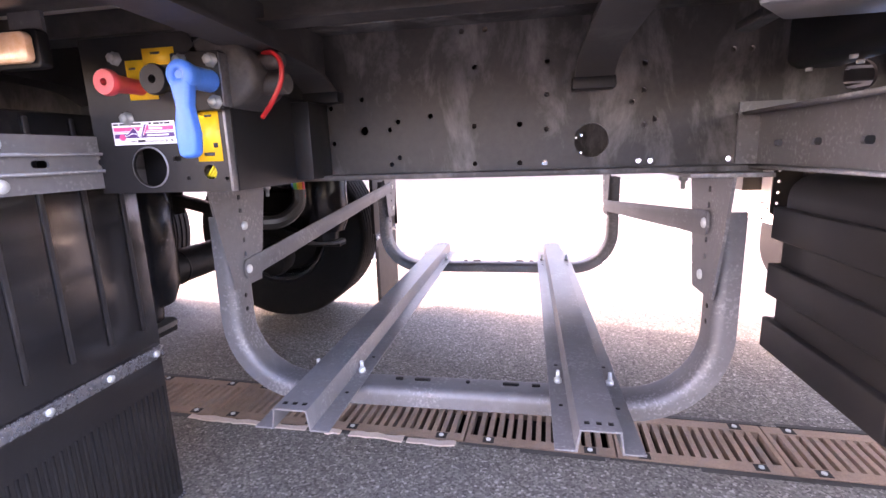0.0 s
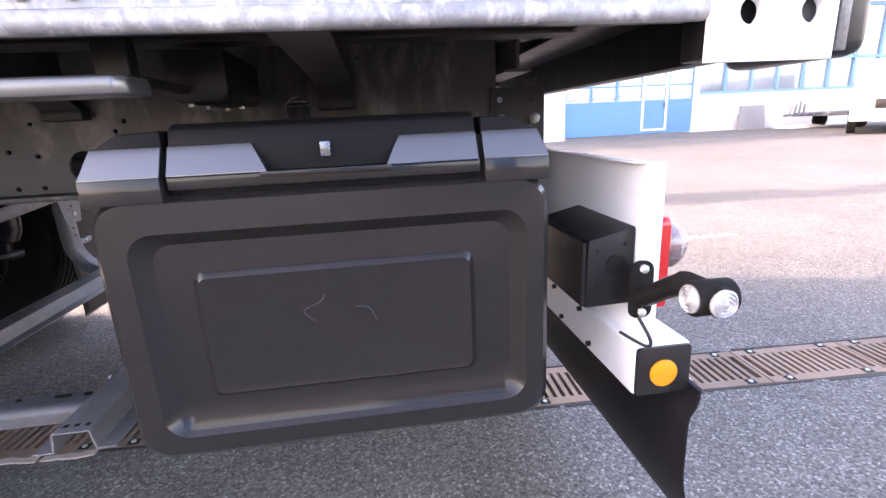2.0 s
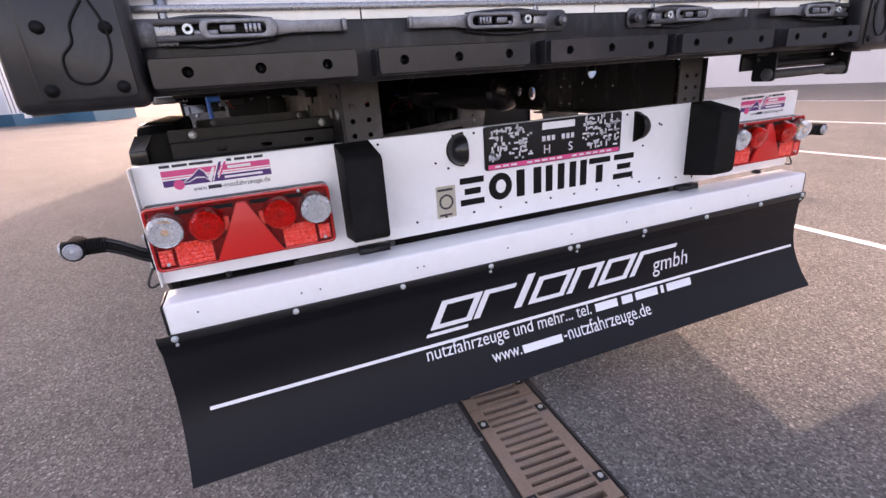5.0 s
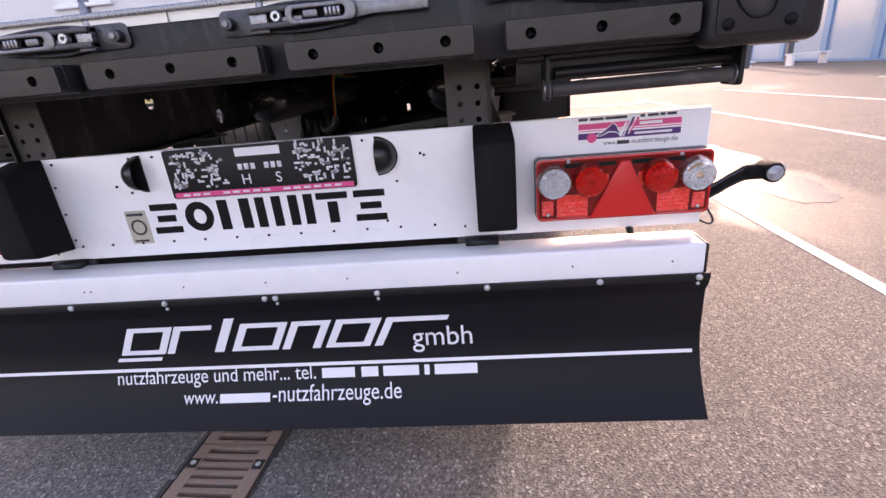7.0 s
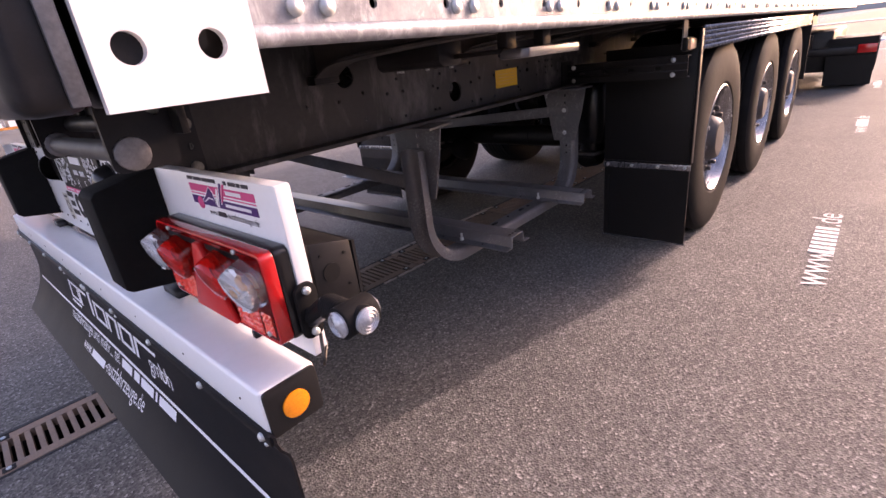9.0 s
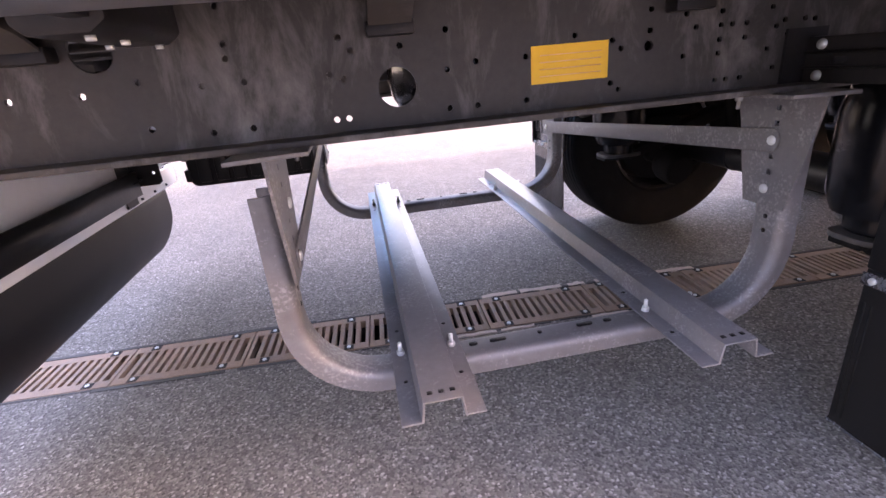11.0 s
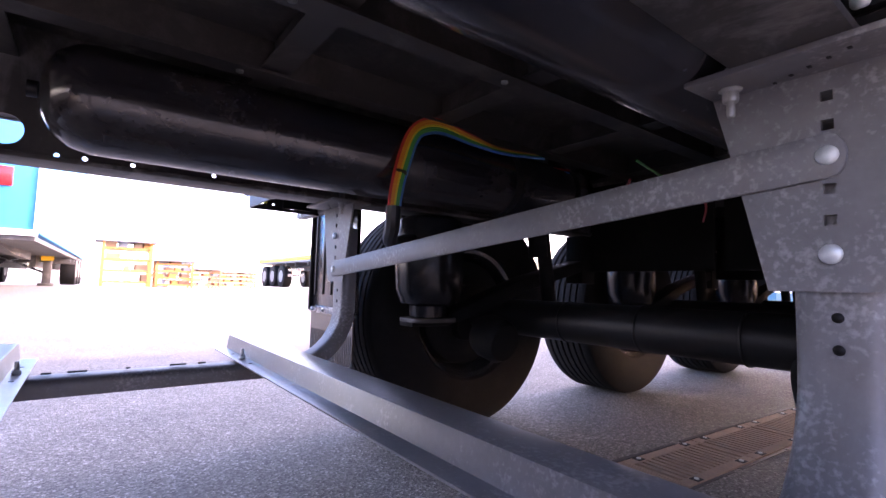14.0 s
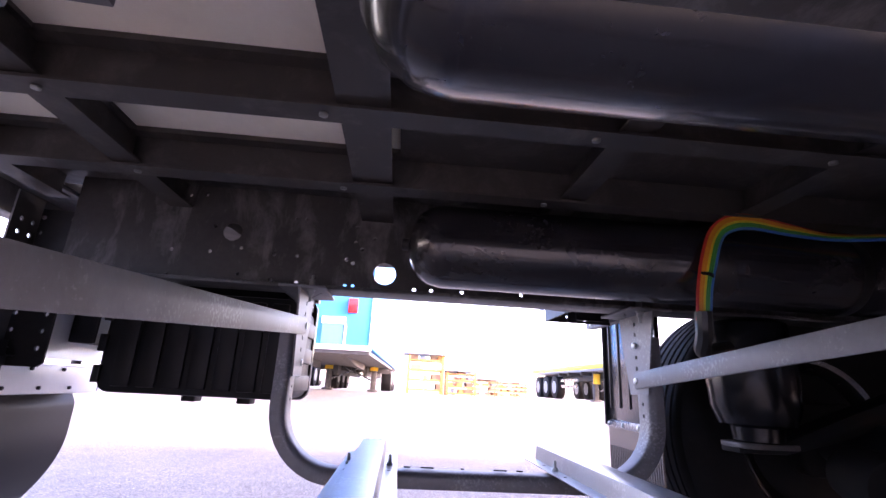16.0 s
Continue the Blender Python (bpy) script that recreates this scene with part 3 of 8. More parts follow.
def grating_recess_mesh():
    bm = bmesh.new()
    # near-black plate in place of a sunk, shaded bolt recess
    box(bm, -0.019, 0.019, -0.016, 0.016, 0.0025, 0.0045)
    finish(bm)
    return mesh_of("boss", bm, PIT_SHADE, 0)


GM, GBM, GSM = grating_mesh(), grating_bolt_mesh(), grating_recess_mesh()
for k in range(-16, 26):
    u = -1.19 + 0.5 * k
    if u - 0.25 < -9 or u + 0.25 > 12.99:
        continue
    g = tagged(new("drain_grating", GM), "rust-brown slotted cast iron drain grating in asphalt", "drain grating", "gratings of the drain")
    g.matrix_basis = DRAIN @ Matrix.Translation((u, 0, 0))
    for me in (GSM, GBM):
        for bx_, by_ in ((-0.167, -0.111), (0.167, -0.111), (-0.167, 0.111), (0.167, 0.111)):
            o = new(me.name.split(".")[0], me)
            o.parent = g
            o.location = (bx_, by_, 0)

# tar joints and patches of pale mortar along the channel
rnd = random.Random(5)
bm = bmesh.new()
for s in (-1, 1):
    u = -9.0
    while u < 12.9:
        d = rnd.uniform(0.15, 0.5)
        w = rnd.uniform(0.006, 0.02)
        box(bm, u, u + d, *sorted((s * HALF, s * (HALF + w))), -0.004, 0.0022 + rnd.uniform(0, 0.001))
        u += d * rnd.uniform(1.0, 1.15)
jt = part("tar_joint", bm, TAR, at=DRAIN)
tagged(jt, "dark broken tar joint along the drain", "joint", kind="structure")


def mortar_piece(u, v, l, w, seed):
    r = random.Random(seed)
    bm = bmesh.new()
    pts = []
    for k in range(7):
        pts.append((u - l / 2 + l * k / 6, v - w / 2 + r.uniform(-0.25, 0.25) * w))
    for k in range(6, -1, -1):
        pts.append((u - l / 2 + l * k / 6, v + w / 2 + r.uniform(-0.25, 0.25) * w))
    prism(bm, pts, "z", -0.003, 0.005)
    p = part("mortar_piece", bm, MORTAR, at=DRAIN)
    tagged(p, "pale broken mortar edge beside the drain grating", "mortar", "mortar along the drain")


for k, (u, l) in enumerate(((-2.42, 0.2), (-2.17, 0.3), (-1.925, 0.08), (-1.75, 0.2), (-1.55, 0.17))):
    mortar_piece(u, -HALF - 0.016, l, 0.026, k)
for k, (u, l) in enumerate(((-1.95, 0.16), (-1.55, 0.14), (-1.36, 0.2), (-1.2, 0.09))):
    mortar_piece(u, HALF + 0.016, l, 0.016, 20 + k)


def ground_line(x0, y0, x1, y1, w=0.1, name="road_marking", label="white painted parking bay line, worn"):
    bm = bmesh.new()
    a, b = Vector((x0, y0, 0)), Vector((x1, y1, 0))
    d = (b - a).normalized()
    n = Vector((-d.y, d.x, 0)) * w / 2
    steps = max(1, int((b - a).length / 0.8))
    rows = []
    for k in range(steps + 1):
        c = a.lerp(b, k / steps)
        rows.append([bm.verts.new((c.x + i * n.x, c.y + i * n.y, rise(c.y + i * n.y, c.x + i * n.x) + h)) for i, h in ((-1, -0.02), (1, -0.02), (1, 0.005), (-1, 0.005))])
    for u, w in zip(rows, rows[1:]):
        for k in range(4):
            bm.faces.new((u[k], u[(k + 1) % 4], w[(k + 1) % 4], w[k]))
    bm.faces.new(rows[0])
    bm.faces.new(rows[-1][::-1])
    return tagged(part(name, bm, ROADPAINT), label, "road marking", "parking lines", kind="structure")


for row in ((-10.95, 2.36, 0.36, 2.44), (-10.4, 4.35, 0.55, 5.12), (-10.8, 6.45, 0.84, 7.62), (-10.5, 9.6, 1.1, 10.4),
            (0.355, 2.4, 0.57, 5.16), (0.85, 7.58, 1.1, 10.45), (-10.2, 2.6, -9.6, 4.3), (-18.9, 1.2, -18.7, 6.5)):
    ground_line(*row, w=0.075)


def ground_words(x, y, turn, length, lift=0.004):
    """The web address on the tarmac: its readable ends lettered, the name itself a row of bars."""
    holder = thing("ground_lettering", "white stencilled lettering painted on the asphalt", "lettering", "lettering on the ground",
                   at=Matrix.Translation((x, y, lift)) @ Matrix.Rotation(radians(turn), 4, "Z"))
    s = length / 1.0
    me = writing("www.", 0.19 * s, ROADPAINT)
    o = new("letters", me)
    o.parent = holder
    o.location = (0, 0, 0)
    me = writing(".de", 0.19 * s, ROADPAINT)
    o = new("letters", me)
    o.parent = holder
    o.location = (0.8 * s, 0, 0)
    for k in range(7):
        bm = boxes(((0.385 + k * 0.058) * s, (0.385 + k * 0.058 + 0.04) * s, 0, 0.1 * s, -0.003, 0.0015))
        part("bar", bm, ROADPAINT, holder)


ground_words(-2.1, 1.83, 180, 1.05)
ground_words(2.58, 1.76, 180, 1.14)
ground_words(-5.85, 1.85, 180, 1.0)
ground_words(-9.5, 1.9, 180, 1.0)
ground_words(0.84, 3.33, 90, 0.95, 0.014)


def puddle(cx, cy, pts, top=0.0035):
    bm = bmesh.new()
    prism(bm, [(cx + a, cy + b) for a, b in pts], "z", -0.002, top)
    tagged(part("puddle", bm, WATER), "shallow puddle on the asphalt mirroring bright sky", "puddle", kind="structure")


def blob(rx, ry, seed, n=28):
    r = random.Random(seed)
    ph = [r.uniform(0, 6.28) for _ in range(4)]
    out = []
    for k in range(n):
        t = 2 * math.pi * k / n
        f = 1 + 0.22 * math.sin(2 * t + ph[0]) + 0.16 * math.sin(3 * t + ph[1]) + 0.1 * math.sin(5 * t + ph[2]) + 0.06 * math.sin(11 * t + ph[3]) + 0.04 * math.sin(19 * t + ph[0])
        out.append((rx * f * math.cos(t), ry * f * math.sin(t)))
    return out


puddle(-4.3, 3.08, blob(0.98, 0.34, 1, 64))
puddle(-2.95, 2.84, blob(0.72, 0.42, 2, 64), 0.003)


# ---------------------------------------------------------------- trailer: frame
HOLES = [(-1.347, 1.155), (-1.191, 1.157), (-1.191, 1.09), (-1.610, 1.1), (-1.709, 1.092), (-1.687, 1.084), (-1.710, 1.06),
         (-1.526, 1.047), (-1.546, 1.03), (-1.449, 1.056), (-1.350, 1.03), (-1.249, 1.03), (-1.191, 1.018),
         (-1.685, 1.003), (-1.526, 0.966), (-1.546, 0.951), (-1.350, 0.947), (-1.249, 0.946), (-1.194, 0.945), (-1.054, 1.105),
         (-1.016, 1.066), (-0.994, 1.088), (-0.994, 1.141), (-0.991, 1.018), (-0.970, 1.029), (-0.997, 0.944), (-0.973, 0.943),
         (-0.820, 0.943), (-0.812, 1.029), (-0.740, 0.945), (-0.740, 1.028), (-0.635, 1.042), (-0.636, 0.958), (-0.541, 1.024),
         (-0.424, 1.022), (-0.423, 0.941), (-0.544, 1.108), (-1.374, 1.23), (-1.323, 1.23), (-0.795, 1.156), (-0.828, 1.157),
         (-1.765, 1.093), (-1.763, 1.067), (-1.793, 1.066), (-1.82, 1.04), (-1.765, 1.038), (-1.882, 1.014), (-1.766, 0.957),
         (-1.796, 0.956), (-1.824, 0.958), (-0.448, 1.208), (-0.5, 1.215)]
HOLES_RIGHT = [(-0.808, 1.162), (-0.807, 1.101), (-0.805, 1.078), (-0.655, 1.052), (-0.756, 1.037), (-0.828, 1.037), (-0.756, 0.955), (-0.827, 0.956),
               (-1.005, 1.097), (-1.024, 1.074), (-0.98, 1.036), (-1.005, 1.026), (-1.115, 1.075), (-0.981, 0.955), (-1.004, 0.955), (-0.56, 1.037),
               (-0.654, 0.972), (-0.446, 1.039), (-1.204, 1.096), (-1.259, 1.036), (-1.202, 1.026), (-1.36, 1.036), (-1.462, 1.066), (-1.542, 1.051),
               (-1.561, 1.035), (-1.541, 0.97), (-1.56, 0.956), (-1.623, 1.063), (-1.623, 1.102), (-1.702, 1.088), (-1.726, 1.062), (-1.725, 1.103)]
HOLES_RIGHT += [(x, z) for x in (-1.783, -1.809, -1.842) for z in (0.954, 1.062)] + [(-1.783, z) for z in (1.088, 1.034, 1.008)]
HOLES_RIGHT += [(-1.842, 1.034), (-1.702, 1.008), (-1.9, 1.007), (-1.92, 0.968), (-1.915, 1.05), (-1.944, 1.034), (-1.982, 1.033), (-1.983, 1.006),
                (-1.934, 1.061), (-1.9, 1.088), (-1.983, 1.061), (-2.007, 1.059), (-1.202, 0.954), (-1.259, 0.954), (-1.36, 0.954), (-1.36, 1.162), (-1.2, 1.163)]
BIG = [(-1.607, 1.03, 0.010), (-1.096, 0.99, 0.036), (-0.6, 1.094, 0.03)]
BIG_RIGHT = [(-1.622, 1.035, 0.010), (-1.103, 1.003, 0.0365), (-0.595, 1.107, 0.035)]
trailer = thing("semi_trailer", "semi-trailer chassis with dull zinc-coated steel frame and truck wheels", "trailer")
X_FRONT, X_REAR = -13.4, -0.11


def beam(side):
    s = -1 if side == "left" else 1
    bm = bmesh.new()
    out = s * 0.65
    inn = s * 0.642
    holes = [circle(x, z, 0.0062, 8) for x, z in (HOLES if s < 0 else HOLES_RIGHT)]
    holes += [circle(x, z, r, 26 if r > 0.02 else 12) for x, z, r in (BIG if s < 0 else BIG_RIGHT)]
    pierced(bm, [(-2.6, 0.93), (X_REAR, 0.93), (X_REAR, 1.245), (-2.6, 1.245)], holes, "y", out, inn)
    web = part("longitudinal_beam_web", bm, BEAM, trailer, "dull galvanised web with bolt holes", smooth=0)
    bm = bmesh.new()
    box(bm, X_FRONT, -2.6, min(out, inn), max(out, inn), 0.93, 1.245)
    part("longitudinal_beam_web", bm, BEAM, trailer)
    bm = bmesh.new()
    box(bm, X_FRONT, X_REAR, s * 0.65 - 0.058, s * 0.65 + 0.058, 0.919, 0.931)
    part("lower_flange", bm, BEAM, trailer, bevel=0.002)
    bm = bmesh.new()
    box(bm, X_FRONT, X_REAR + 0.3, s * 0.65 - 0.068, s * 0.65 + 0.068, 1.243, 1.257)
    part("upper_flange", bm, BEAM, trailer, bevel=0.002)
    # end plate with rows of bolt holes that carries the rear bumper
    bm = bmesh.new()
    rows = [circle(x, z, 0.0075, 8) for x in (-0.104, -0.017) for z in [0.698 + 0.05 * k for k in range(9)]]
    y0 = s * 0.655
    pierced(bm, [(-0.13, 0.657), (-0.115, 0.645), (-0.002, 0.645), (0.012, 0.97), (0.012, 1.126), (-0.126, 1.126)], rows, "y", y0, y0 + s * 0.008)
    part("bumper_bracket", bm, BLACKP, trailer, smooth=0)
    bm = bmesh.new()
    rows = [circle(s * y, z, 0.0075, 8) for y in (0.585, 0.63) for z in (0.99, 1.03, 1.07)]
    pierced(bm, sorted_rect(s * 0.55, s * 0.655, 0.57, 1.15), rows, "x", -0.008, -0.002)
    part("bumper_bracket", bm, FRAMEP, trailer, smooth=0)
    bm = bmesh.new()
    bolts(bm, [(x, y0 + s * 0.008, z) for x, z in ((-0.104, 1.05), (-0.0155, 1.05), (-0.104, 0.949), (-0.018, 0.949))], (0, s, 0), 0.0138, 0.009, 12)
    part("bolt_head", bm, DULLBOLT, trailer)


def sorted_rect(a, b, z0, z1):
    lo, hi = min(a, b), max(a, b)
    return [(lo, z0), (hi, z0), (hi, z1), (lo, z1)]


beam("left")
beam("right")

# cross members and stringers under the floor
for x in [-0.05, -0.425, -1.058] + [-1.61 - 0.52 * i for i in range(23)]:
    w = 0.052 if x == -1.058 else 0.035
    bm = bmesh.new()
    prism(bm, [(x - w, 1.165), (x + w, 1.165), (x + w, 1.171), (x + 0.004, 1.171), (x + 0.004, 1.247), (x + 0.02, 1.247), (x + 0.02, 1.256),
               (x - 0.02, 1.256), (x - 0.02, 1.247), (x - 0.004, 1.247), (x - 0.004, 1.171), (x - w, 1.171)], "y", -0.642, 0.642)
    part("cross_member", bm, FRAMEP, trailer)
for y in (0.36, 0.0, -0.36):
    bm = bmesh.new()
    prism(bm, [(y - 0.005, 1.15), (y + 0.055, 1.15), (y + 0.055, 1.157), (y + 0.03, 1.157), (y + 0.03, 1.244), (y + 0.066, 1.244), (y + 0.066, 1.2575), (y - 0.042, 1.2575), (y - 0.042, 1.244), (y + 0.022, 1.244), (y + 0.022, 1.157), (y - 0.005, 1.157)], "x", X_FRONT, -0.02)
    part("stringer", bm, FRAMEP, trailer)
    bm = bmesh.new()
    bolts(bm, [(x, y + 0.025, 1.15) for x in (-0.45, -0.98, -1.53, -2.05)], (0, 0, -1), 0.009, 0.005, 10)
    part("bolt_head", bm, DULLBOLT, trailer)
for s in (-1, 1):
    for y in (0.9, 1.1):
        y = s * y
        bm = bmesh.new()
        prism(bm, [(y - 0.03, 1.205), (y + 0.03, 1.205), (y + 0.03, 1.21), (y + 0.003, 1.21), (y + 0.003, 1.257), (y - 0.003, 1.257), (y - 0.003, 1.21), (y - 0.03, 1.21)], "x", X_FRONT, -0.02)
        part("stringer", bm, FRAMEP, trailer)


def outrigger(x, s):
    """Curved arm from the beam's web out to the side rail."""
    pts = smooth_path([(x, s * 0.655, 1.1), (x, s * 0.69, 1.116), (x, s * 0.75, 1.142), (x, s * 0.85, 1.152), (x, s * 1.05, 1.16), (x, s * 1.245, 1.164)], 4)
    bm = bmesh.new()
    band(bm, pts, (1, 0, 0), 0.038, 0.006)
    ys = [p.y for p in pts]
    prism(bm, [(p.y, p.z + 0.008) for p in pts] + [(ys[-1], 1.24), (s * 0.655, 1.24)], "x", x - 0.003, x + 0.003)
    part("outrigger", bm, FRAMEP, trailer, smooth=50)
    bm = boxes((x - 0.043, x + 0.043, *sorted((s * 0.65, s * 0.69)), 1.092, 1.118))
    part("outrigger_foot", bm, BLACKP, trailer, bevel=0.004)


for k in range(22):
    for s in (-1, 1):
        outrigger(-0.504 - 0.595 * k, s)

# floor boards
floor_thing = thing("trailer_floor", "pale coated plywood deck boards of the trailer", "trailer floor")
for k in range(9):
    x1 = 0.2 - 1.5 * k
    for y0, y1 in ((-1.25, -0.626), (-0.622, 0.0), (0.004, 0.622), (0.626, 1.25)):
        bm = boxes((x1 - 1.4998, x1, y0, y1, 1.258, 1.285))
        part("floor_board", bm, PLY, floor_thing)


# dark sheet added under the floor boards ahead of x -1.125
bm = boxes((X_FRONT, -1.125, -0.64, 0.64, 1.2435, 1.2445))
part("belly_plate", bm, FRAMEP, trailer, "plain dark sheet under the floor boards")


def side_rail(s):
    """The galvanised outer rail: a pressed channel with a rolled lower lip, two rows of lashing holes and plugs."""
    rail = thing("side_rail", "spotted galvanised side rail of the trailer deck", "side rail", "side rails")
    rl = bmesh.new()
    prof = [(1.246, 1.19), (1.262, 1.187), (1.268, 1.183), (1.27, 1.176), (1.27, 1.168), (1.266, 1.162), (1.258, 1.16), (1.25, 1.161), (1.25, 1.166), (1.256, 1.165),
            (1.264, 1.169), (1.264, 1.178), (1.258, 1.182), (1.246, 1.184)]
    prism(rl, [(s * y, z) for y, z in prof], "x", X_FRONT, 0.011)
    part("lower_lip", rl, RAILZ, rail, smooth=60)
    bm = bmesh.new()
    prism(bm, [(s * y, z) for y, z in ((1.2, 1.168), (1.249, 1.166), (1.249, 1.172), (1.206, 1.174), (1.206, 1.256), (1.2, 1.256))], "x", X_FRONT, 0.02)
    part("inner_channel", bm, SILLP, rail, "dull dark inner channel")
    holes = []
    x = -0.2
    while x > -3.4:
        holes.append(circle(x, 1.212, 0.008, 10))
        x -= 0.17
    bm = bmesh.new()
    pierced(bm, [(-3.6, 1.188), (0.011, 1.188), (0.011, 1.3), (-3.6, 1.3)], holes, "y", s * 1.258, s * 1.252)
    box(bm, X_FRONT, -3.602, *sorted((s * 1.252, s * 1.258)), 1.188, 1.3)
    part("rail_web", bm, RAILZ, rail, smooth=0)
    bm = bmesh.new()
    box(bm, X_FRONT, 0.011, *sorted((s * 1.22, s * 1.266)), 1.3, 1.306)
    part("rail_top", bm, RAILZ, rail, bevel=0.002)
    bm = bmesh.new()
    for k in range(40):
        for dx in (0.0, 0.052):
            x = -0.06 - 0.335 * k - dx
            cyl(bm, (x, s * 1.258, 1.207), (x, s * 1.264, 1.207), 0.0125, 12)
    part("plug", bm, BOLT, rail)
    return rail


side_rail(-1)
side_rail(1)

# ---------------------------------------------------------------- rear end of the deck
rear = thing("rear_sill", "scuffed black steel rear sill of the trailer deck", "rear sill")
bm = boxes((0.15, 0.196, -1.19, 1.19, 1.128, 1.275), (-0.0, 0.15, -1.24, 1.24, 1.222, 1.24))
part("sill_plate", bm, SILLP, rear, "scratched black paint", bevel=0.004)
for s in (-1, 1):
    # white corner post with two round holes
    bm = bmesh.new()
    pierced(bm, [(0.012, 1.108), (0.19, 1.108), (0.19, 1.345), (0.012, 1.345)], [circle(0.066, 1.168, 0.0165, 20), circle(0.153, 1.168, 0.0165, 20)], "y", s * 1.274, s * 1.262)
    part("corner_post", bm, WHITE, rear, "white painted corner plate with two holes", smooth=0)
    bm = boxes((0.02, 0.186, *sorted((s * 1.2, s * 1.245)), 1.114, 1.345))
    part("corner_tube", bm, BLACKP, rear, bevel=0.004)
    bm = bmesh.new()
    cyl(bm, (0.153, s * 1.244, 1.168), (0.153, s * 1.262, 1.168), 0.0165, 14)
    part("lashing_stud", bm, BLACKP, rear)
    # black rubbing block round the corner, with a flat steel hook on its rear face
    bm = boxes((0.194, 0.262, *sorted((s * 1.055, s * 1.262)), 1.112, 1.345))
    part("corner_block", bm, BLOCKP, rear, "black plastic corner block", bevel=0.02, seg=3)
    bm = boxes((0.2, 0.217, *sorted((s * 1.262, s * 1.268)), 1.118, 1.345))
    part("corner_edge", bm, STEEL, rear, bevel=0.002)
    bm = bmesh.new()
    prism(bm, rounded(min(s * 1.07, s * 1.218), max(s * 1.07, s * 1.218), 1.132, 1.325, 0.01), "x", 0.262, 0.267)
    part("corner_cover", bm, BLOCKP, rear, bevel=0.0015)
    # black discs for the shade in the cover's screw recesses
    bm = bmesh.new()
    for dy, dz in ((1.09, 1.15), (1.198, 1.15), (1.093, 1.247), (1.19, 1.25)):
        bolts(bm, [(0.267, s * dy, dz)], (1, 0, 0), 0.011, 0.002, 12)
    part("screw_recess", bm, INK_AND_HOLE, rear)
    bm = bmesh.new()
    pts = smooth_path([(0.2685, s * (y + 0.018), z + 0.015) for y, z in ((1.09, 1.275), (1.075, 1.23), (1.08, 1.18), (1.11, 1.145), (1.145, 1.15), (1.15, 1.185), (1.13, 1.21), (1.125, 1.24), (1.1, 1.275))], 5)
    tube(bm, pts, 0.0022, 6)
    part("embossed_outline", bm, INK_AND_HOLE, rear)

# white tailboard above the sill, seen by its foot
tail = thing("tailboard", "white painted tailboard foot above the rear sill", "tailboard")
bm = boxes((0.155, 0.185, -1.15, 1.15, 1.29, 1.7))
part("board", bm, WHITE, tail, bevel=0.004)
part("rear_door", boxes((0.15, 0.185, -1.2, -0.002, 1.704, 3.95), (0.15, 0.185, 0.002, 1.2, 1.704, 3.95)), WHITE, tail)
# tall covered body that shades the yard on the left
cover = thing("trailer_body", "tall covered trailer body with white side sheets", "trailer body")
for s in (-1, 1):
    part("side_sheet", boxes((X_FRONT, 0.14, *sorted((s * 1.225, s * 1.24)), 1.307, 3.95)), TARP, cover)
    for k in range(5):
        x = -13.2 + 3.3 * k
        part("roof_post", boxes((x - 0.05, x + 0.05, *sorted((s * 1.14, s * 1.22)), 1.287, 3.94)), FRAMEP, cover)
part("roof", boxes((X_FRONT, 0.19, -1.24, 1.24, 3.952, 4.02)), TARP, cover)
part("front_wall", boxes((X_FRONT, X_FRONT + 0.04, -1.224, 1.224, 1.287, 3.95)), WHITE, cover)
bm = boxes((0.15, 0.206, -1.16, 1.16, 1.277, 1.29))
part("foot_strip", bm, ALU, tail, bevel=0.002)


def rubber_buffer(y0, y1):
    t = thing("rubbing_strip", "black plastic rubbing block bolted on the rear sill", "rubbing strip", "rubbing strips of the sill")
    ym = (y0 + y1) / 2
    at = [ym + d for d in (-0.131, 0.0, 0.131)]
    bm = boxes((0.196, 0.239, y0, y1, 1.138, 1.196))
    part("base", bm, BLOCKP, t, bevel=0.006, seg=2)
    # face slab with real countersunk holes and a chamfered edge
    bm = bmesh.new()
    pierced(bm, rounded(y0 + 0.002, y1 - 0.002, 1.142, 1.193, 0.006, 3), [circle(y, 1.168, 0.0105, 16) for y in at], "x", 0.239, 0.26)
    part("block", bm, BLOCKP, t, smooth=0)
    # well bottoms coloured black for the shade down the holes
    bm = bmesh.new()
    for y in at:
        lathe(bm, [(0.0104, 0.0), (0.0104, 0.002), (0.0, 0.002)], (0.239, y, 1.168), (1, 0, 0), 16)
    part("screw_well", bm, INK_AND_HOLE, t)
    bm = bmesh.new()
    bolts(bm, [(0.241, y, 1.166) for y in at], (1, 0, 0), 0.0055, 0.005, 6)
    part("screw", bm, SILLP, t)


for y0, y1 in ((-1.047, -0.657), (-0.612, -0.232), (-0.176, 0.204), (0.256, 0.63), (0.688, 1.046)):
    rubber_buffer(y0, y1)


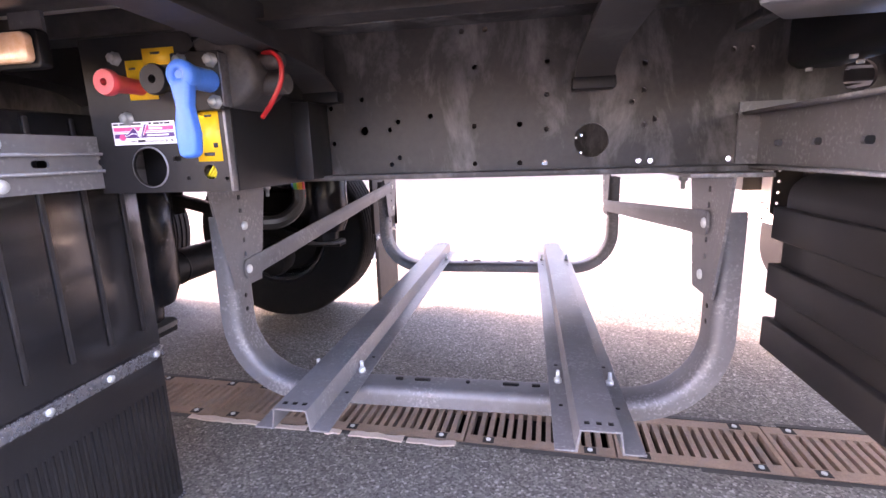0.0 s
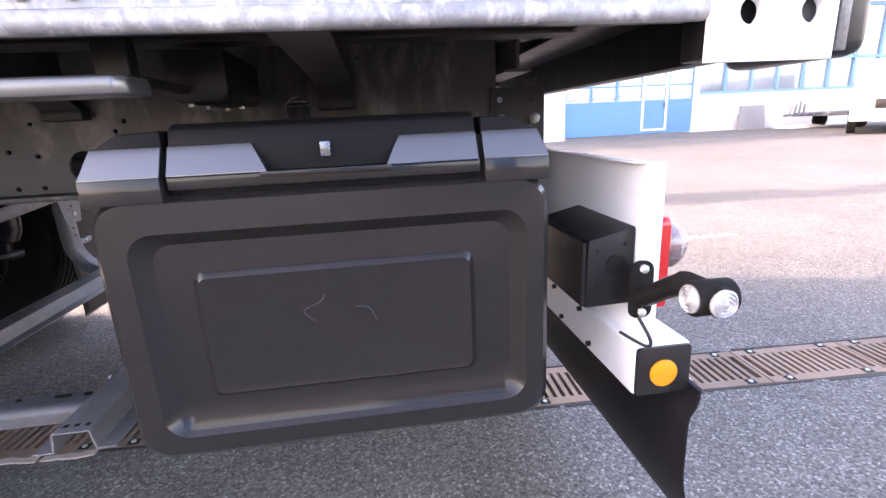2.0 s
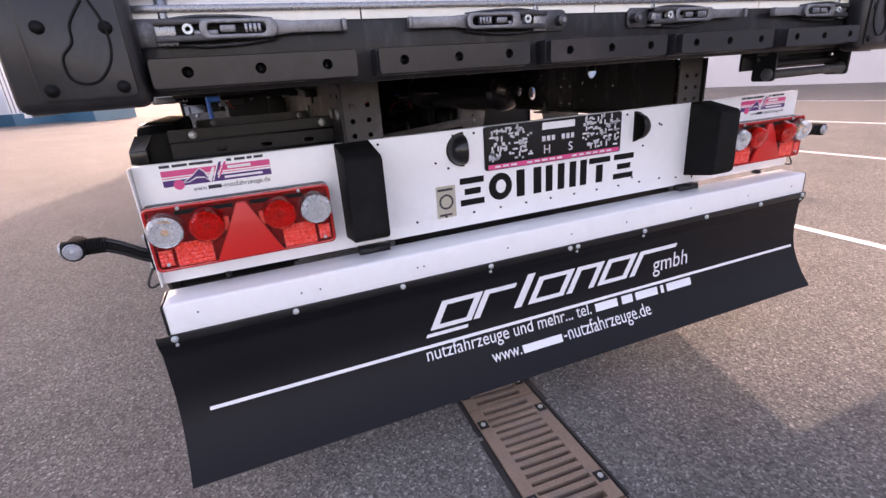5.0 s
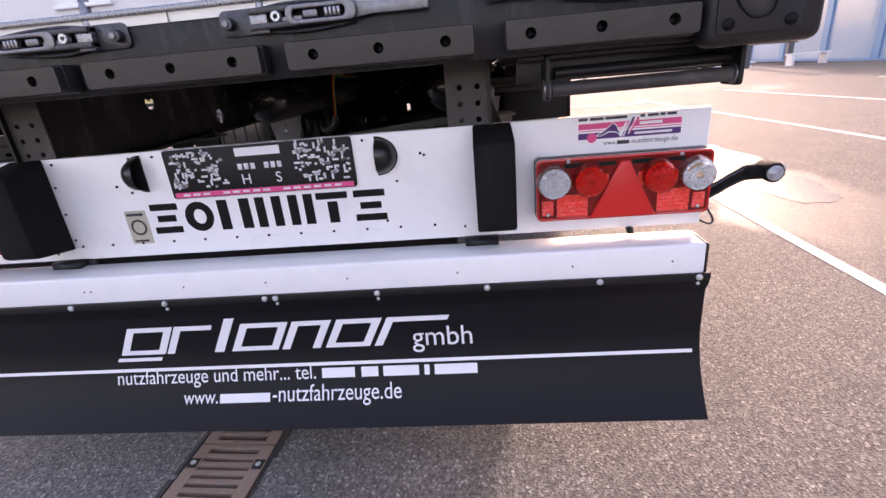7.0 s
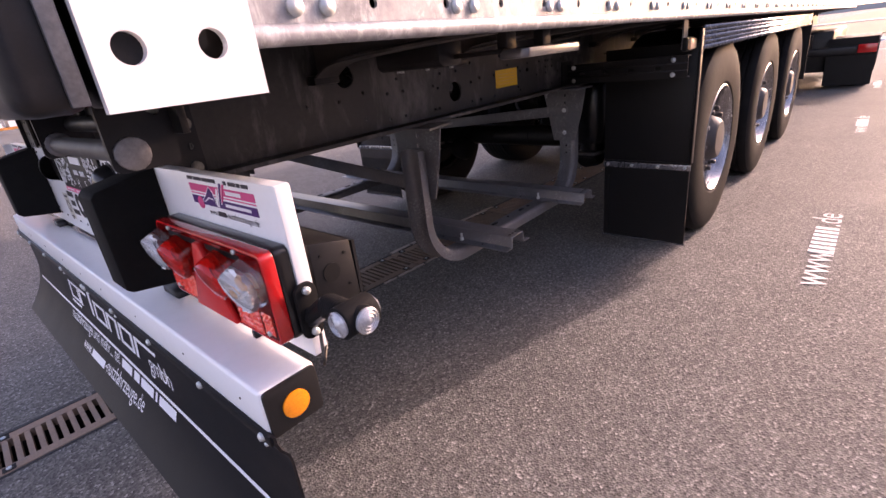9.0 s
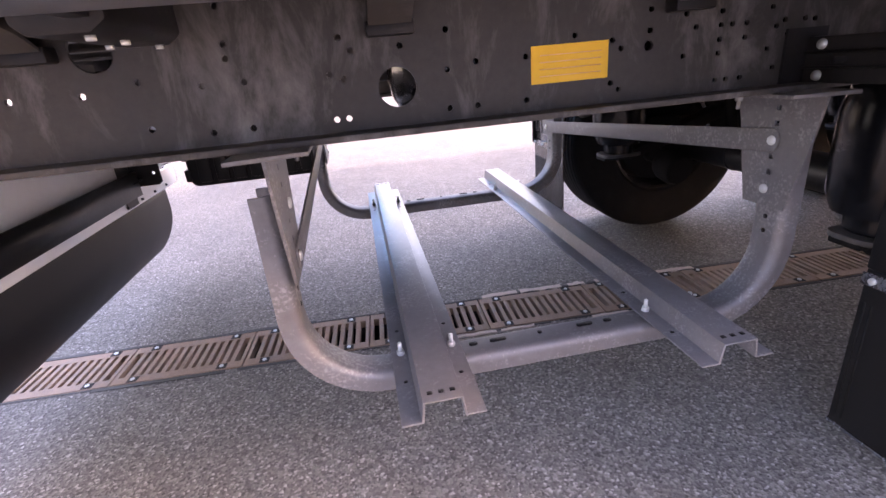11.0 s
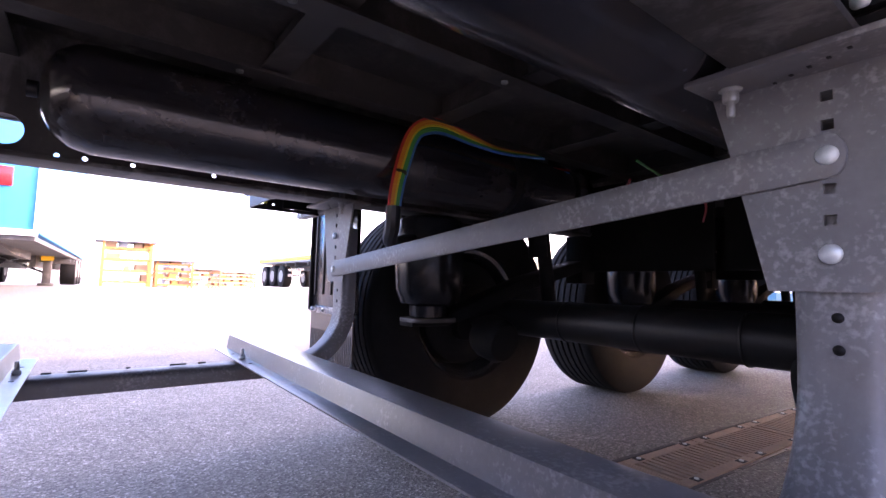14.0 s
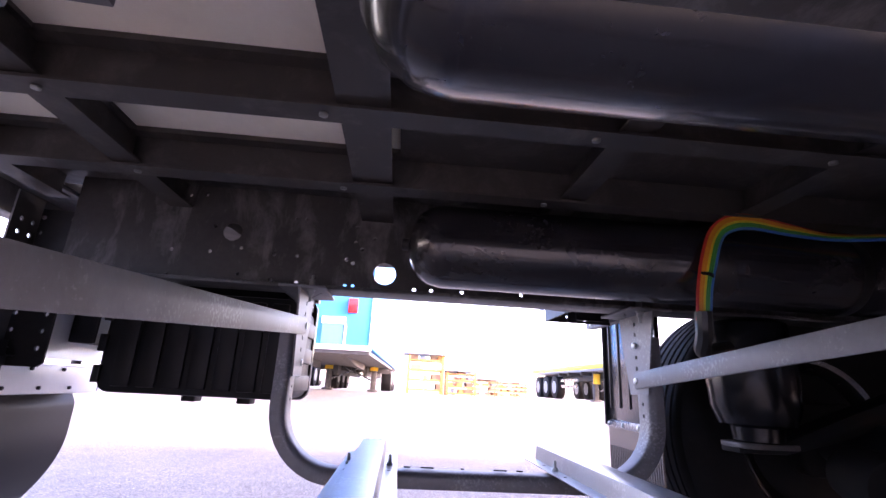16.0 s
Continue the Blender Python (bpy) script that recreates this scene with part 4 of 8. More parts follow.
def lever_lock(y, s):
    """An over-centre lever with its hinge ear and locking bolt; s: the way its handle points."""
    t = thing("lever_lock", "grey steel over-centre tailboard lever with scratched handle", "lever lock", "lever locks of the tailboard")
    z = 1.245
    X = 0.197
    s *= 1.19
    bm = bmesh.new()
    prism(bm, rounded(min(y - s * 0.03, y + s * 0.045), max(y - s * 0.03, y + s * 0.045), z - 0.028, z + 0.022, 0.014), "x", X, X + 0.006)
    cyl(bm, (X + 0.006, y - s * 0.012, z - 0.004), (X + 0.026, y - s * 0.012, z - 0.004), 0.0125, 14)
    part("hinge_ear", bm, LEVERP, t, bevel=0.0015)
    bm = bmesh.new()
    cyl(bm, (X + 0.02, y - s * 0.012, z - 0.004), (X + 0.03, y - s * 0.012, z - 0.004), 0.006, 10)
    part("hinge_pin", bm, STEEL, t)
    bm = bmesh.new()
    for dz in (-0.016, 0.013):
        pts = [(y + s * 0.03, z + dz - 0.006), (y + s * 0.1, z + dz - 0.005), (y + s * 0.19, z + dz * 0.9 - 0.004), (y + s * 0.19, z + dz * 0.9 + 0.004), (y + s * 0.1, z + dz + 0.006), (y + s * 0.03, z + dz + 0.006)]
        prism(bm, pts, "x", X + 0.004, X + 0.03)
    box(bm, X + 0.002, X + 0.01, *sorted((y + s * 0.03, y + s * 0.18)), z - 0.02, z + 0.018)
    part("lever_frame", bm, LEVERP, t, bevel=0.002)
    # black sheet under the lever, so that its gaps read as shaded
    bm = boxes((X + 0.011, X + 0.0125, *sorted((y + s * 0.035, y + s * 0.19)), z - 0.012, z + 0.01))
    part("lever_bed", bm, INK_AND_HOLE, t)
    for dz in (-0.029, 0.024):
        bm = bmesh.new()
        tube(bm, smooth_path([(X + 0.008, y + s * 0.05, z + dz * 0.8), (X + 0.01, y + s * 0.09, z + dz), (X + 0.01, y + s * 0.15, z + dz * 0.95), (X + 0.008, y + s * 0.21, z + dz * 0.7)], 4), 0.0032, 6)
        part("spring_rod", bm, LEVERP, t)
    # clasp with an opening, latches and pins
    bm = bmesh.new()
    lo, hi = sorted((y + s * 0.095, y + s * 0.215))
    pierced(bm, rounded(lo, hi, z - 0.019, z + 0.017, 0.014), [rounded(lo + 0.014, hi - 0.022, z - 0.0105, z + 0.0085, 0.008)], "x", X + 0.022, X + 0.032)
    part("clasp", bm, STEEL, t, bevel=0.0025)
    for k in range(4):
        bm = boxes((X + 0.02, X + 0.034, *sorted((y + s * (0.163 + 0.007 * k), y + s * (0.168 + 0.007 * k))), z - 0.009, z + 0.007))
        part("latch_rib", bm, ALU, t, bevel=0.001)
    bm = boxes((X + 0.018, X + 0.031, *sorted((y + s * 0.125, y + s * 0.15)), z - 0.008, z + 0.006))
    part("latch", bm, STEEL, t, bevel=0.003)
    bm = boxes((X + 0.014, X + 0.026, *sorted((y + s * 0.085, y + s * 0.122)), z - 0.012, z - 0.002))
    part("tongue", bm, STEEL, t, bevel=0.002)
    bm = bmesh.new()
    lathe(bm, [(0.0045, 0.0), (0.0045, 0.014), (0.0095, 0.014), (0.0095, 0.0)], (X + 0.018, y + s * 0.078, z), (1, 0, 0), 16)
    part("pin_ring", bm, BOLT, t)
    bm = bmesh.new()
    ys = [y + s * v for v in (0.2, 0.24, 0.335)]
    prism(bm, [(ys[0], z - 0.017), (ys[1], z - 0.0115), (ys[2], z - 0.012), (ys[2], z + 0.012), (ys[1], z + 0.0115), (ys[0], z + 0.016)], "x", X + 0.014, X + 0.021)
    part("handle", bm, STEEL, t, "bare scratched steel handle", bevel=0.0018)
    bm = boxes((X + 0.021, X + 0.03, *sorted((y + s * 0.326, y + s * 0.3345)), z - 0.012, z + 0.012))
    part("handle_hook", bm, STEEL, t, bevel=0.0018)
    bm = bmesh.new()
    cyl(bm, (X - 0.002, y + s * 0.045, z + 0.01), (X - 0.012, y + s * 0.045, z + 0.075), 0.011, 14)
    box(bm, X + 0.0, X + 0.022, *sorted((y + s * 0.03, y + s * 0.06)), z - 0.028, z + 0.02)
    part("lock_pin", bm, ALU, t, "bright round locking pin", bevel=0.002)
    bm = boxes((X - 0.024, X - 0.002, *sorted((y - s * 0.01, y + s * 0.1)), z + 0.058, z + 0.067))
    part("strike_plate", bm, WHITE, t, bevel=0.002)


lever_lock(-1.061, 1)
lever_lock(-0.126, -1)
lever_lock(0.146, 1)
lever_lock(1.061, -1)

# stowed round bar and carrier under the right rear corner
t = thing("stowed_bar", "dark steel round bar stowed in brackets under the sill", "bar")
bm = bmesh.new()
cyl(bm, (0.155, 0.79, 1.056), (0.155, 1.16, 1.058), 0.015, 16)
part("round_bar", bm, FRAMEP, t)
bm = bmesh.new()
cyl(bm, (0.128, 0.8, 1.088), (0.128, 1.17, 1.09), 0.013, 16)
part("slide_rod", bm, BLACKP, t)
part("carrier_angle", boxes((0.09, 0.1, 0.72, 1.2, 1.072, 1.128), (0.1, 0.15, 0.72, 1.2, 1.118, 1.128)), BLACKP, t, bevel=0.001)
for y in (0.775, 1.165):
    bm = bmesh.new()
    pierced(bm, rounded(0.1, 0.18, 1.035, 1.127, 0.01, 3), [circle(0.118, 1.105, 0.008, 12)], "y", y, y + 0.008)
    part("end_plate", bm, BLACKP, t, smooth=0)
    bm = bmesh.new()
    cyl(bm, (0.155, y - 0.004, 1.057), (0.155, y + 0.012, 1.057), 0.021, 14)
    part("bush", bm, STEEL, t, "bare steel bush", bevel=0.002)

# ---------------------------------------------------------------- light panel, bumper bar and spray flap
PANEL = Matrix.Translation((0, 0, 0.016))
panel = thing("light_panel", "white painted sheet steel rear light panel", "light panel", at=PANEL)
bm = bmesh.new()
prism(bm, [(0.0, 0.658), (0.0, 0.96), (-0.026, 0.96), (-0.026, 0.957), (-0.003, 0.957), (-0.003, 0.661), (-0.026, 0.661), (-0.026, 0.658)], "y", -1.1733, 1.2)
part("sheet", bm, WHITE, panel, bevel=0.001)
for y0, y1, xa, xb in ((-1.177, -1.1735, -0.004, 0.029), (1.2, 1.203, -0.026, 0.0)):
    part("end_fold", boxes((xa, xb, y0, y1, 0.66, 0.958)), WHITE, panel, bevel=0.001)
bm = boxes((0.0, 0.0012, -0.597, 0.592, 0.69, 0.696))
part("crease", bm, WHITE, panel, bevel=0.0005)
bm = bmesh.new()
bolts(bm, [(0.0, -0.57 + 0.0965 * k, 0.699) for k in range(12)] + [(0.0, y, 0.945) for y in (-0.57, -0.34, -0.27, 0.32, 0.37)] +
      [(0.0, -0.585, z) for z in (0.72, 0.8, 0.88)] + [(0.0, 0.575, z) for z in (0.69,)] + [(0.0, -0.36, 0.85), (0.0, 0.4, 0.83), (0.0, 0.36, 0.72), (0.0, -0.4, 0.87), (0.0, 0.47, 0.9), (0.0, 0.48, 0.895)], (1, 0, 0), 0.0036, 0.003, 8)
part("rivet", bm, INK_AND_HOLE, panel)
bm = boxes((-0.05, -0.034, -0.62, 0.62, 0.6, 0.7), (-0.05, -0.0, -0.66, -0.56, 0.655, 0.66))
part("back_stay", bm, BLACKP, panel)
for s in (-1, 1):
    bm = boxes((-0.03, 0.03, s * 0.62 - 0.045, s * 0.62 + 0.045, 0.63, 0.66), (-0.01, 0.02, s * 1.02 - 0.006, s * 1.02 + 0.006, 0.645, 0.66))
    part("stay", bm, BLACKP, panel)

bar = thing("underrun_bar", "white painted box-section underrun bar", "bumper bar")
bm = boxes((-0.003, 0.105, -1.172, 1.182, 0.56, 0.656))
part("box_section", bm, WHITE, bar, bevel=0.008, seg=3)
for y, d in ((-1.172, -1), (1.182, 1)):
    bm = bmesh.new()
    prism(bm, rounded(0.0, 0.102, 0.562, 0.654, 0.008), "y", y, y + d * 0.006)
    part("end_cap", bm, PLASTIC, bar, "black plastic end cap", bevel=0.001)
    bm = bmesh.new()
    prism(bm, circle(0.05, 0.604, 0.0255, 24), "y", y + d * 0.006, y + d * 0.01)
    part("reflector", bm, ORANGE, bar, "round orange reflector", bevel=0.001)
bm = bmesh.new()
bolts(bm, [(0.105, y, 0.612 + dz) for y, dz in ((-1.1, 0.01), (-0.85, 0.0), (-0.8, 0.0), (-0.52, 0), (-0.5, 0), (-0.22, 0), (0.02, 0), (0.25, 0), (0.55, 0), (0.85, 0), (1.1, 0))], (1, 0, 0), 0.0025, 0.0012, 8)
part("drill_mark", bm, INK_AND_HOLE, bar)
bm = bmesh.new()
bolts(bm, [(-0.003, y, 0.58) for y in (-1.0, -0.85, -0.7, -0.55, 0.55, 0.7, 0.85, 1.0)] + [(-0.003, y, 0.64) for y in (-0.95, -0.8, 0.8, 0.95)], (-1, 0, 0), 0.006, 0.008, 8)
part("screw_end", bm, BLACKP, bar)


def flap_x(z):
    """How far back the flap hangs at a height: straight at the top, swept back at the foot."""
    t = max(0.0, 0.42 - z)
    f = min(max((z - 0.515) / 0.04, 0.0), 1.0)
    return 0.09 + 0.018 * f * f * (3 - 2 * f) + 1.8 * t * t


flap = thing("spray_flap", "wide black rubber spray flap printed in white", "spray flap")
bm = bmesh.new()
zs = [0.576 - 0.0172 * k for k in range(24)]
ys = [-1.205 + 2.402 * k / 24 for k in range(25)]
grid = [[bm.verts.new((flap_x(z), y, z)) for y in ys] for z in zs]
back = [[bm.verts.new((flap_x(z) - 0.005, y, z)) for y in ys] for z in zs]
for g, rev in ((grid, False), (back, True)):
    for i in range(len(zs) - 1):
        for j in range(len(ys) - 1):
            bm.faces.new((g[i][j], g[i + 1][j], g[i + 1][j + 1], g[i][j + 1]))
n, mlast = len(zs) - 1, len(ys) - 1
for i in range(n):
    for j in (0, mlast):
        bm.faces.new((grid[i][j], back[i][j], back[i + 1][j], grid[i + 1][j]))
for j in range(mlast):
    for i in (0, n):
        bm.faces.new((grid[i][j], back[i][j], back[i][j + 1], grid[i][j + 1]))
part("rubber_sheet", bm, FLAP, flap, smooth=60)
bm = boxes((0.105, 0.1125, -1.2, 1.192, 0.556, 0.577))
part("clamp_strip", bm, BLACKP, flap, bevel=0.001)
bm = bmesh.new()
bx = [(0.1125, y, 0.567) for y in (-1.163, -0.873, -0.572, -0.285, 0.01, 0.041, 0.328, 0.626, 0.919, 1.167)]
for p in bx:
    lathe(bm, [(0.0085, 0.0), (0.0085, 0.003), (0.006, 0.006), (0.0, 0.007)], p, (1, 0, 0), 12)
for y in (-1.162, -0.285, 0.041, 0.328, 1.167):
    lathe(bm, [(0.005, 0.0), (0.004, 0.004), (0.0, 0.005)], (flap_x(0.548) + 0.0015, y, 0.548), (1, 0, 0), 10)
part("screw", bm, BOLT, flap)


def on_flap(me_or_bm, y, z, shear=0.0, lift=0.0015):
    """Lays flat artwork (x along the bar, y up) on the flap's curve."""
    for v in (me_or_bm.vertices if isinstance(me_or_bm, bpy.types.Mesh) else me_or_bm.verts):
        u, w = v.co.x, v.co.y
        zz = 0.491 - 1.09 * (0.5 - z - w)
        v.co = (flap_x(zz) + lift + v.co.z, y + u + shear * w, zz)


def flap_text(text, y, z, width, bold=0.0):
    me = writing(text, 0.05, WHITEPRINT)
    x1 = max(v.co.x for v in me.vertices)
    for v in me.vertices:
        v.co *= width / x1
    on_flap(me, y, z)
    o = new("printed_words", me)
    o.parent = flap


def flap_bar(y0, y1, z0, z1, shear=0.0):
    bm = bmesh.new()
    k = max(1, int((y1 - y0) / 0.1))
    for i in range(k):
        a, b = y0 + (y1 - y0) * i / k, y0 + (y1 - y0) * (i + 1) / k
        vs = [bm.verts.new(c) for c in ((a, z0, 0), (b, z0, 0), (b, z1, 0), (a, z1, 0))]
        bm.faces.new(vs)
    for v in bm.verts:
        u, w = v.co.x, v.co.y
        w = 0.491 - 1.09 * (0.5 - w)
        v.co = (flap_x(w) + 0.0015, u + shear * (w - 0.4), w)
    part("printed_bar", bm, WHITEPRINT, flap, smooth=0)


flap_bar(-1.134, 1.176, 0.357, 0.366)
flap_text("nutzfahrzeuge und mehr... tel.", -0.522, 0.324, 0.63)
for y0, y1 in ((0.127, 0.226), (0.246, 0.296), (0.311, 0.416), (0.432, 0.447), (0.462, 0.585)):
    flap_bar(y0, y1, 0.325, 0.35)
flap_text("www.", -0.305, 0.273, 0.108)
flap_bar(-0.19, -0.034, 0.273, 0.294)
flap_text("-nutzfahrzeuge.de", -0.028, 0.273, 0.39)
flap_text("gmbh", 0.404, 0.402, 0.172)
# the firm's emblem: a row of leaning frames with thin strokes
LEAN, EM0, EM1 = 0.52, 0.406, 0.489
for y0, wd, foot, right in ((-0.488, 0.142, 1, 1), (-0.34, 0.118, 0, 0), (-0.135, 0.143, 1, 1), (0.02, 0.116, 0, 1), (0.152, 0.132, 1, 1), (0.298, 0.178, 0, 0)):
    flap_bar(y0, y0 + wd, EM1 - 0.014, EM1, LEAN)
    flap_bar(y0, y0 + 0.024, EM0, EM1 - 0.014, LEAN)
    if foot:
        flap_bar(y0 + 0.024, y0 + wd, EM0, EM0 + 0.013, LEAN)
    if right:
        flap_bar(y0 + wd - 0.024, y0 + wd, EM0 + 0.013 * foot, EM1 - 0.014, LEAN)
flap_bar(-0.19, -0.16, EM0, EM1 + 0.018, LEAN)
flap_bar(-0.494, -0.352, 0.387, 0.397, LEAN)


def reflector(bm, c, r, seg=26):
    """A bowl of many small facets in rings, open towards +x."""
    rings = []
    for k, (rr, h) in enumerate(((1.0, 0.016), (0.86, 0.011), (0.72, 0.0075), (0.57, 0.0045), (0.42, 0.0025), (0.26, 0.001))):
        rings.append([bm.verts.new((c[0] + h + (0.004 if (i + k) % 2 else 0.0), c[1] + r * rr * math.cos(2 * math.pi * i / seg), c[2] + r * rr * math.sin(2 * math.pi * i / seg))) for i in range(seg)])
    for u, w in zip(rings, rings[1:]):
        for i in range(seg):
            j = (i + 1) % seg
            if i % 2:
                bm.faces.new((u[i], u[j], w[j]))
                bm.faces.new((u[i], w[j], w[i]))
            else:
                bm.faces.new((u[i], u[j], w[i]))
                bm.faces.new((u[j], w[j], w[i]))
    mid = bm.verts.new((c[0] + 0.006, c[1], c[2]))
    for i in range(seg):
        bm.faces.new((rings[-1][i], rings[-1][(i + 1) % seg], mid))


def facet_field(bm, x, y0, y1, z0, z1, seed, nu=9, nv=4):
    """A patch of small pyramids, each tilted a little its own way."""
    r = random.Random(seed)
    for i in range(nu):
        for j in range(nv):
            a, b = y0 + (y1 - y0) * i / nu, y0 + (y1 - y0) * (i + 1) / nu
            c, d = z0 + (z1 - z0) * j / nv, z0 + (z1 - z0) * (j + 1) / nv
            q = [bm.verts.new(p) for p in ((x, a, c), (x, b, c), (x, b, d), (x, a, d))]
            top = bm.verts.new((x + 0.0035, a + (b - a) * r.uniform(0.2, 0.8), c + (d - c) * r.uniform(0.2, 0.8)))
            for k in range(4):
                bm.faces.new((q[k], q[(k + 1) % 4], top))


def tail_light(y0, y1, outer):
    """A wide combination lamp: housing with bright bowls behind a red lens, hooded lamps, triangle reflector."""
    t = thing("tail_light", "red combination tail light with triangle reflector", "tail light", "tail lights", at=PANEL @ Matrix.Translation((0, 0, 0.011)))
    z0, z1 = 0.692, 0.856
    w = y1 - y0
    ym = (y0 + y1) / 2
    bm = bmesh.new()
    prism(bm, rounded(y0, y1, z0, z1, 0.014), "x", 0.0, 0.026)
    part("housing", bm, PLASTIC, t, "black housing", bevel=0.004)
    # the rim of the lens runs back to the housing
    bm = bmesh.new()
    pierced(bm, rounded(y0 + 0.001, y1 - 0.001, z0 + 0.001, z1 - 0.001, 0.014), [rounded(y0 + 0.008, y1 - 0.008, z0 + 0.008, z1 - 0.008, 0.01)], "x", 0.026, 0.05)
    part("lens_rim", bm, REDEDGE, t, "deep red rim", bevel=0.0025)
    lens = bmesh.new()
    prism(lens, rounded(y0 + 0.0085, y1 - 0.0085, z0 + 0.0085, z1 - 0.0085, 0.0095), "x", 0.046, 0.05)
    lens = part("lens", lens, RED, t, "clear red lens")
    lens.visible_shadow = False
    for f, m, nm, lab in ((0.1, CLEAR, "clear_lamp", "clear hooded round lamp"), (0.305, REDBULB, "red_lamp", ""), (0.695, REDBULB, "red_lamp", ""), (0.9, CLEAR, "clear_lamp", "clear hooded round lamp")):
        c = (0.051, y0 + f * w, 0.803)
        bm = bmesh.new()
        lathe(bm, [(0.0415, -0.006), (0.041, 0.014), (0.039, 0.03), (0.0365, 0.034), (0.02, 0.0375), (0, 0.0385)], c, (1, 0, -0.34), 32)
        lathe(bm, [(0.0395, -0.006), (0.039, 0.014), (0.037, 0.0285), (0.035, 0.032), (0.02, 0.0355), (0, 0.0365)], c, (1, 0, -0.34), 32)
        ob = part(nm, bm, m, t, lab, smooth=40)
        ob.visible_shadow = False
        bm = bmesh.new()
        reflector(bm, (0.057, c[1], c[2] - 0.006), 0.0365)
        part("lamp_reflector", bm, CHROME if m is CLEAR else REDBOWL, ob, "faceted bright reflector bowl", smooth=0)
        bm = bmesh.new()
        lathe(bm, [(0.0, 0.018), (0.006, 0.017), (0.008, 0.012), (0.007, 0.0)], (c[0], c[1], c[2]), (1, 0, 0), 12)
        part("bulb", bm, CLEAR if m is not CLEAR or f != (0.1 if outer < 0 else 0.9) else AMBER, ob)
    # bright faceted fields under the lamps, square reflectors at the ends, black strip along the top
    for k, (a, b) in enumerate(((y0 + 0.052, ym - 0.086), (ym + 0.086, y1 - 0.052))):
        bm = bmesh.new()
        facet_field(bm, 0.0505, a, b, 0.702, 0.762, 3 + k, 13, 6)
        part("reflector_field", bm, REDBOWL, t, "bright red faceted reflector field", smooth=0)
    for a in (y0 + 0.014, y1 - 0.044):
        bm = bmesh.new()
        facet_field(bm, 0.0505, a, a + 0.03, 0.708, 0.748, 7, 3, 4)
        part("corner_reflector", bm, REDBOWL, t, "small square bright red reflector", smooth=0)
    for a, b in ((ym - 0.07, ym - 0.036), (ym + 0.036, ym + 0.07)):
        part("bright_window", boxes((0.0503, 0.0507, a, b, 0.775, 0.81)), REDBOWL, t, "bright red window beside the triangle")
    for a, b in ((y0 + 0.07, ym - 0.02), (ym + 0.02, y1 - 0.07)):
        part("shade_strip", boxes((0.0502, 0.0506, a, b, 0.8315, 0.842)), INK_AND_HOLE, t, "dark strip along the lens")
    bm = boxes((0.0265, 0.029, y0 + 0.01, y1 - 0.01, z0 + 0.01, z1 - 0.01))
    part("back_plate", bm, REDDARK, t, "deep red backing")
    bm = bmesh.new()
    prism(bm, [(ym - 0.082, 0.7), (ym + 0.082, 0.7), (ym + 0.011, 0.842), (ym - 0.011, 0.842)], "x", 0.0505, 0.061)
    part("triangle_reflector", bm, REDREF, t, "matt red triangle reflector", bevel=0.003)
    bm = bmesh.new()
    bolts(bm, [(0.0505, y0 + 0.03, 0.712), (0.0505, y1 - 0.03, 0.712), (0.0505, y0 + 0.08, 0.848), (0.0505, y1 - 0.08, 0.848)], (1, 0, 0), 0.0045, 0.004, 8)
    part("lens_screw", bm, BOLT, t)


tail_light(-1.172, -0.728, -1)
tail_light(0.766, 1.2, 1)


def dock_buffer(y0, y1):
    t = thing("dock_buffer", "black rubber dock buffer bolted to the light panel", "buffer", "dock buffers", at=PANEL)
    bm = bmesh.new()
    prism(bm, [(0.0, 0.692), (0.118, 0.71), (0.131, 0.72), (0.131, 0.925), (0.12, 0.936), (0.0, 0.962)], "y", y0, y1)
    part("block", bm, RUBBER, t, bevel=0.005)
    # black discs for the shade in the buffer's screw recesses
    bm = bmesh.new()
    ym = (y0 + y1) / 2
    bolts(bm, [(0.122, ym - 0.025, 0.9), (0.122, ym + 0.03, 0.9), (0.122, ym, 0.745)], (1, 0, 0), 0.008, 0.0015, 12)
    part("screw_recess", bm, INK_AND_HOLE, t)


dock_buffer(-0.693, -0.594)
dock_buffer(0.612, 0.71)


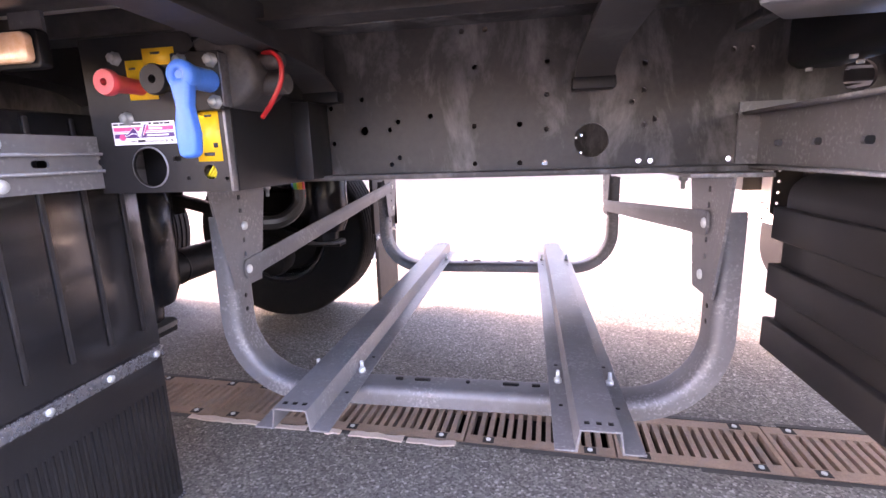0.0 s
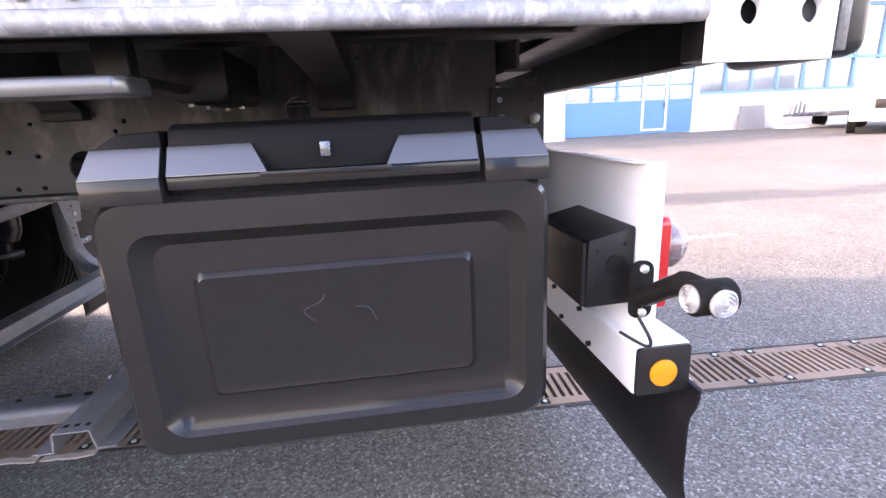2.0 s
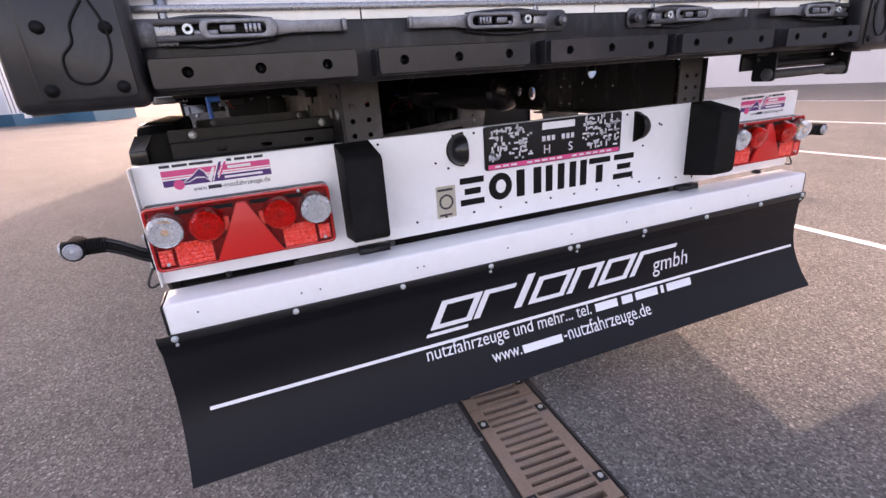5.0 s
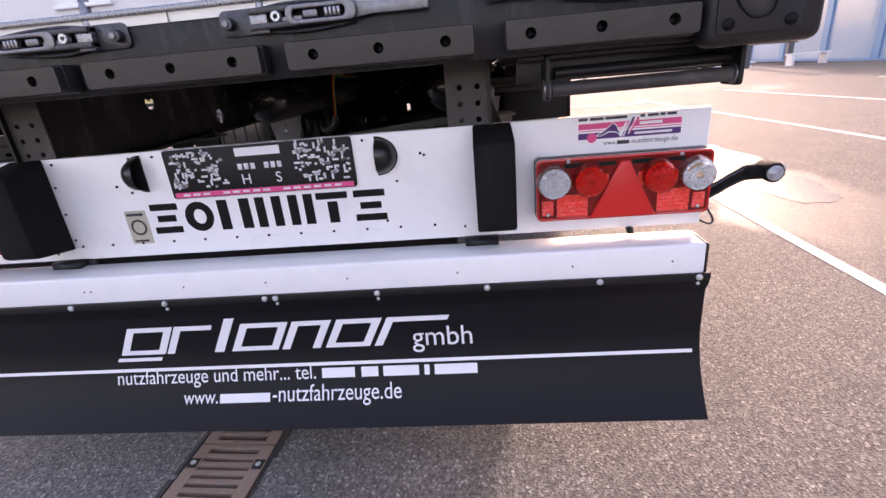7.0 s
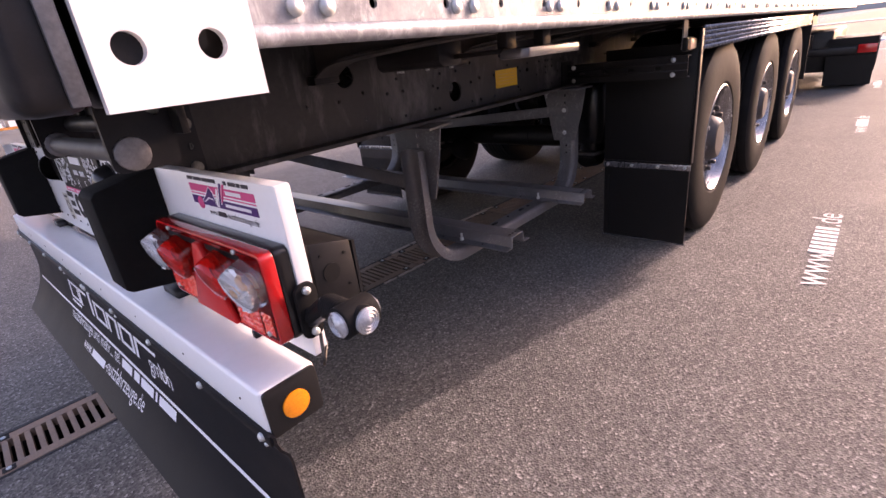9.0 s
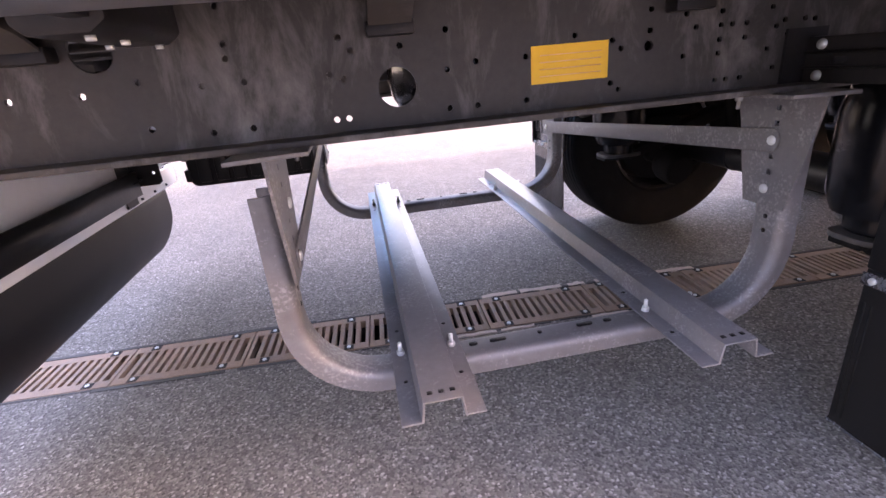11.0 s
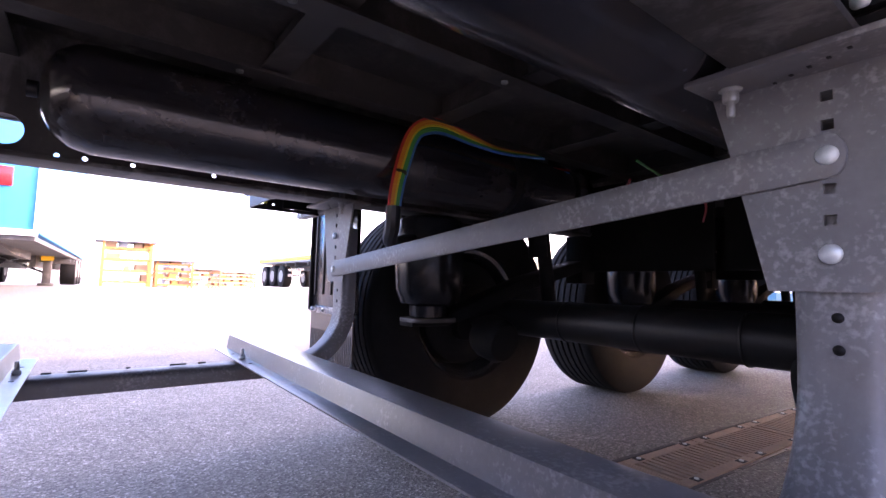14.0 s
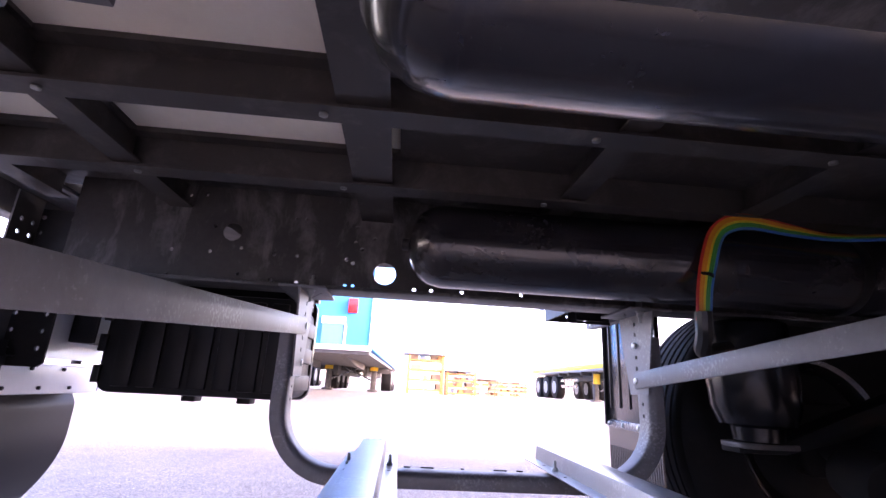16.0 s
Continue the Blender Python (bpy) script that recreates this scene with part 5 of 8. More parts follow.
def dealer_print(holder, put, size=1.0, backing=False):
    """The dealer's print: pink and purple bands, a jagged emblem with a dot, bars and lettering. put(u, v, h) gives the place on the sheet."""
    def flat(name, pts, m, h):
        bm = bmesh.new()
        lo = [bm.verts.new(put(u * size, v * size, 0.0)) for u, v in pts]
        hi = [bm.verts.new(put(u * size, v * size, h)) for u, v in pts]
        for k in range(len(pts)):
            j = (k + 1) % len(pts)
            bm.faces.new((lo[k], lo[j], hi[j], hi[k]))
        bm.faces.new(hi)
        bm.faces.new(lo[::-1])
        part(name, bm, m, holder, smooth=0)

    def rect(name, a, b, c, d, m, h=0.0009):
        flat(name, [(a, c), (b, c), (b, d), (a, d)], m, h)

    if backing:
        rect("backing", -0.005, 0.25, -0.002, 0.077, PAPER, 0.0005)
    rect("pink_band", 0.0, 0.245, 0.046, 0.06, PINK)
    rect("pale_band", 0.0, 0.245, 0.041, 0.043, PINK)
    rect("purple_band", 0.0, 0.245, 0.022, 0.037, PURPLE)
    flat("peak_outline", [(0.038, 0.028), (0.06, 0.04), (0.083, 0.059), (0.094, 0.05), (0.1, 0.034), (0.112, 0.057), (0.118, 0.057), (0.104, 0.022), (0.092, 0.034), (0.074, 0.036), (0.055, 0.028)], PAPER, 0.0012)
    flat("peak", [(0.044, 0.029), (0.062, 0.0395), (0.083, 0.057), (0.092, 0.049), (0.1, 0.0285), (0.091, 0.037), (0.073, 0.039), (0.056, 0.03)], PURPLE, 0.0015)
    for k, (u, m, top) in enumerate(((0.107, PAPER, 0.066), (0.111, PURPLE, 0.068), (0.119, PAPER, 0.064), (0.1225, PINK, 0.067))):
        flat("stroke", [(u, 0.024 + 0.003 * k), (u + 0.0035, 0.024 + 0.003 * k), (u + 0.024, top), (u + 0.018, top)], m, 0.0013 + 0.0001 * k)
    rect("name_bar", 0.146, 0.2, 0.0495, 0.0565, PAPER, 0.0013)
    rect("name_bar", 0.135, 0.224, 0.027, 0.0325, PAPER, 0.0013)
    for a, b in ((0.0, 0.022), (0.027, 0.06), (0.064, 0.116), (0.147, 0.158), (0.165, 0.19), (0.194, 0.206), (0.21, 0.232)):
        rect("address_bar", a, b, 0.067, 0.0735, GREYINK)
    flat("dot", [(0.033 + 0.012 * math.cos(2 * math.pi * k / 18), 0.025 + 0.012 * math.sin(2 * math.pi * k / 18)) for k in range(18)], PINK, 0.0016)
    rect("web_bar", 0.094, 0.124, 0.0055, 0.0145, GREYINK)
    for text, u, width in (("www.", 0.06, 0.033), ("-nutzfahrzeuge.de", 0.1255, 0.114)):
        me = writing(text, 0.0165, INK_AND_HOLE)
        xs = [v.co.x for v in me.vertices]
        f = width / (max(xs) - min(xs))
        for v in me.vertices:
            v.co = put((u + (v.co.x - min(xs)) * f) * size, (0.0055 + v.co.y) * size, 0.001)
        o = new("printed_words", me)
        o.parent = holder


def flag_print(y0, z0):
    t = thing("dealer_sticker", "pink and purple printed sticker on white sheet", "sticker", "dealer stickers", at=PANEL)
    dealer_print(t, lambda u, v, h: (h, y0 + u, z0 + v), 1.03)


flag_print(-1.115, 0.88)
flag_print(0.88, 0.879)

# number plate holder with its pressed fittings
plate = thing("plate_holder", "empty black number plate holder with pressed white fittings", "plate holder", at=PANEL @ Matrix.Translation((0, 0, 0.012)))
bm = bmesh.new()
prism(bm, rounded(-0.237, 0.291, 0.812, 0.947, 0.008), "x", 0.0, 0.008)
part("frame", bm, PLASTIC_M, plate, bevel=0.002)
bm = boxes((0.008, 0.0095, -0.228, 0.283, 0.815, 0.829))
part("pink_strip", bm, PINK, plate)
r6 = random.Random(21)
bm = bmesh.new()
for base in (-0.225, 0.125):
    for k in range(85):
        u, w = r6.uniform(0, 0.15), r6.uniform(0.836, 0.935)
        l, h = r6.choice(((0.018, 0.0055), (0.0055, 0.016), (0.011, 0.0065), (0.0065, 0.0065)))
        box(bm, 0.008, 0.0092, base + u, base + u + l, w, w + h)
part("fitting", bm, WHITEPRINT, plate)
bm = boxes((0.008, 0.0095, -0.03, 0.095, 0.918, 0.94))
part("window", bm, WHITEPRINT, plate)
bm = bmesh.new()
for y0 in (-0.027, 0.07):
    me = writing("H" if y0 < 0 else "S", 0.04, WHITEPRINT)
    for v in me.vertices:
        v.co = (0.0096, y0 + v.co.x, 0.842 + v.co.y)
    o = new("printed_letter", me)
    o.parent = plate
for k in range(3):
    for b in (-0.03, 0.045):
        box(bm, 0.008, 0.0092, b + k * 0.018, b + k * 0.018 + 0.012, 0.882, 0.898)
part("letter_bar", bm, WHITEPRINT, plate)
bm = bmesh.new()
for k in range(16):
    if k not in (3, 9):
        box(bm, 0.0095, 0.0102, -0.205 + k * 0.029, -0.205 + k * 0.029 + 0.02, 0.819, 0.825)
part("print_bar", bm, WHITEPRINT, plate)


def plate_lamp(y, s):
    t = thing("plate_lamp", "black half-round number plate lamp", "lamp", "number plate lamps", at=PANEL)
    bm = bmesh.new()
    lathe(bm, [(0.047, 0.0), (0.046, 0.012), (0.04, 0.03), (0.03, 0.042), (0.012, 0.048), (0, 0.049)], (0.0, y + s * 0.012, 0.901), (1, 0, 0), 24)
    cut = bmesh.ops.bisect_plane(bm, geom=bm.verts[:] + bm.edges[:] + bm.faces[:], plane_co=(0, y + s * 0.016, 0), plane_no=(0, s, 0), clear_outer=True)
    es = [e for e in cut["geom_cut"] if isinstance(e, bmesh.types.BMEdge)]
    bmesh.ops.edgeloop_fill(bm, edges=es)
    part("shell", bm, PLASTIC, t, smooth=40)
    bm = bmesh.new()
    prism(bm, [(y + s * 0.02 - s * 0.058 * math.sin(math.pi * k / 14) * 1.0, 0.901 - 0.052 * math.cos(math.pi * k / 14)) for k in range(15)], "x", 0.0, 0.004)
    part("base", bm, PLASTIC, t)


plate_lamp(-0.326, 1)
plate_lamp(0.372, -1)

# maker's name on the panel: seven plain black shapes
maker = thing("maker_mark", "bold black block shapes of the maker's mark", "sign", at=PANEL)
wds = [0.083, 0.085, 0.095, 0.123, 0.027, 0.09, 0.088]
y = -0.325
for k, wd in enumerate(wds):
    z0, z1, st = 0.724, 0.812, 0.026
    h, zm = z1 - z0, (z0 + z1) / 2
    bm = bmesh.new()
    cells = []
    if k in (0, 6):
        cells = [(0.0, 1.0, 0.78, 1.0), (0.18, 0.86, 0.39, 0.61), (0.0, 1.0, 0.0, 0.22)]
    elif k == 1:
        pierced(bm, [(y + wd * (0.5 + 0.5 * math.cos(2 * math.pi * q / 24)), zm + h / 2 * math.sin(2 * math.pi * q / 24)) for q in range(24)],
                [[(y + wd * (0.52 + 0.22 * math.cos(2 * math.pi * q / 20)), zm + h * 0.25 * math.sin(2 * math.pi * q / 20)) for q in range(20)]], "x", 0.0, 0.001)
    elif k == 2:
        cells = [(0.0, 0.32, 0.0, 1.0), (0.68, 1.0, 0.0, 1.0)]
    elif k == 3:
        cells = [(0.0, 0.22, 0.0, 1.0), (0.39, 0.61, 0.0, 1.0), (0.78, 1.0, 0.0, 1.0)]
    elif k == 4:
        cells = [(0.0, 1.0, 0.0, 1.0)]
    else:
        cells = [(0.0, 1.0, 0.78, 1.0), (0.34, 0.66, 0.0, 0.7)]
    for a, b, c, d in cells:
        prism(bm, [(y + wd * a, z0 + h * c), (y + wd * b, z0 + h * c), (y + wd * b, z0 + h * d), (y + wd * a, z0 + h * d)], "x", 0.0, 0.001)
    part("block", bm, INK_AND_HOLE, maker, smooth=0)
    y += wd + (0.017 if k != 4 else 0.01)
tp = thing("type_plate", "small beige stamped type plate", "type plate", at=PANEL @ Matrix.Translation((-0.0, -0.006, 0.005)))
bm = boxes((0.0, 0.0012, -0.4, -0.336, 0.692, 0.792))
part("plate", bm, BEIGE, tp)
bm = bmesh.new()
pierced(bm, circle(-0.368, 0.742, 0.024, 20), [circle(-0.368, 0.742, 0.018, 20)], "x", 0.0012, 0.0018)
part("seal", bm, GREYINK, tp, smooth=0)
bm = boxes((0.0012, 0.0018, -0.395, -0.345, 0.777, 0.784), (0.0012, 0.0018, -0.392, -0.35, 0.698, 0.704))
part("print_bar", bm, GREYINK, tp)


def marker_lamp(s, yb):
    """A lamp on a bent rubber arm that reaches out and forward from the panel's end."""
    t = thing("outline_marker_lamp", "black rubber-armed outline marker lamp with clear lenses", "marker lamp", "outline marker lamps", at=PANEL)
    bm = bmesh.new()
    prism(bm, rounded(-0.024, 0.016, 0.7, 0.8, 0.016), "y", yb, yb + s * 0.008)
    part("base_plate", bm, RUBBER, t, bevel=0.002)
    bm = bmesh.new()
    bolts(bm, [(-0.004, yb + s * 0.008, 0.788), (-0.004, yb + s * 0.008, 0.712)], (0, s, 0), 0.007, 0.006, 10)
    part("screw", bm, BOLT, t)
    pts = smooth_path([(-0.004, yb + s * 0.004, 0.738), (-0.002, yb + s * 0.025, 0.748), (0.004, yb + s * 0.06, 0.772), (0.009, yb + s * 0.09, 0.788), (0.01, yb + s * 0.115, 0.79), (0.01, yb + s * 0.145, 0.79)], 6)
    bm = bmesh.new()
    tube(bm, pts, 0.013, 12)
    part("arm", bm, RUBBER, t)
    for dz in (-0.012, 0.012):
        bm = bmesh.new()
        tube(bm, [p + Vector((0.003, 0, dz)) for p in pts[:20]], 0.0065, 8)
        part("arm_ridge", bm, PLASTIC, t)
    bm = bmesh.new()
    for p, q in zip(pts[18:28], pts[19:29]):
        d = (q - p).normalized()
        cyl(bm, p, p + d * 0.0028, 0.0195, 14)
    part("bellows_rib", bm, RUBBER, t)
    yc = yb + s * 0.15
    bm = bmesh.new()
    cyl(bm, (-0.02, yc, 0.79), (0.036, yc, 0.79), 0.0245, 20)
    cyl(bm, (0.008, yc, 0.79), (0.008, yc + s * 0.026, 0.79), 0.0205, 18)
    part("lamp_head", bm, RUBBER, t, bevel=0.002)
    for p, q in (((0.036, yc, 0.79), (0.041, yc, 0.79)), ((-0.025, yc, 0.79), (-0.02, yc, 0.79)), ((0.008, yc + s * 0.026, 0.79), (0.008, yc + s * 0.03, 0.79))):
        bm = bmesh.new()
        way = Vector(q) - Vector(p)
        if p[0] < q[0] - 0.001 and p[0] < 0:
            p, way = q, -way
        lathe(bm, [(0, -0.001), (0.0195, -0.001), (0.0195, 0.003), (0.0168, 0.0058), (0.0155, 0.0038), (0.0122, 0.0064), (0.0108, 0.0046), (0.0072, 0.007), (0.006, 0.0052), (0.002, 0.0075), (0, 0.0075)], p, way, 24)
        part("lens", bm, SILVERLENS, t, "clear round lens")
    bm = bmesh.new()
    tube(bm, smooth_path([(-0.01, yb + s * 0.012, 0.705), (0.004, yb + s * 0.03, 0.668), (0.0, yb + s * 0.02, 0.655), (-0.03, yb - s * 0.01, 0.67)], 5), 0.003, 6)
    part("cable", bm, WIRES["black"], t)


marker_lamp(-1, -1.177)
marker_lamp(1, 1.205)

# junction boxes behind the panel's ends
for s, y0, y1 in ((-1, -1.158, -0.93), (1, 0.97, 1.198)):
    jb = thing("lamp_cover_box", "black folded sheet box behind the light panel", "box", "lamp cover boxes", at=PANEL)
    bm = bmesh.new()
    xe = -0.005 if s < 0 else -0.034
    prism(bm, [(xe, 0.718), (xe, 0.853), (xe - 0.082, 0.834), (xe - 0.086, 0.716)], "y", y0, y1)
    part("shell", bm, BLACKP, jb, bevel=0.003)
    bm = bmesh.new()
    yo = y0 if s < 0 else y1
    cyl(bm, (xe - 0.034, yo, 0.79), (xe - 0.034, yo + s * 0.002, 0.79), 0.017, 18)
    bolts(bm, [(xe - 0.066, yo, 0.815), (xe - 0.066, yo, 0.755), (xe - 0.018, yo, 0.825)], (0, s, 0), 0.003, 0.002, 8)
    part("knockout", bm, PLASTIC_M, jb)
    bm = boxes((xe - 0.092, xe - 0.086, y0 - 0.0, y1, 0.72, 0.83))
    part("inner_panel", bm, BLACKP, jb)


# ---------------------------------------------------------------- spare wheel carrier: two hoops and two rails
carrier = thing("spare_wheel_carrier", "galvanised hoop-and-rail spare wheel carrier, empty", "carrier")
XF, XR, ZB = -1.997, -0.80, 0.366


def hoop(s):
    yc = s * 0.667
    r, d = 0.16, 0.045
    path = [(XF + d, 0.838), (XF + d, 0.72), (XF + d, ZB + d + r)]
    for k in range(1, 10):
        a = radians(180 + 10 * k)
        path.append((XF + d + r + r * math.cos(a), ZB + d + r + r * math.sin(a)))
    for k in range(0, 10):
        a = radians(270 + 10 * k)
        path.append((XR - d - r + r * math.cos(a), ZB + d + r + r * math.sin(a)))
    path += [(XR - d, 0.72), (XR - d, 0.838)]
    bm = bmesh.new()
    pts = [Vector((x, yc, z)) for x, z in path]
    # channel: a wide web and two side lips that point outwards
    bend = [(0.023 + 0.022 * math.sin(radians(a)), -0.022 + 0.022 * math.cos(radians(a))) for a in range(0, 91, 18)]
    prof = [(-a, b) for a, b in bend[::-1]] + bend + [(0.045, -0.046), (0.039, -0.046), (0.039, -0.024), (0.023, -0.006), (-0.023, -0.006), (-0.039, -0.024), (-0.039, -0.046), (-0.045, -0.046)]
    rings = []
    for i, p in enumerate(pts):
        along = (pts[min(i + 1, len(pts) - 1)] - pts[max(i - 1, 0)]).normalized()
        nrm = along.cross(Vector((0, 1, 0))).normalized()
        rings.append([bm.verts.new(p + Vector((0, a, 0)) + b * nrm) for a, b in prof])
    for u, w in zip(rings, rings[1:]):
        for k in range(len(prof)):
            j = (k + 1) % len(prof)
            bm.faces.new((u[k], u[j], w[j], w[k]))
    bm.faces.new(rings[0][::-1])
    bm.faces.new(rings[-1])
    part("hoop", bm, ZINC, carrier, smooth=50)
    # slots along the bottom, flat black plates for the shade inside
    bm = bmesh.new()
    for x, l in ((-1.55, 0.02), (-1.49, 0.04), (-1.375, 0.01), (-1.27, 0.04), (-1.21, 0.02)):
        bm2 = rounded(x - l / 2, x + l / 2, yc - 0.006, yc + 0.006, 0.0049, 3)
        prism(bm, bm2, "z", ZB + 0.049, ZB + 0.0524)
    part("slot", bm, INK_AND_HOLE, carrier)
    # gusset plates on the legs' inner faces, wide at the top, with a folded foot under the beam
    for x, d in ((XF + 0.045, 1), (XR - 0.045, -1)):
        x0 = x + d * 0.0065
        bm = bmesh.new()
        holes = [[(yc - 0.006, z - 0.006), (yc + 0.006, z - 0.006), (yc + 0.006, z + 0.006), (yc - 0.006, z + 0.006)] for z in (0.882, 0.848, 0.774, 0.738)]
        out = [(yc - s * 0.122, 0.912), (yc + s * 0.11, 0.912), (yc + s * 0.09, 0.8), (yc + s * 0.053, 0.657), (yc - s * 0.063, 0.657), (yc - s * 0.104, 0.84)]
        pierced(bm, out, holes, "x", x0, x0 + d * 0.006)
        part("gusset", bm, ZINC, carrier, smooth=0)
        bm = bmesh.new()
        prism(bm, [(x0 - d * 0.06, yc - s * 0.12), (x0, yc - s * 0.122), (x0 + d * 0.077, yc - s * 0.127), (x0 + d * 0.077, yc + s * 0.1), (x0 - d * 0.06, yc + s * 0.12)], "z", 0.9115, 0.9192)
        part("gusset_foot", bm, ZINC, carrier, bevel=0.001)
        # black chips in place of the shade in the foot's slots
        for k in range(5):
            xx = x0 + d * (0.012 + 0.01 * k)
            bm = boxes((xx - 0.003, xx + 0.003, yc - 0.05 + 0.02 * k, yc - 0.046 + 0.02 * k, 0.9107, 0.9117))
            part("foot_slot", bm, INK_AND_HOLE, carrier)
        for yy in (yc - s * 0.09,):
            xx = x0 + d * 0.032
            bm = bmesh.new()
            lathe(bm, [(0, 0.868), (0.0045, 0.868), (0.005, 0.871), (0.005, 0.886), (0.0085, 0.8865), (0.0095, 0.889), (0.0095, 0.899), (0.0085, 0.901), (0.0135, 0.9015), (0.0135, 0.9045), (0.0095, 0.905), (0.0095, 0.935), (0.005, 0.936), (0.005, 0.948), (0, 0.948)], (xx, yy, 0.007), (0, 0, 1), 6)
            part("clamp_bolt", bm, DULLBOLT, carrier, smooth=20)
        bm = bmesh.new()
        for z in (0.811, 0.699):
            lathe(bm, [(0.0115, 0.0), (0.011, 0.002), (0.0095, 0.0042), (0.0, 0.0046)], (x0 + d * 0.006 + (d * 0.006), yc, z), (d, 0, 0), 16)
        part("carriage_bolt", bm, BOLT, carrier)
        # flat black discs painted as the dark inside of two leg holes
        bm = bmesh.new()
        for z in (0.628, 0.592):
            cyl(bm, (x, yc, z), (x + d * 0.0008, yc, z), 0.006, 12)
        part("leg_hole", bm, INK_AND_HOLE, carrier)


hoop(-1)
hoop(1)


def hat_rail(xc):
    bm = bmesh.new()
    z0, z1, t = ZB + 0.0515, ZB + 0.099, 0.004
    prof = [(-0.082, z0), (-0.04, z0), (-0.034, z1 - t), (0.034, z1 - t), (0.04, z0), (0.082, z0), (0.082, z0 + t), (0.044, z0 + t), (0.038, z1), (-0.038, z1), (-0.044, z0 + t), (-0.082, z0 + t)]
    prism(bm, [(xc + x, z) for x, z in prof], "y", -0.92, 0.9)
    part("hat_rail", bm, CARRZ, carrier, bevel=0.0012)
    bm = bmesh.new()
    for y in (-0.652, 0.664):
        for dx in (-0.06, 0.06):
            cyl(bm, (xc + dx, y, z0 + t), (xc + dx, y, z0 + 0.014), 0.0095, 6)
            cyl(bm, (xc + dx, y, z0 + 0.014), (xc + dx, y, z0 + 0.034), 0.005, 8)
    part("rail_bolt", bm, BOLT, carrier)
    # black patches for the shade in the rail's holes
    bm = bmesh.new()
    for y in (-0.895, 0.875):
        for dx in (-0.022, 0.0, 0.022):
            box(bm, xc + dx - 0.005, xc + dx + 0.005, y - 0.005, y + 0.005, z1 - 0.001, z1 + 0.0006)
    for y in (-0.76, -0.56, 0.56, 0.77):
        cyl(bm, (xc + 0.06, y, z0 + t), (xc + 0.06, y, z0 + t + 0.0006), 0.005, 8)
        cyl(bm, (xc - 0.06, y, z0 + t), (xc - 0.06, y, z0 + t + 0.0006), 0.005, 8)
    part("rail_hole", bm, INK_AND_HOLE, carrier)


hat_rail(-1.714)
hat_rail(-1.098)


END = 0.668


def strap(x, za, zb):
    """Flat diagonal brace across from hoop to hoop."""
    bm = bmesh.new()
    ends = []
    for y, z, turn in ((-END, za, 180), (END, zb, 0)):
        ends += [(y + 0.017 * math.cos(radians(turn + a)), z + 0.026 * math.sin(radians(turn + a))) for a in range(-90, 91, 30)]
    prism(bm, ends, "x", x - 0.003, x + 0.003)
    part("brace", bm, ZINC, carrier, bevel=0.001)


strap(XF + 0.061, 0.699, 0.811)
strap(XR - 0.061, 0.811, 0.699)

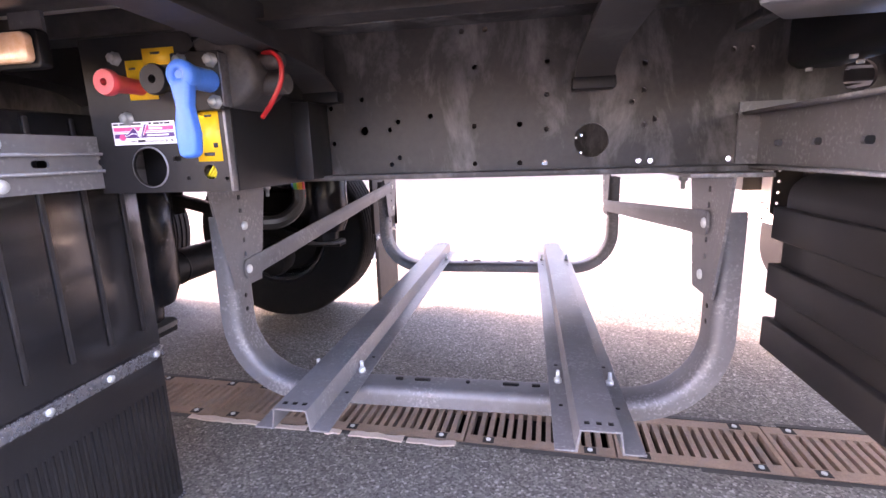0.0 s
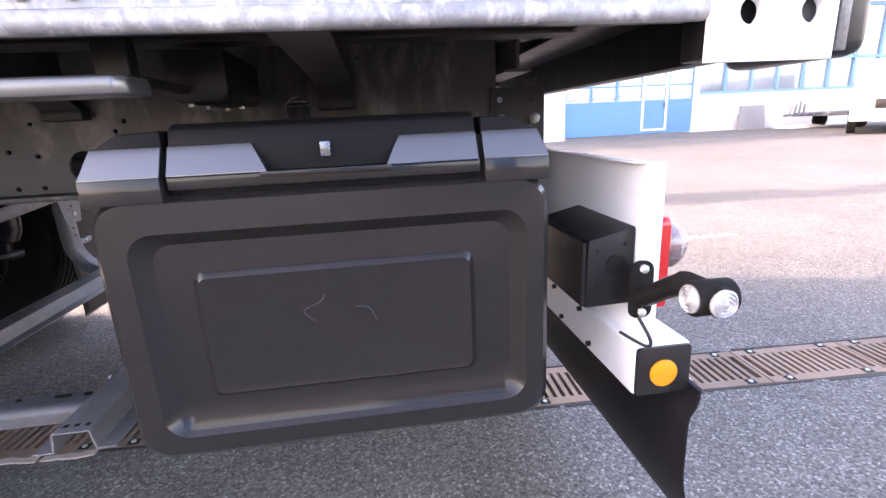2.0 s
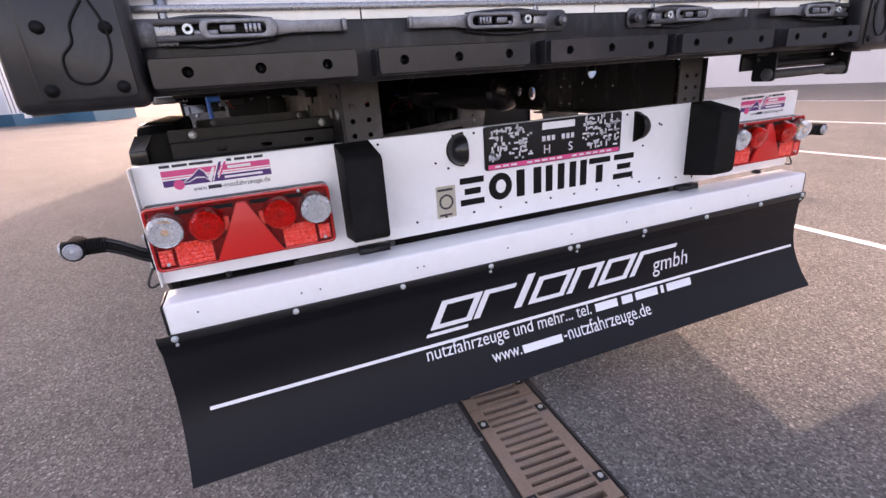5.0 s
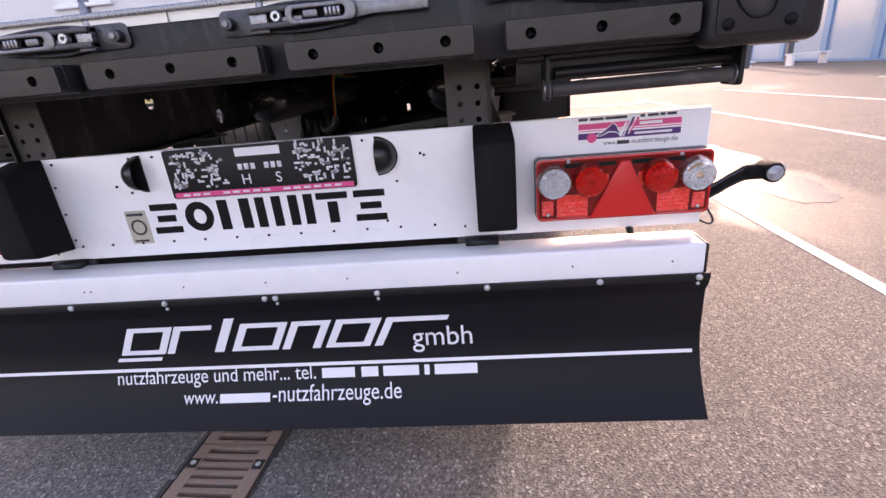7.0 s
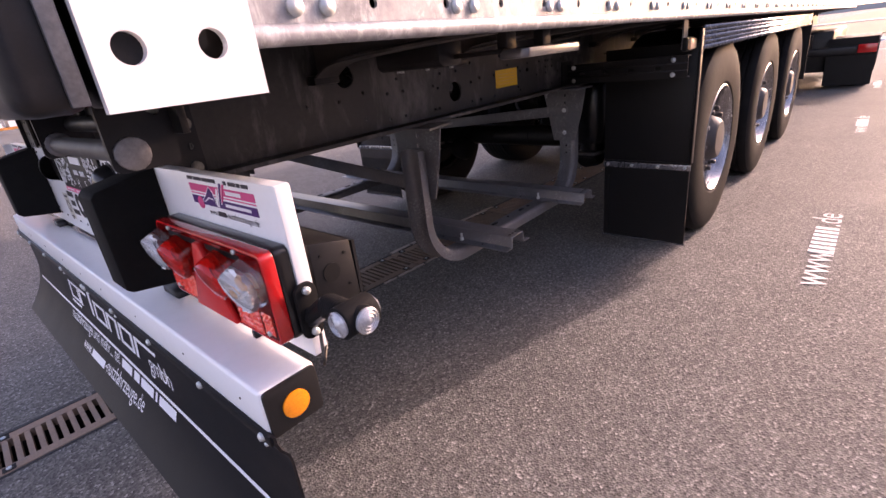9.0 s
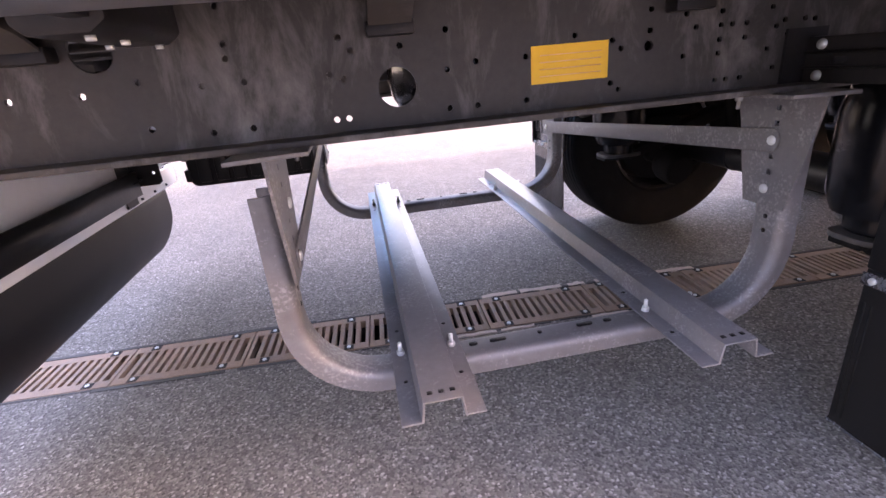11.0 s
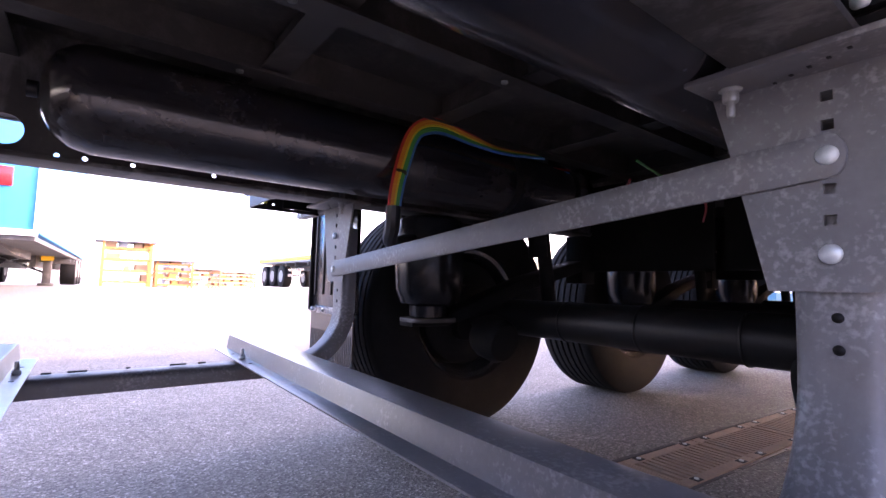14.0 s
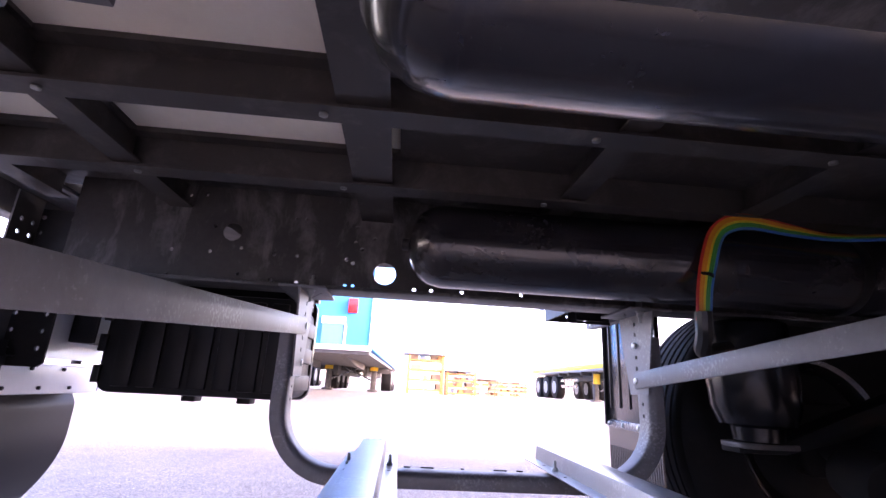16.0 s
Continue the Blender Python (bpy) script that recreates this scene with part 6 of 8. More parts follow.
# ---------------------------------------------------------------- tool box under the left side
def tool_box():
    t = thing("tool_box", "black moulded plastic tool box with panelled lid", "tool box")
    x0, x1, z0, z1, yf, yb = -0.81, -0.168, 0.568, 1.022, -1.2, -0.84
    bm = bmesh.new()
    prism(bm, rounded(x0 + 0.012, x1 - 0.012, z0 + 0.01, 0.92, 0.04), "y", yf + 0.028, yb)
    part("body", bm, PLASTIC_M, t, bevel=0.008)
    # ribs round the body
    for k, z in enumerate((0.635, 0.735, 0.835)):
        bm = boxes((x0 + 0.0, x0 + 0.024, yf + 0.06, yb + 0.012, z - 0.028, z + 0.028), (x1 - 0.024, x1 - 0.0, yf + 0.06, yb + 0.012, z - 0.028, z + 0.028))
        part("end_rib", bm, PLASTIC_M, t, bevel=0.003)
    for k in range(7):
        x = x0 + 0.07 + k * 0.08
        bm = boxes((x - 0.03, x + 0.03, yb - 0.002, yb + 0.014, z0 + 0.03, 0.9))
        part("back_rib", bm, PLASTIC_M, t, bevel=0.006)
    # door: a frame, a sunk field with rounded corners, a raised inner field
    zt = 0.963
    bm = bmesh.new()
    levels = [(rounded(x0 + 0.004, x1 - 0.004, z0 + 0.002, zt + 0.006, 0.042, 6), yf + 0.03), (rounded(x0 + 0.002, x1 - 0.002, z0, zt + 0.006, 0.045, 6), yf + 0.008), (rounded(x0 + 0.012, x1 - 0.012, z0 + 0.012, zt, 0.04, 6), yf - 0.004),
              (rounded(x0 + 0.046, x1 - 0.041, z0 + 0.04, 0.922, 0.035, 6), yf - 0.006), (rounded(x0 + 0.053, x1 - 0.048, z0 + 0.046, 0.915, 0.033, 6), yf + 0.003), (rounded(x0 + 0.068, x1 - 0.063, z0 + 0.07, 0.903, 0.028, 6), yf + 0.013),
              (rounded(x0 + 0.116, x1 - 0.118, 0.662, 0.86, 0.016, 6), yf + 0.0125), (rounded(x0 + 0.124, x1 - 0.126, 0.67, 0.852, 0.013, 6), yf + 0.004), (rounded(x0 + 0.128, x1 - 0.13, 0.674, 0.848, 0.012, 6), yf + 0.005)]
    rings = [[bm.verts.new((x, y, z)) for x, z in pts] for pts, y in levels]
    for u, w in zip(rings, rings[1:]):
        for k in range(len(u)):
            bm.faces.new((u[k], u[(k + 1) % len(u)], w[(k + 1) % len(u)], w[k]))
    bm.faces.new(rings[-1])
    bm.faces.new(rings[0][::-1])
    part("door", bm, PLASTIC, t, "semi-gloss black door with recessed panels", smooth=28)
    # sloped shoulders and the lid's grip
    def slope(xa, xb, name, xa2=None, xb2=None):
        bm = bmesh.new()
        xa2, xb2 = (xa if xa2 is None else xa2), (xb if xb2 is None else xb2)
        lo = [(xa2, yf - 0.002, 0.997), (xb2, yf - 0.002, 0.997)]
        hi = [(xa, yf + 0.02, 1.036), (xb, yf + 0.02, 1.036)]
        v = [bm.verts.new(c) for c in (*lo, hi[1], hi[0], (xa2, yf + 0.03, 0.985), (xb2, yf + 0.03, 0.985), (xb, yf + 0.06, 1.034), (xa, yf + 0.06, 1.034))]
        for f in ((0, 1, 2, 3), (3, 2, 6, 7), (4, 7, 6, 5), (0, 3, 7, 4), (1, 5, 6, 2), (0, 4, 5, 1)):
            bm.faces.new([v[i] for i in f])
        part(name, bm, GLOSSPL, t, bevel=0.0012, smooth=5)
    slope(x0 + 0.016, x0 + 0.105, "shoulder", x0 + 0.004, x0 + 0.105)
    slope(x1 - 0.1, x1 - 0.016, "shoulder", x1 - 0.1, x1 - 0.004)
    slope(x0 + 0.113, x0 + 0.222, "lid_wing", x0 + 0.113, x0 + 0.243)
    slope(x1 - 0.22, x1 - 0.108, "lid_wing", x1 - 0.24, x1 - 0.108)
    for a, b in ((x0 + 0.004, x0 + 0.105), (x1 - 0.1, x1 - 0.004)):
        bm = bmesh.new()
        prism(bm, [(yf - 0.004, 0.963), (yf - 0.002, 0.997), (yf + 0.04, 0.997), (yf + 0.04, 0.963)], "x", a, b)
        part("shoulder_front", bm, PLASTIC, t, bevel=0.002)
    bm = boxes((x0 + 0.11, x1 - 0.105, yf + 0.005, yf + 0.04, 0.978, 0.997))
    part("lid_front", bm, PLASTIC, t, bevel=0.002)
    bm = boxes((x0 + 0.105, x1 - 0.1, yf + 0.03, yf + 0.05, 0.96, 1.03))
    part("lid_recess", bm, BLACKP, t)
    bm = bmesh.new()
    prism(bm, rounded(x0 + 0.232, x1 - 0.232, 0.99, 0.997, 0.003), "y", yf - 0.003, yf + 0.03)
    part("grip_edge", bm, PLASTIC, t, bevel=0.001)
    bm = bmesh.new()
    prism(bm, [(-1.18, 0.92), (-1.178, 1.034), (-1.17, 1.058), (-1.155, 1.064), (-1.09, 1.058), (-1.08, 0.92)], "x", x0 + 0.113, x1 - 0.108)
    part("lid", bm, LIDP, t, bevel=0.004)
    for a, b, turn in ((x0 + 0.02, x0 + 0.105, 1), (x1 - 0.02, x1 - 0.1, -1)):
        bm = bmesh.new()
        prism(bm, [(a, 0.92), (a, 1.036), (a + turn * 0.03, 1.053), (b, 1.056), (b, 0.92)][::turn], "y", -1.176, -1.09)
        part("shoulder_top", bm, LIDP, t, bevel=0.003)
    bm = boxes((-0.497, -0.483, yf + 0.014, yf + 0.03, 1.012, 1.032))
    part("lock", bm, ALU, t, "small bright lock", bevel=0.001)
    bm = boxes((-0.504, -0.476, yf + 0.026, yf + 0.034, 1.004, 1.036))
    part("lock_seat", bm, INK_AND_HOLE, t)
    # dark lines put in for the shaded relief of a raised emblem
    bm = bmesh.new()
    tube(bm, smooth_path([(-0.53, yf + 0.0047, 0.772), (-0.545, yf + 0.0047, 0.79), (-0.52, yf + 0.0047, 0.802), (-0.512, yf + 0.0047, 0.815)], 5), 0.0009, 5)
    tube(bm, smooth_path([(-0.47, yf + 0.0047, 0.79), (-0.45, yf + 0.0047, 0.786), (-0.44, yf + 0.0047, 0.765)], 5), 0.0009, 5)
    part("scuff", bm, GREYINK, t)
    bm = boxes((-0.62, -0.57, -1.12, -1.05, 0.55, 0.578), (-0.42, -0.37, -1.12, -1.05, 0.55, 0.578))
    part("drain_foot", bm, PLASTIC_M, t, bevel=0.004)
    return t


tool_box()


def carrier_arm(x, s, y1, z0=0.93, z1=1.05, long=0.5, m=ZINC):
    """A pressed steel channel that reaches out from the beam and carries boxes and guards."""
    t = thing("support_arm", f"pressed {'black' if m is BLACKP else 'grey'} steel support arm with slotted holes", "bracket", "support arms")
    bm = bmesh.new()
    ys = sorted((s * 0.655, s * y1))
    holes = []
    k = 0
    y = 0.72
    while y < y1 - 0.05:
        holes.append(rounded(min(s * y, s * (y + 0.03)), max(s * y, s * (y + 0.03)), z0 + 0.04, z0 + 0.052, 0.0055, 3))
        y += 0.12
    pierced(bm, [(ys[0], z0), (ys[1], z0), (ys[1], z1), (ys[0], z1)], holes, "x", x, x + 0.005)
    flanges = boxes((x - 0.035, x, *ys, z1 - 0.005, z1), (x - 0.035, x, *ys, z0, z0 + 0.005), (x + 0.005, x + 0.012, *ys, z0 + 0.028, z0 + 0.034), (x + 0.005, x + 0.012, *ys, z1 - 0.034, z1 - 0.028))
    part("channel_flange", flanges, m, t)
    part("channel", bm, m, t, smooth=0)
    bm = bmesh.new()
    for y in (0.69, y1 - 0.06):
        for z in (z0 + 0.015, z1 - 0.015):
            lathe(bm, [(0.011, 0.0), (0.01, 0.005), (0.0, 0.007)], (x + 0.005, s * y, z), (1, 0, 0), 12)
    part("bolt", bm, BOLT, t)
    bm = boxes((x - 0.04, x + 0.06, *sorted((s * 0.65, s * 0.656)), z0 - 0.005, z1 + 0.02))
    part("flange", bm, m, t)


carrier_arm(-0.77, -1, 1.075, 0.926, 1.035, m=ZINC)
carrier_arm(-0.168, -1, 1.1, 0.935, 1.04, m=BLACKP)
carrier_arm(-2.0, -1, 1.22, 0.93, 1.022)
carrier_arm(-2.0, 1, 1.22, 0.93, 1.022, m=BLACKP)

# ---------------------------------------------------------------- pull-out side steps (bright flat bars)
for s in (-1, 1):
    t = thing("folding_step", "polished aluminium folding step bar under the deck", "step", "folding steps")
    bm = bmesh.new()
    prism(bm, [(-1.012, s * 1.19), (-1.004, s * 1.199), (-0.738, s * 1.199), (-0.725, s * 1.185), (-0.725, s * 1.12), (-0.958, s * 1.12)], "z", 1.103, 1.127)
    part("bar", bm, SATIN, t, bevel=0.004)
    bm = boxes((-0.75, -0.725, *sorted((s * 0.95, s * 1.13)), 1.118, 1.13), (-0.96, -0.935, *sorted((s * 1.0, s * 1.13)), 1.118, 1.13), (-0.79, -0.745, *sorted((s * 1.1, s * 1.13)), 1.11, 1.19), (-0.97, -0.925, *sorted((s * 1.1, s * 1.13)), 1.11, 1.19))
    part("slide_arm", bm, BLACKP, t, bevel=0.002)
    bm = bmesh.new()
    prism(bm, [(-0.765, 1.115), (-0.745, 1.102), (-0.68, 1.102), (-0.665, 1.115), (-0.665, 1.19), (-0.765, 1.19)], "y", s * 0.72, s * 0.97)
    part("slide_housing", bm, BLACKP, t, bevel=0.006)
    bm = bmesh.new()
    bolts(bm, [(-0.735, s * 0.74, 1.102), (-0.69, s * 0.8, 1.102), (-0.735, s * 0.86, 1.102), (-0.735, s * 0.95, 1.102)], (0, 0, -1), 0.006, 0.006, 8)
    part("screw", bm, BOLT, t)

# ---------------------------------------------------------------- wheels, axles, suspension
WHEEL_X = (-2.72, -4.11, -5.5)
WR = 0.53


def wheel(place):
    """A single wide trailer wheel; its outer side is +y."""
    hw = 0.19
    prof = [(0.288, -hw + 0.03), (0.31, -hw + 0.008), (0.38, -hw), (0.45, -hw + 0.004), (0.5, -hw + 0.014), (0.52, -hw + 0.026), (WR, -hw + 0.05)]
    grooves = (-0.11, -0.066, -0.022, 0.022, 0.066, 0.11)
    for g in grooves:
        prof += [(WR, g - 0.007), (WR - 0.013, g - 0.005), (WR - 0.013, g + 0.005), (WR, g + 0.007)]
    prof += [(WR, hw - 0.05), (0.52, hw - 0.026), (0.5, hw - 0.014), (0.45, hw - 0.004), (0.38, hw), (0.31, hw - 0.008), (0.288, hw - 0.03)]
    bm = bmesh.new()
    lathe(bm, prof, (0, 0, 0), (0, 1, 0), 72)
    t = part("wheel", bm, RUBBER, trailer, "wide black truck tyre on a polished rim", smooth=30, at=place)
    bm = bmesh.new()
    lathe(bm, [(0.288, -hw + 0.03), (0.296, -hw + 0.02), (0.28, -hw + 0.03), (0.265, -0.05), (0.255, 0.05), (0.262, hw - 0.06), (0.282, hw - 0.03), (0.296, hw - 0.022), (0.297, hw - 0.012), (0.29, hw - 0.008), (0.28, hw - 0.02), (0.272, hw - 0.04), (0.262, hw - 0.065), (0.258, 0.08), (0.25, 0.07), (0.25, -0.06)], (0, 0, 0), (0, 1, 0), 48)
    part("rim", bm, RIM, t, "bright polished rim", smooth=40)
    bm = bmesh.new()
    lathe(bm, [(0.258, 0.072), (0.245, 0.088), (0.225, 0.1), (0.2, 0.11), (0.15, 0.112), (0.14, 0.112), (0.13, 0.1), (0.13, 0.07), (0.25, 0.06)], (0, 0, 0), (0, 1, 0), 48)
    part("wheel_disc", bm, STEEL, t, smooth=40)
    bm = bmesh.new()
    lathe(bm, [(0.135, 0.1), (0.125, 0.14), (0.11, 0.175), (0.095, 0.186), (0, 0.188)], (0, 0, 0), (0, 1, 0), 24)
    part("hub", bm, FRAMEP, t)
    for k in range(10):
        a = 2 * math.pi * k / 10
        p = Vector((0.168 * math.cos(a), 0.108, 0.168 * math.sin(a)))
        bm = bmesh.new()
        cyl(bm, p, p + Vector((0, 0.03, 0)), 0.018, 6)
        cyl(bm, p + Vector((0, 0.03, 0)), p + Vector((0, 0.052, 0)), 0.012, 8)
        part("wheel_nut", bm, FRAMEP, t)
    # near-black discs for the shade in the hand holes
    for k in range(10):
        a = 2 * math.pi * (k + 0.5) / 10
        d = Vector((math.cos(a), 0, math.sin(a)))
        p = d * 0.222 + Vector((0, 0.101, 0))
        nn = Vector((0.5 * d.x, 1, 0.5 * d.z)).normalized()
        bm = bmesh.new()
        cyl(bm, p - nn * 0.012, p + nn * 0.003, 0.027, 14)
        part("hand_hole", bm, PIT_SHADE, t)
    bm = bmesh.new()
    lathe(bm, [(0.25, -0.06), (0.24, -0.13), (0.21, -0.15), (0.09, -0.15), (0, -0.15)], (0, 0, 0), (0, 1, 0), 32)
    part("brake_drum", bm, CHASSISB, t)


for x in WHEEL_X:
    for s in (-1, 1):
        m = Matrix.Translation((x, s * 1.04, WR)) @ (Matrix.Rotation(math.pi, 4, "Z") if s < 0 else Matrix.Identity(4))
        wheel(m @ Matrix.Rotation(radians(37 * x * s), 4, "Y"))


def axle(x):
    t = thing("axle", "black round trailer axle with air springs", "axle", "axles")
    bm = bmesh.new()
    cyl(bm, (x, -0.86, WR), (x, 0.86, WR), 0.073, 24)
    part("axle_tube", bm, BLACKP, t)
    bm = bmesh.new()
    for y in (-0.3, 0.0, 0.3):
        lathe(bm, [(0.0735, -0.004), (0.077, -0.003), (0.077, 0.003), (0.0735, 0.004)], (x, y, WR), (0, 1, 0), 24)
    part("weld_ring", bm, BLACKP, t)
    for s in (-1, 1):
        bm = bmesh.new()
        prism(bm, [(x + 0.5, 0.5), (x + 0.34, 0.5), (x + 0.1, 0.56), (x - 0.1, 0.64), (x - 0.5, 0.74), (x - 0.52, 0.8), (x - 0.1, 0.7), (x + 0.1, 0.63), (x + 0.34, 0.54), (x + 0.5, 0.52)], "y", s * 0.65 - 0.045, s * 0.65 + 0.045)
        part("trailing_arm", bm, CHASSISB, t, bevel=0.006)
        bm = boxes((x - 0.58, x - 0.48, s * 0.65 - 0.05, s * 0.65 + 0.05, 0.68, 0.915))
        part("hanger_bracket", bm, CHASSISB, t, bevel=0.004)
        # plates added over the axle to block light seen through from behind
        part("hanger_brace", boxes((x - 0.56, x - 0.545, *sorted((s * 0.6, s * 0.02)), 0.74, 1.16)), CHASSISB, t)
        bm = bmesh.new()
        xb = x + 0.4
        lathe(bm, [(0.06, -0.05), (0.075, -0.04), (0.078, 0.0), (0.11, 0.01), (0.128, 0.06), (0.133, 0.15), (0.132, 0.27), (0.118, 0.325), (0.1, 0.335), (0, 0.336)], (xb, s * 0.65, 0.575), (0, 0, 1), 32)
        part("air_spring", bm, SPRINGR, t, "dull black rubber air spring")
        bm = bmesh.new()
        prism(bm, rounded(xb - 0.1, xb + 0.1, s * 0.65 - 0.07, s * 0.65 + 0.07, 0.04), "z", 0.515, 0.53)
        part("spring_plate", bm, FRAMEP, t, bevel=0.002)
        bm = bmesh.new()
        cyl(bm, (x - 0.12, s * 0.5, 0.6), (x - 0.05, s * 0.5, 1.0), 0.03, 14)
        cyl(bm, (x - 0.05, s * 0.5, 0.78), (x - 0.02, s * 0.5, 1.05), 0.04, 14)
        part("shock_absorber", bm, CHASSISB, t)
        bm = bmesh.new()
        lathe(bm, [(0, 0), (0.07, 0.005), (0.085, 0.03), (0.085, 0.1), (0.075, 0.13), (0, 0.135)], (x + 0.17, s * 0.46, 0.44), (0, s, 0.2), 24)
        part("brake_chamber", bm, CHASSISB, t)
        bm = bmesh.new()
        prism(bm, rounded(x - 0.13, x + 0.13, 0.41, 0.66, 0.05), "y", *sorted((s * 0.8, s * 0.86)))
        part("brake_flange", bm, CHASSISB, t, bevel=0.01)
    return t


for x in WHEEL_X:
    axle(x)


def mudguard(s):
    """The guard behind the rear wheel: a ribbed black plate, aluminium strip, and rubber flap below."""
    t = thing("mudguard", "black plastic mudguard with rubber flap and aluminium strip", "mudguard", "mudguards")
    xg = -2.09
    zf, zc = (0.15, 0.536) if s < 0 else (0.112, 0.508)
    y0, y1 = sorted((s * 0.815, s * 1.245))
    bm = boxes((xg - 0.02, xg, y0, y1, 0.53, 1.07))
    part("plate", bm, GUARDP if s < 0 else PLASTIC_M, t, bevel=0.004)
    for k in range(5 if s < 0 else 0):
        yy = y0 + (y1 - y0) * (0.1 + 0.2 * k)
        bm = boxes((xg, xg + 0.005, yy - 0.005, yy + 0.005, 0.6, 1.06))
        part("rib", bm, BLOCKP, t, bevel=0.0024)
    bm = boxes((xg, xg + 0.006, y0, y1, zc - 0.014, zc + 0.014))
    part("clamp_strip", bm, ALU, t, "bright aluminium strip", bevel=0.001)
    bm = bmesh.new()
    bolts(bm, [(xg + 0.006, y0 + (y1 - y0) * f, zc) for f in (0.06, 0.35, 0.65, 0.94)], (1, 0, 0), 0.008, 0.005, 10)
    part("screw", bm, BOLT, t)
    bm = bmesh.new()
    box(bm, xg - 0.008, xg, y0 + 0.005, y1 - 0.005, zf, 0.53)
    part("rubber_flap", bm, GUARDP if s < 0 else PLASTIC_M, t, "finely ribbed dark rubber flap")
    bm = bmesh.new()
    for k in range(26 if s < 0 else 2):
        yy = y0 + (y1 - y0) * (0.04 + 0.92 * k / 25)
        box(bm, xg, xg + 0.0009, yy - 0.003, yy + 0.003, zf + 0.02, 0.45)
    part("flap_rib", bm, RUBBER, t)
    bm = boxes((xg - 0.008, xg + 0.003, y0, y1, zf - 0.007, zf))
    part("flap_weight", bm, ALU, t)
    # arched skin over the wheel and bright side trim
    bm = bmesh.new()
    pts = [(xg - 0.01, s * 1.02, 1.06)] + [(WHEEL_X[0] + 0.6 * math.cos(radians(a)), s * 1.02, WR + 0.6 * math.sin(radians(a))) for a in range(60, 121, 10)]
    band(bm, pts, (0, 1, 0), 0.22, 0.006)
    part("arch", bm, PLASTIC_M, t)
    bm = bmesh.new()
    for z in (1.035, 1.055, 1.075, 1.095, 1.115):
        box(bm, WHEEL_X[2] - 0.55, xg - 0.02, *sorted((s * 1.24, s * (1.25 if int(z * 100) % 4 == 3 else 1.246))), z, z + 0.018)
    part("side_trim", bm, ALU, t, "ribbed bright side trim")
    bm = boxes((WHEEL_X[2] - 0.7, WHEEL_X[2] - 0.68, y0, y1, 0.5, 1.07))
    part("front_plate", bm, PLASTIC_M, t)
    bm = boxes((xg - 0.02, xg + 0.014, *sorted((s * 1.236, s * 1.248)), 0.53, 1.12))
    part("edge_lip", bm, PLASTIC_M, t, bevel=0.003)
    return t


mudguard(-1)
mudguard(1)

# ---------------------------------------------------------------- air tanks
def air_tank(x0, x1, y, z, r, label):
    t = thing("air_tank", label, "air tank", "air tanks")
    bm = bmesh.new()
    L = x1 - x0
    prof = [(0, 0), (r * 0.45, 0.008), (r * 0.75, 0.028), (r * 0.93, 0.06), (r, 0.1), (r, 0.11), (r * 1.012, 0.112), (r * 1.012, 0.118), (r, 0.12), (r, L - 0.1), (r * 0.93, L - 0.06), (r * 0.75, L - 0.028), (r * 0.45, L - 0.008), (0, L)]
    lathe(bm, prof, (x0, y, z), (1, 0, 0), 48)
    part("vessel", bm, TANK, t, smooth=40)
    for f in (0.1, 0.28):
        xx = x0 + f * L
        bm = bmesh.new()
        lathe(bm, [(r + 0.002, -0.015), (r + 0.005, -0.015), (r + 0.005, 0.015), (r + 0.002, 0.015)], (xx, y, z), (1, 0, 0), 40)
        box(bm, xx - 0.015, xx + 0.015, y - 0.02, y + 0.02, z + r, 1.2)
        part("clamp_band", bm, BLACKP, t)
    bm = bmesh.new()
    cyl(bm, (x1, y, z), (x1 + 0.018, y, z), 0.018, 12)
    part("end_fitting", bm, BLACKP, t)


air_tank(-3.0, -1.165, -0.46, 1.041, 0.12, "glossy black painted steel air tank under the deck")
air_tank(-3.05, -1.095, 0.5, 1.03, 0.12, "dusty black painted steel air tank under the deck")

# coloured air hoses that hang in an arch
loom = thing("hose_loom", "bundle of coloured plastic air hoses tied together", "hoses")
cols = ["red", "orange", "orange", "yellow", "green", "green", "blue"]
for k, c in enumerate(cols):
    o = (k - 3) * 0.0078
    bm = bmesh.new()
    pts = smooth_path([(-1.955 - o * 0.75, -0.32, 0.85), (-1.963 - o * 0.8, -0.315, 0.935), (-1.987 - o * 0.8, -0.315, 1.027 - o * 0.4), (-2.012 - o * 0.5, -0.314, 1.09 - o * 0.8),
                       (-2.05, -0.313, 1.125 - o), (-2.116, -0.312, 1.138 - o * 0.8), (-2.24, -0.31, 1.122 - o * 0.6), (-2.36, -0.305 + o * 0.5, 1.11 - o * 0.5), (-2.52, -0.28 + o, 1.115 - o * 0.5)], 6)
    tube(bm, pts, 0.0046, 7)
    part("hose", bm, WIRES[c], loom, c + " hose")
bm = bmesh.new()
lathe(bm, [(0.012, -0.004), (0.019, -0.003), (0.019, 0.003), (0.012, 0.004)], (-1.972, -0.315, 0.975), (-0.2, 0.0, 0.9), 12)
part("tie", bm, WIRES["black"], loom)
bm = bmesh.new()
tube(bm, smooth_path([(-1.955, -0.32, 0.875), (-1.96, -0.33, 0.82), (-2.0, -0.4, 0.78), (-2.12, -0.47, 0.8)], 6), 0.022, 10)
part("corrugated_sleeve", bm, WIRES["black"], loom)
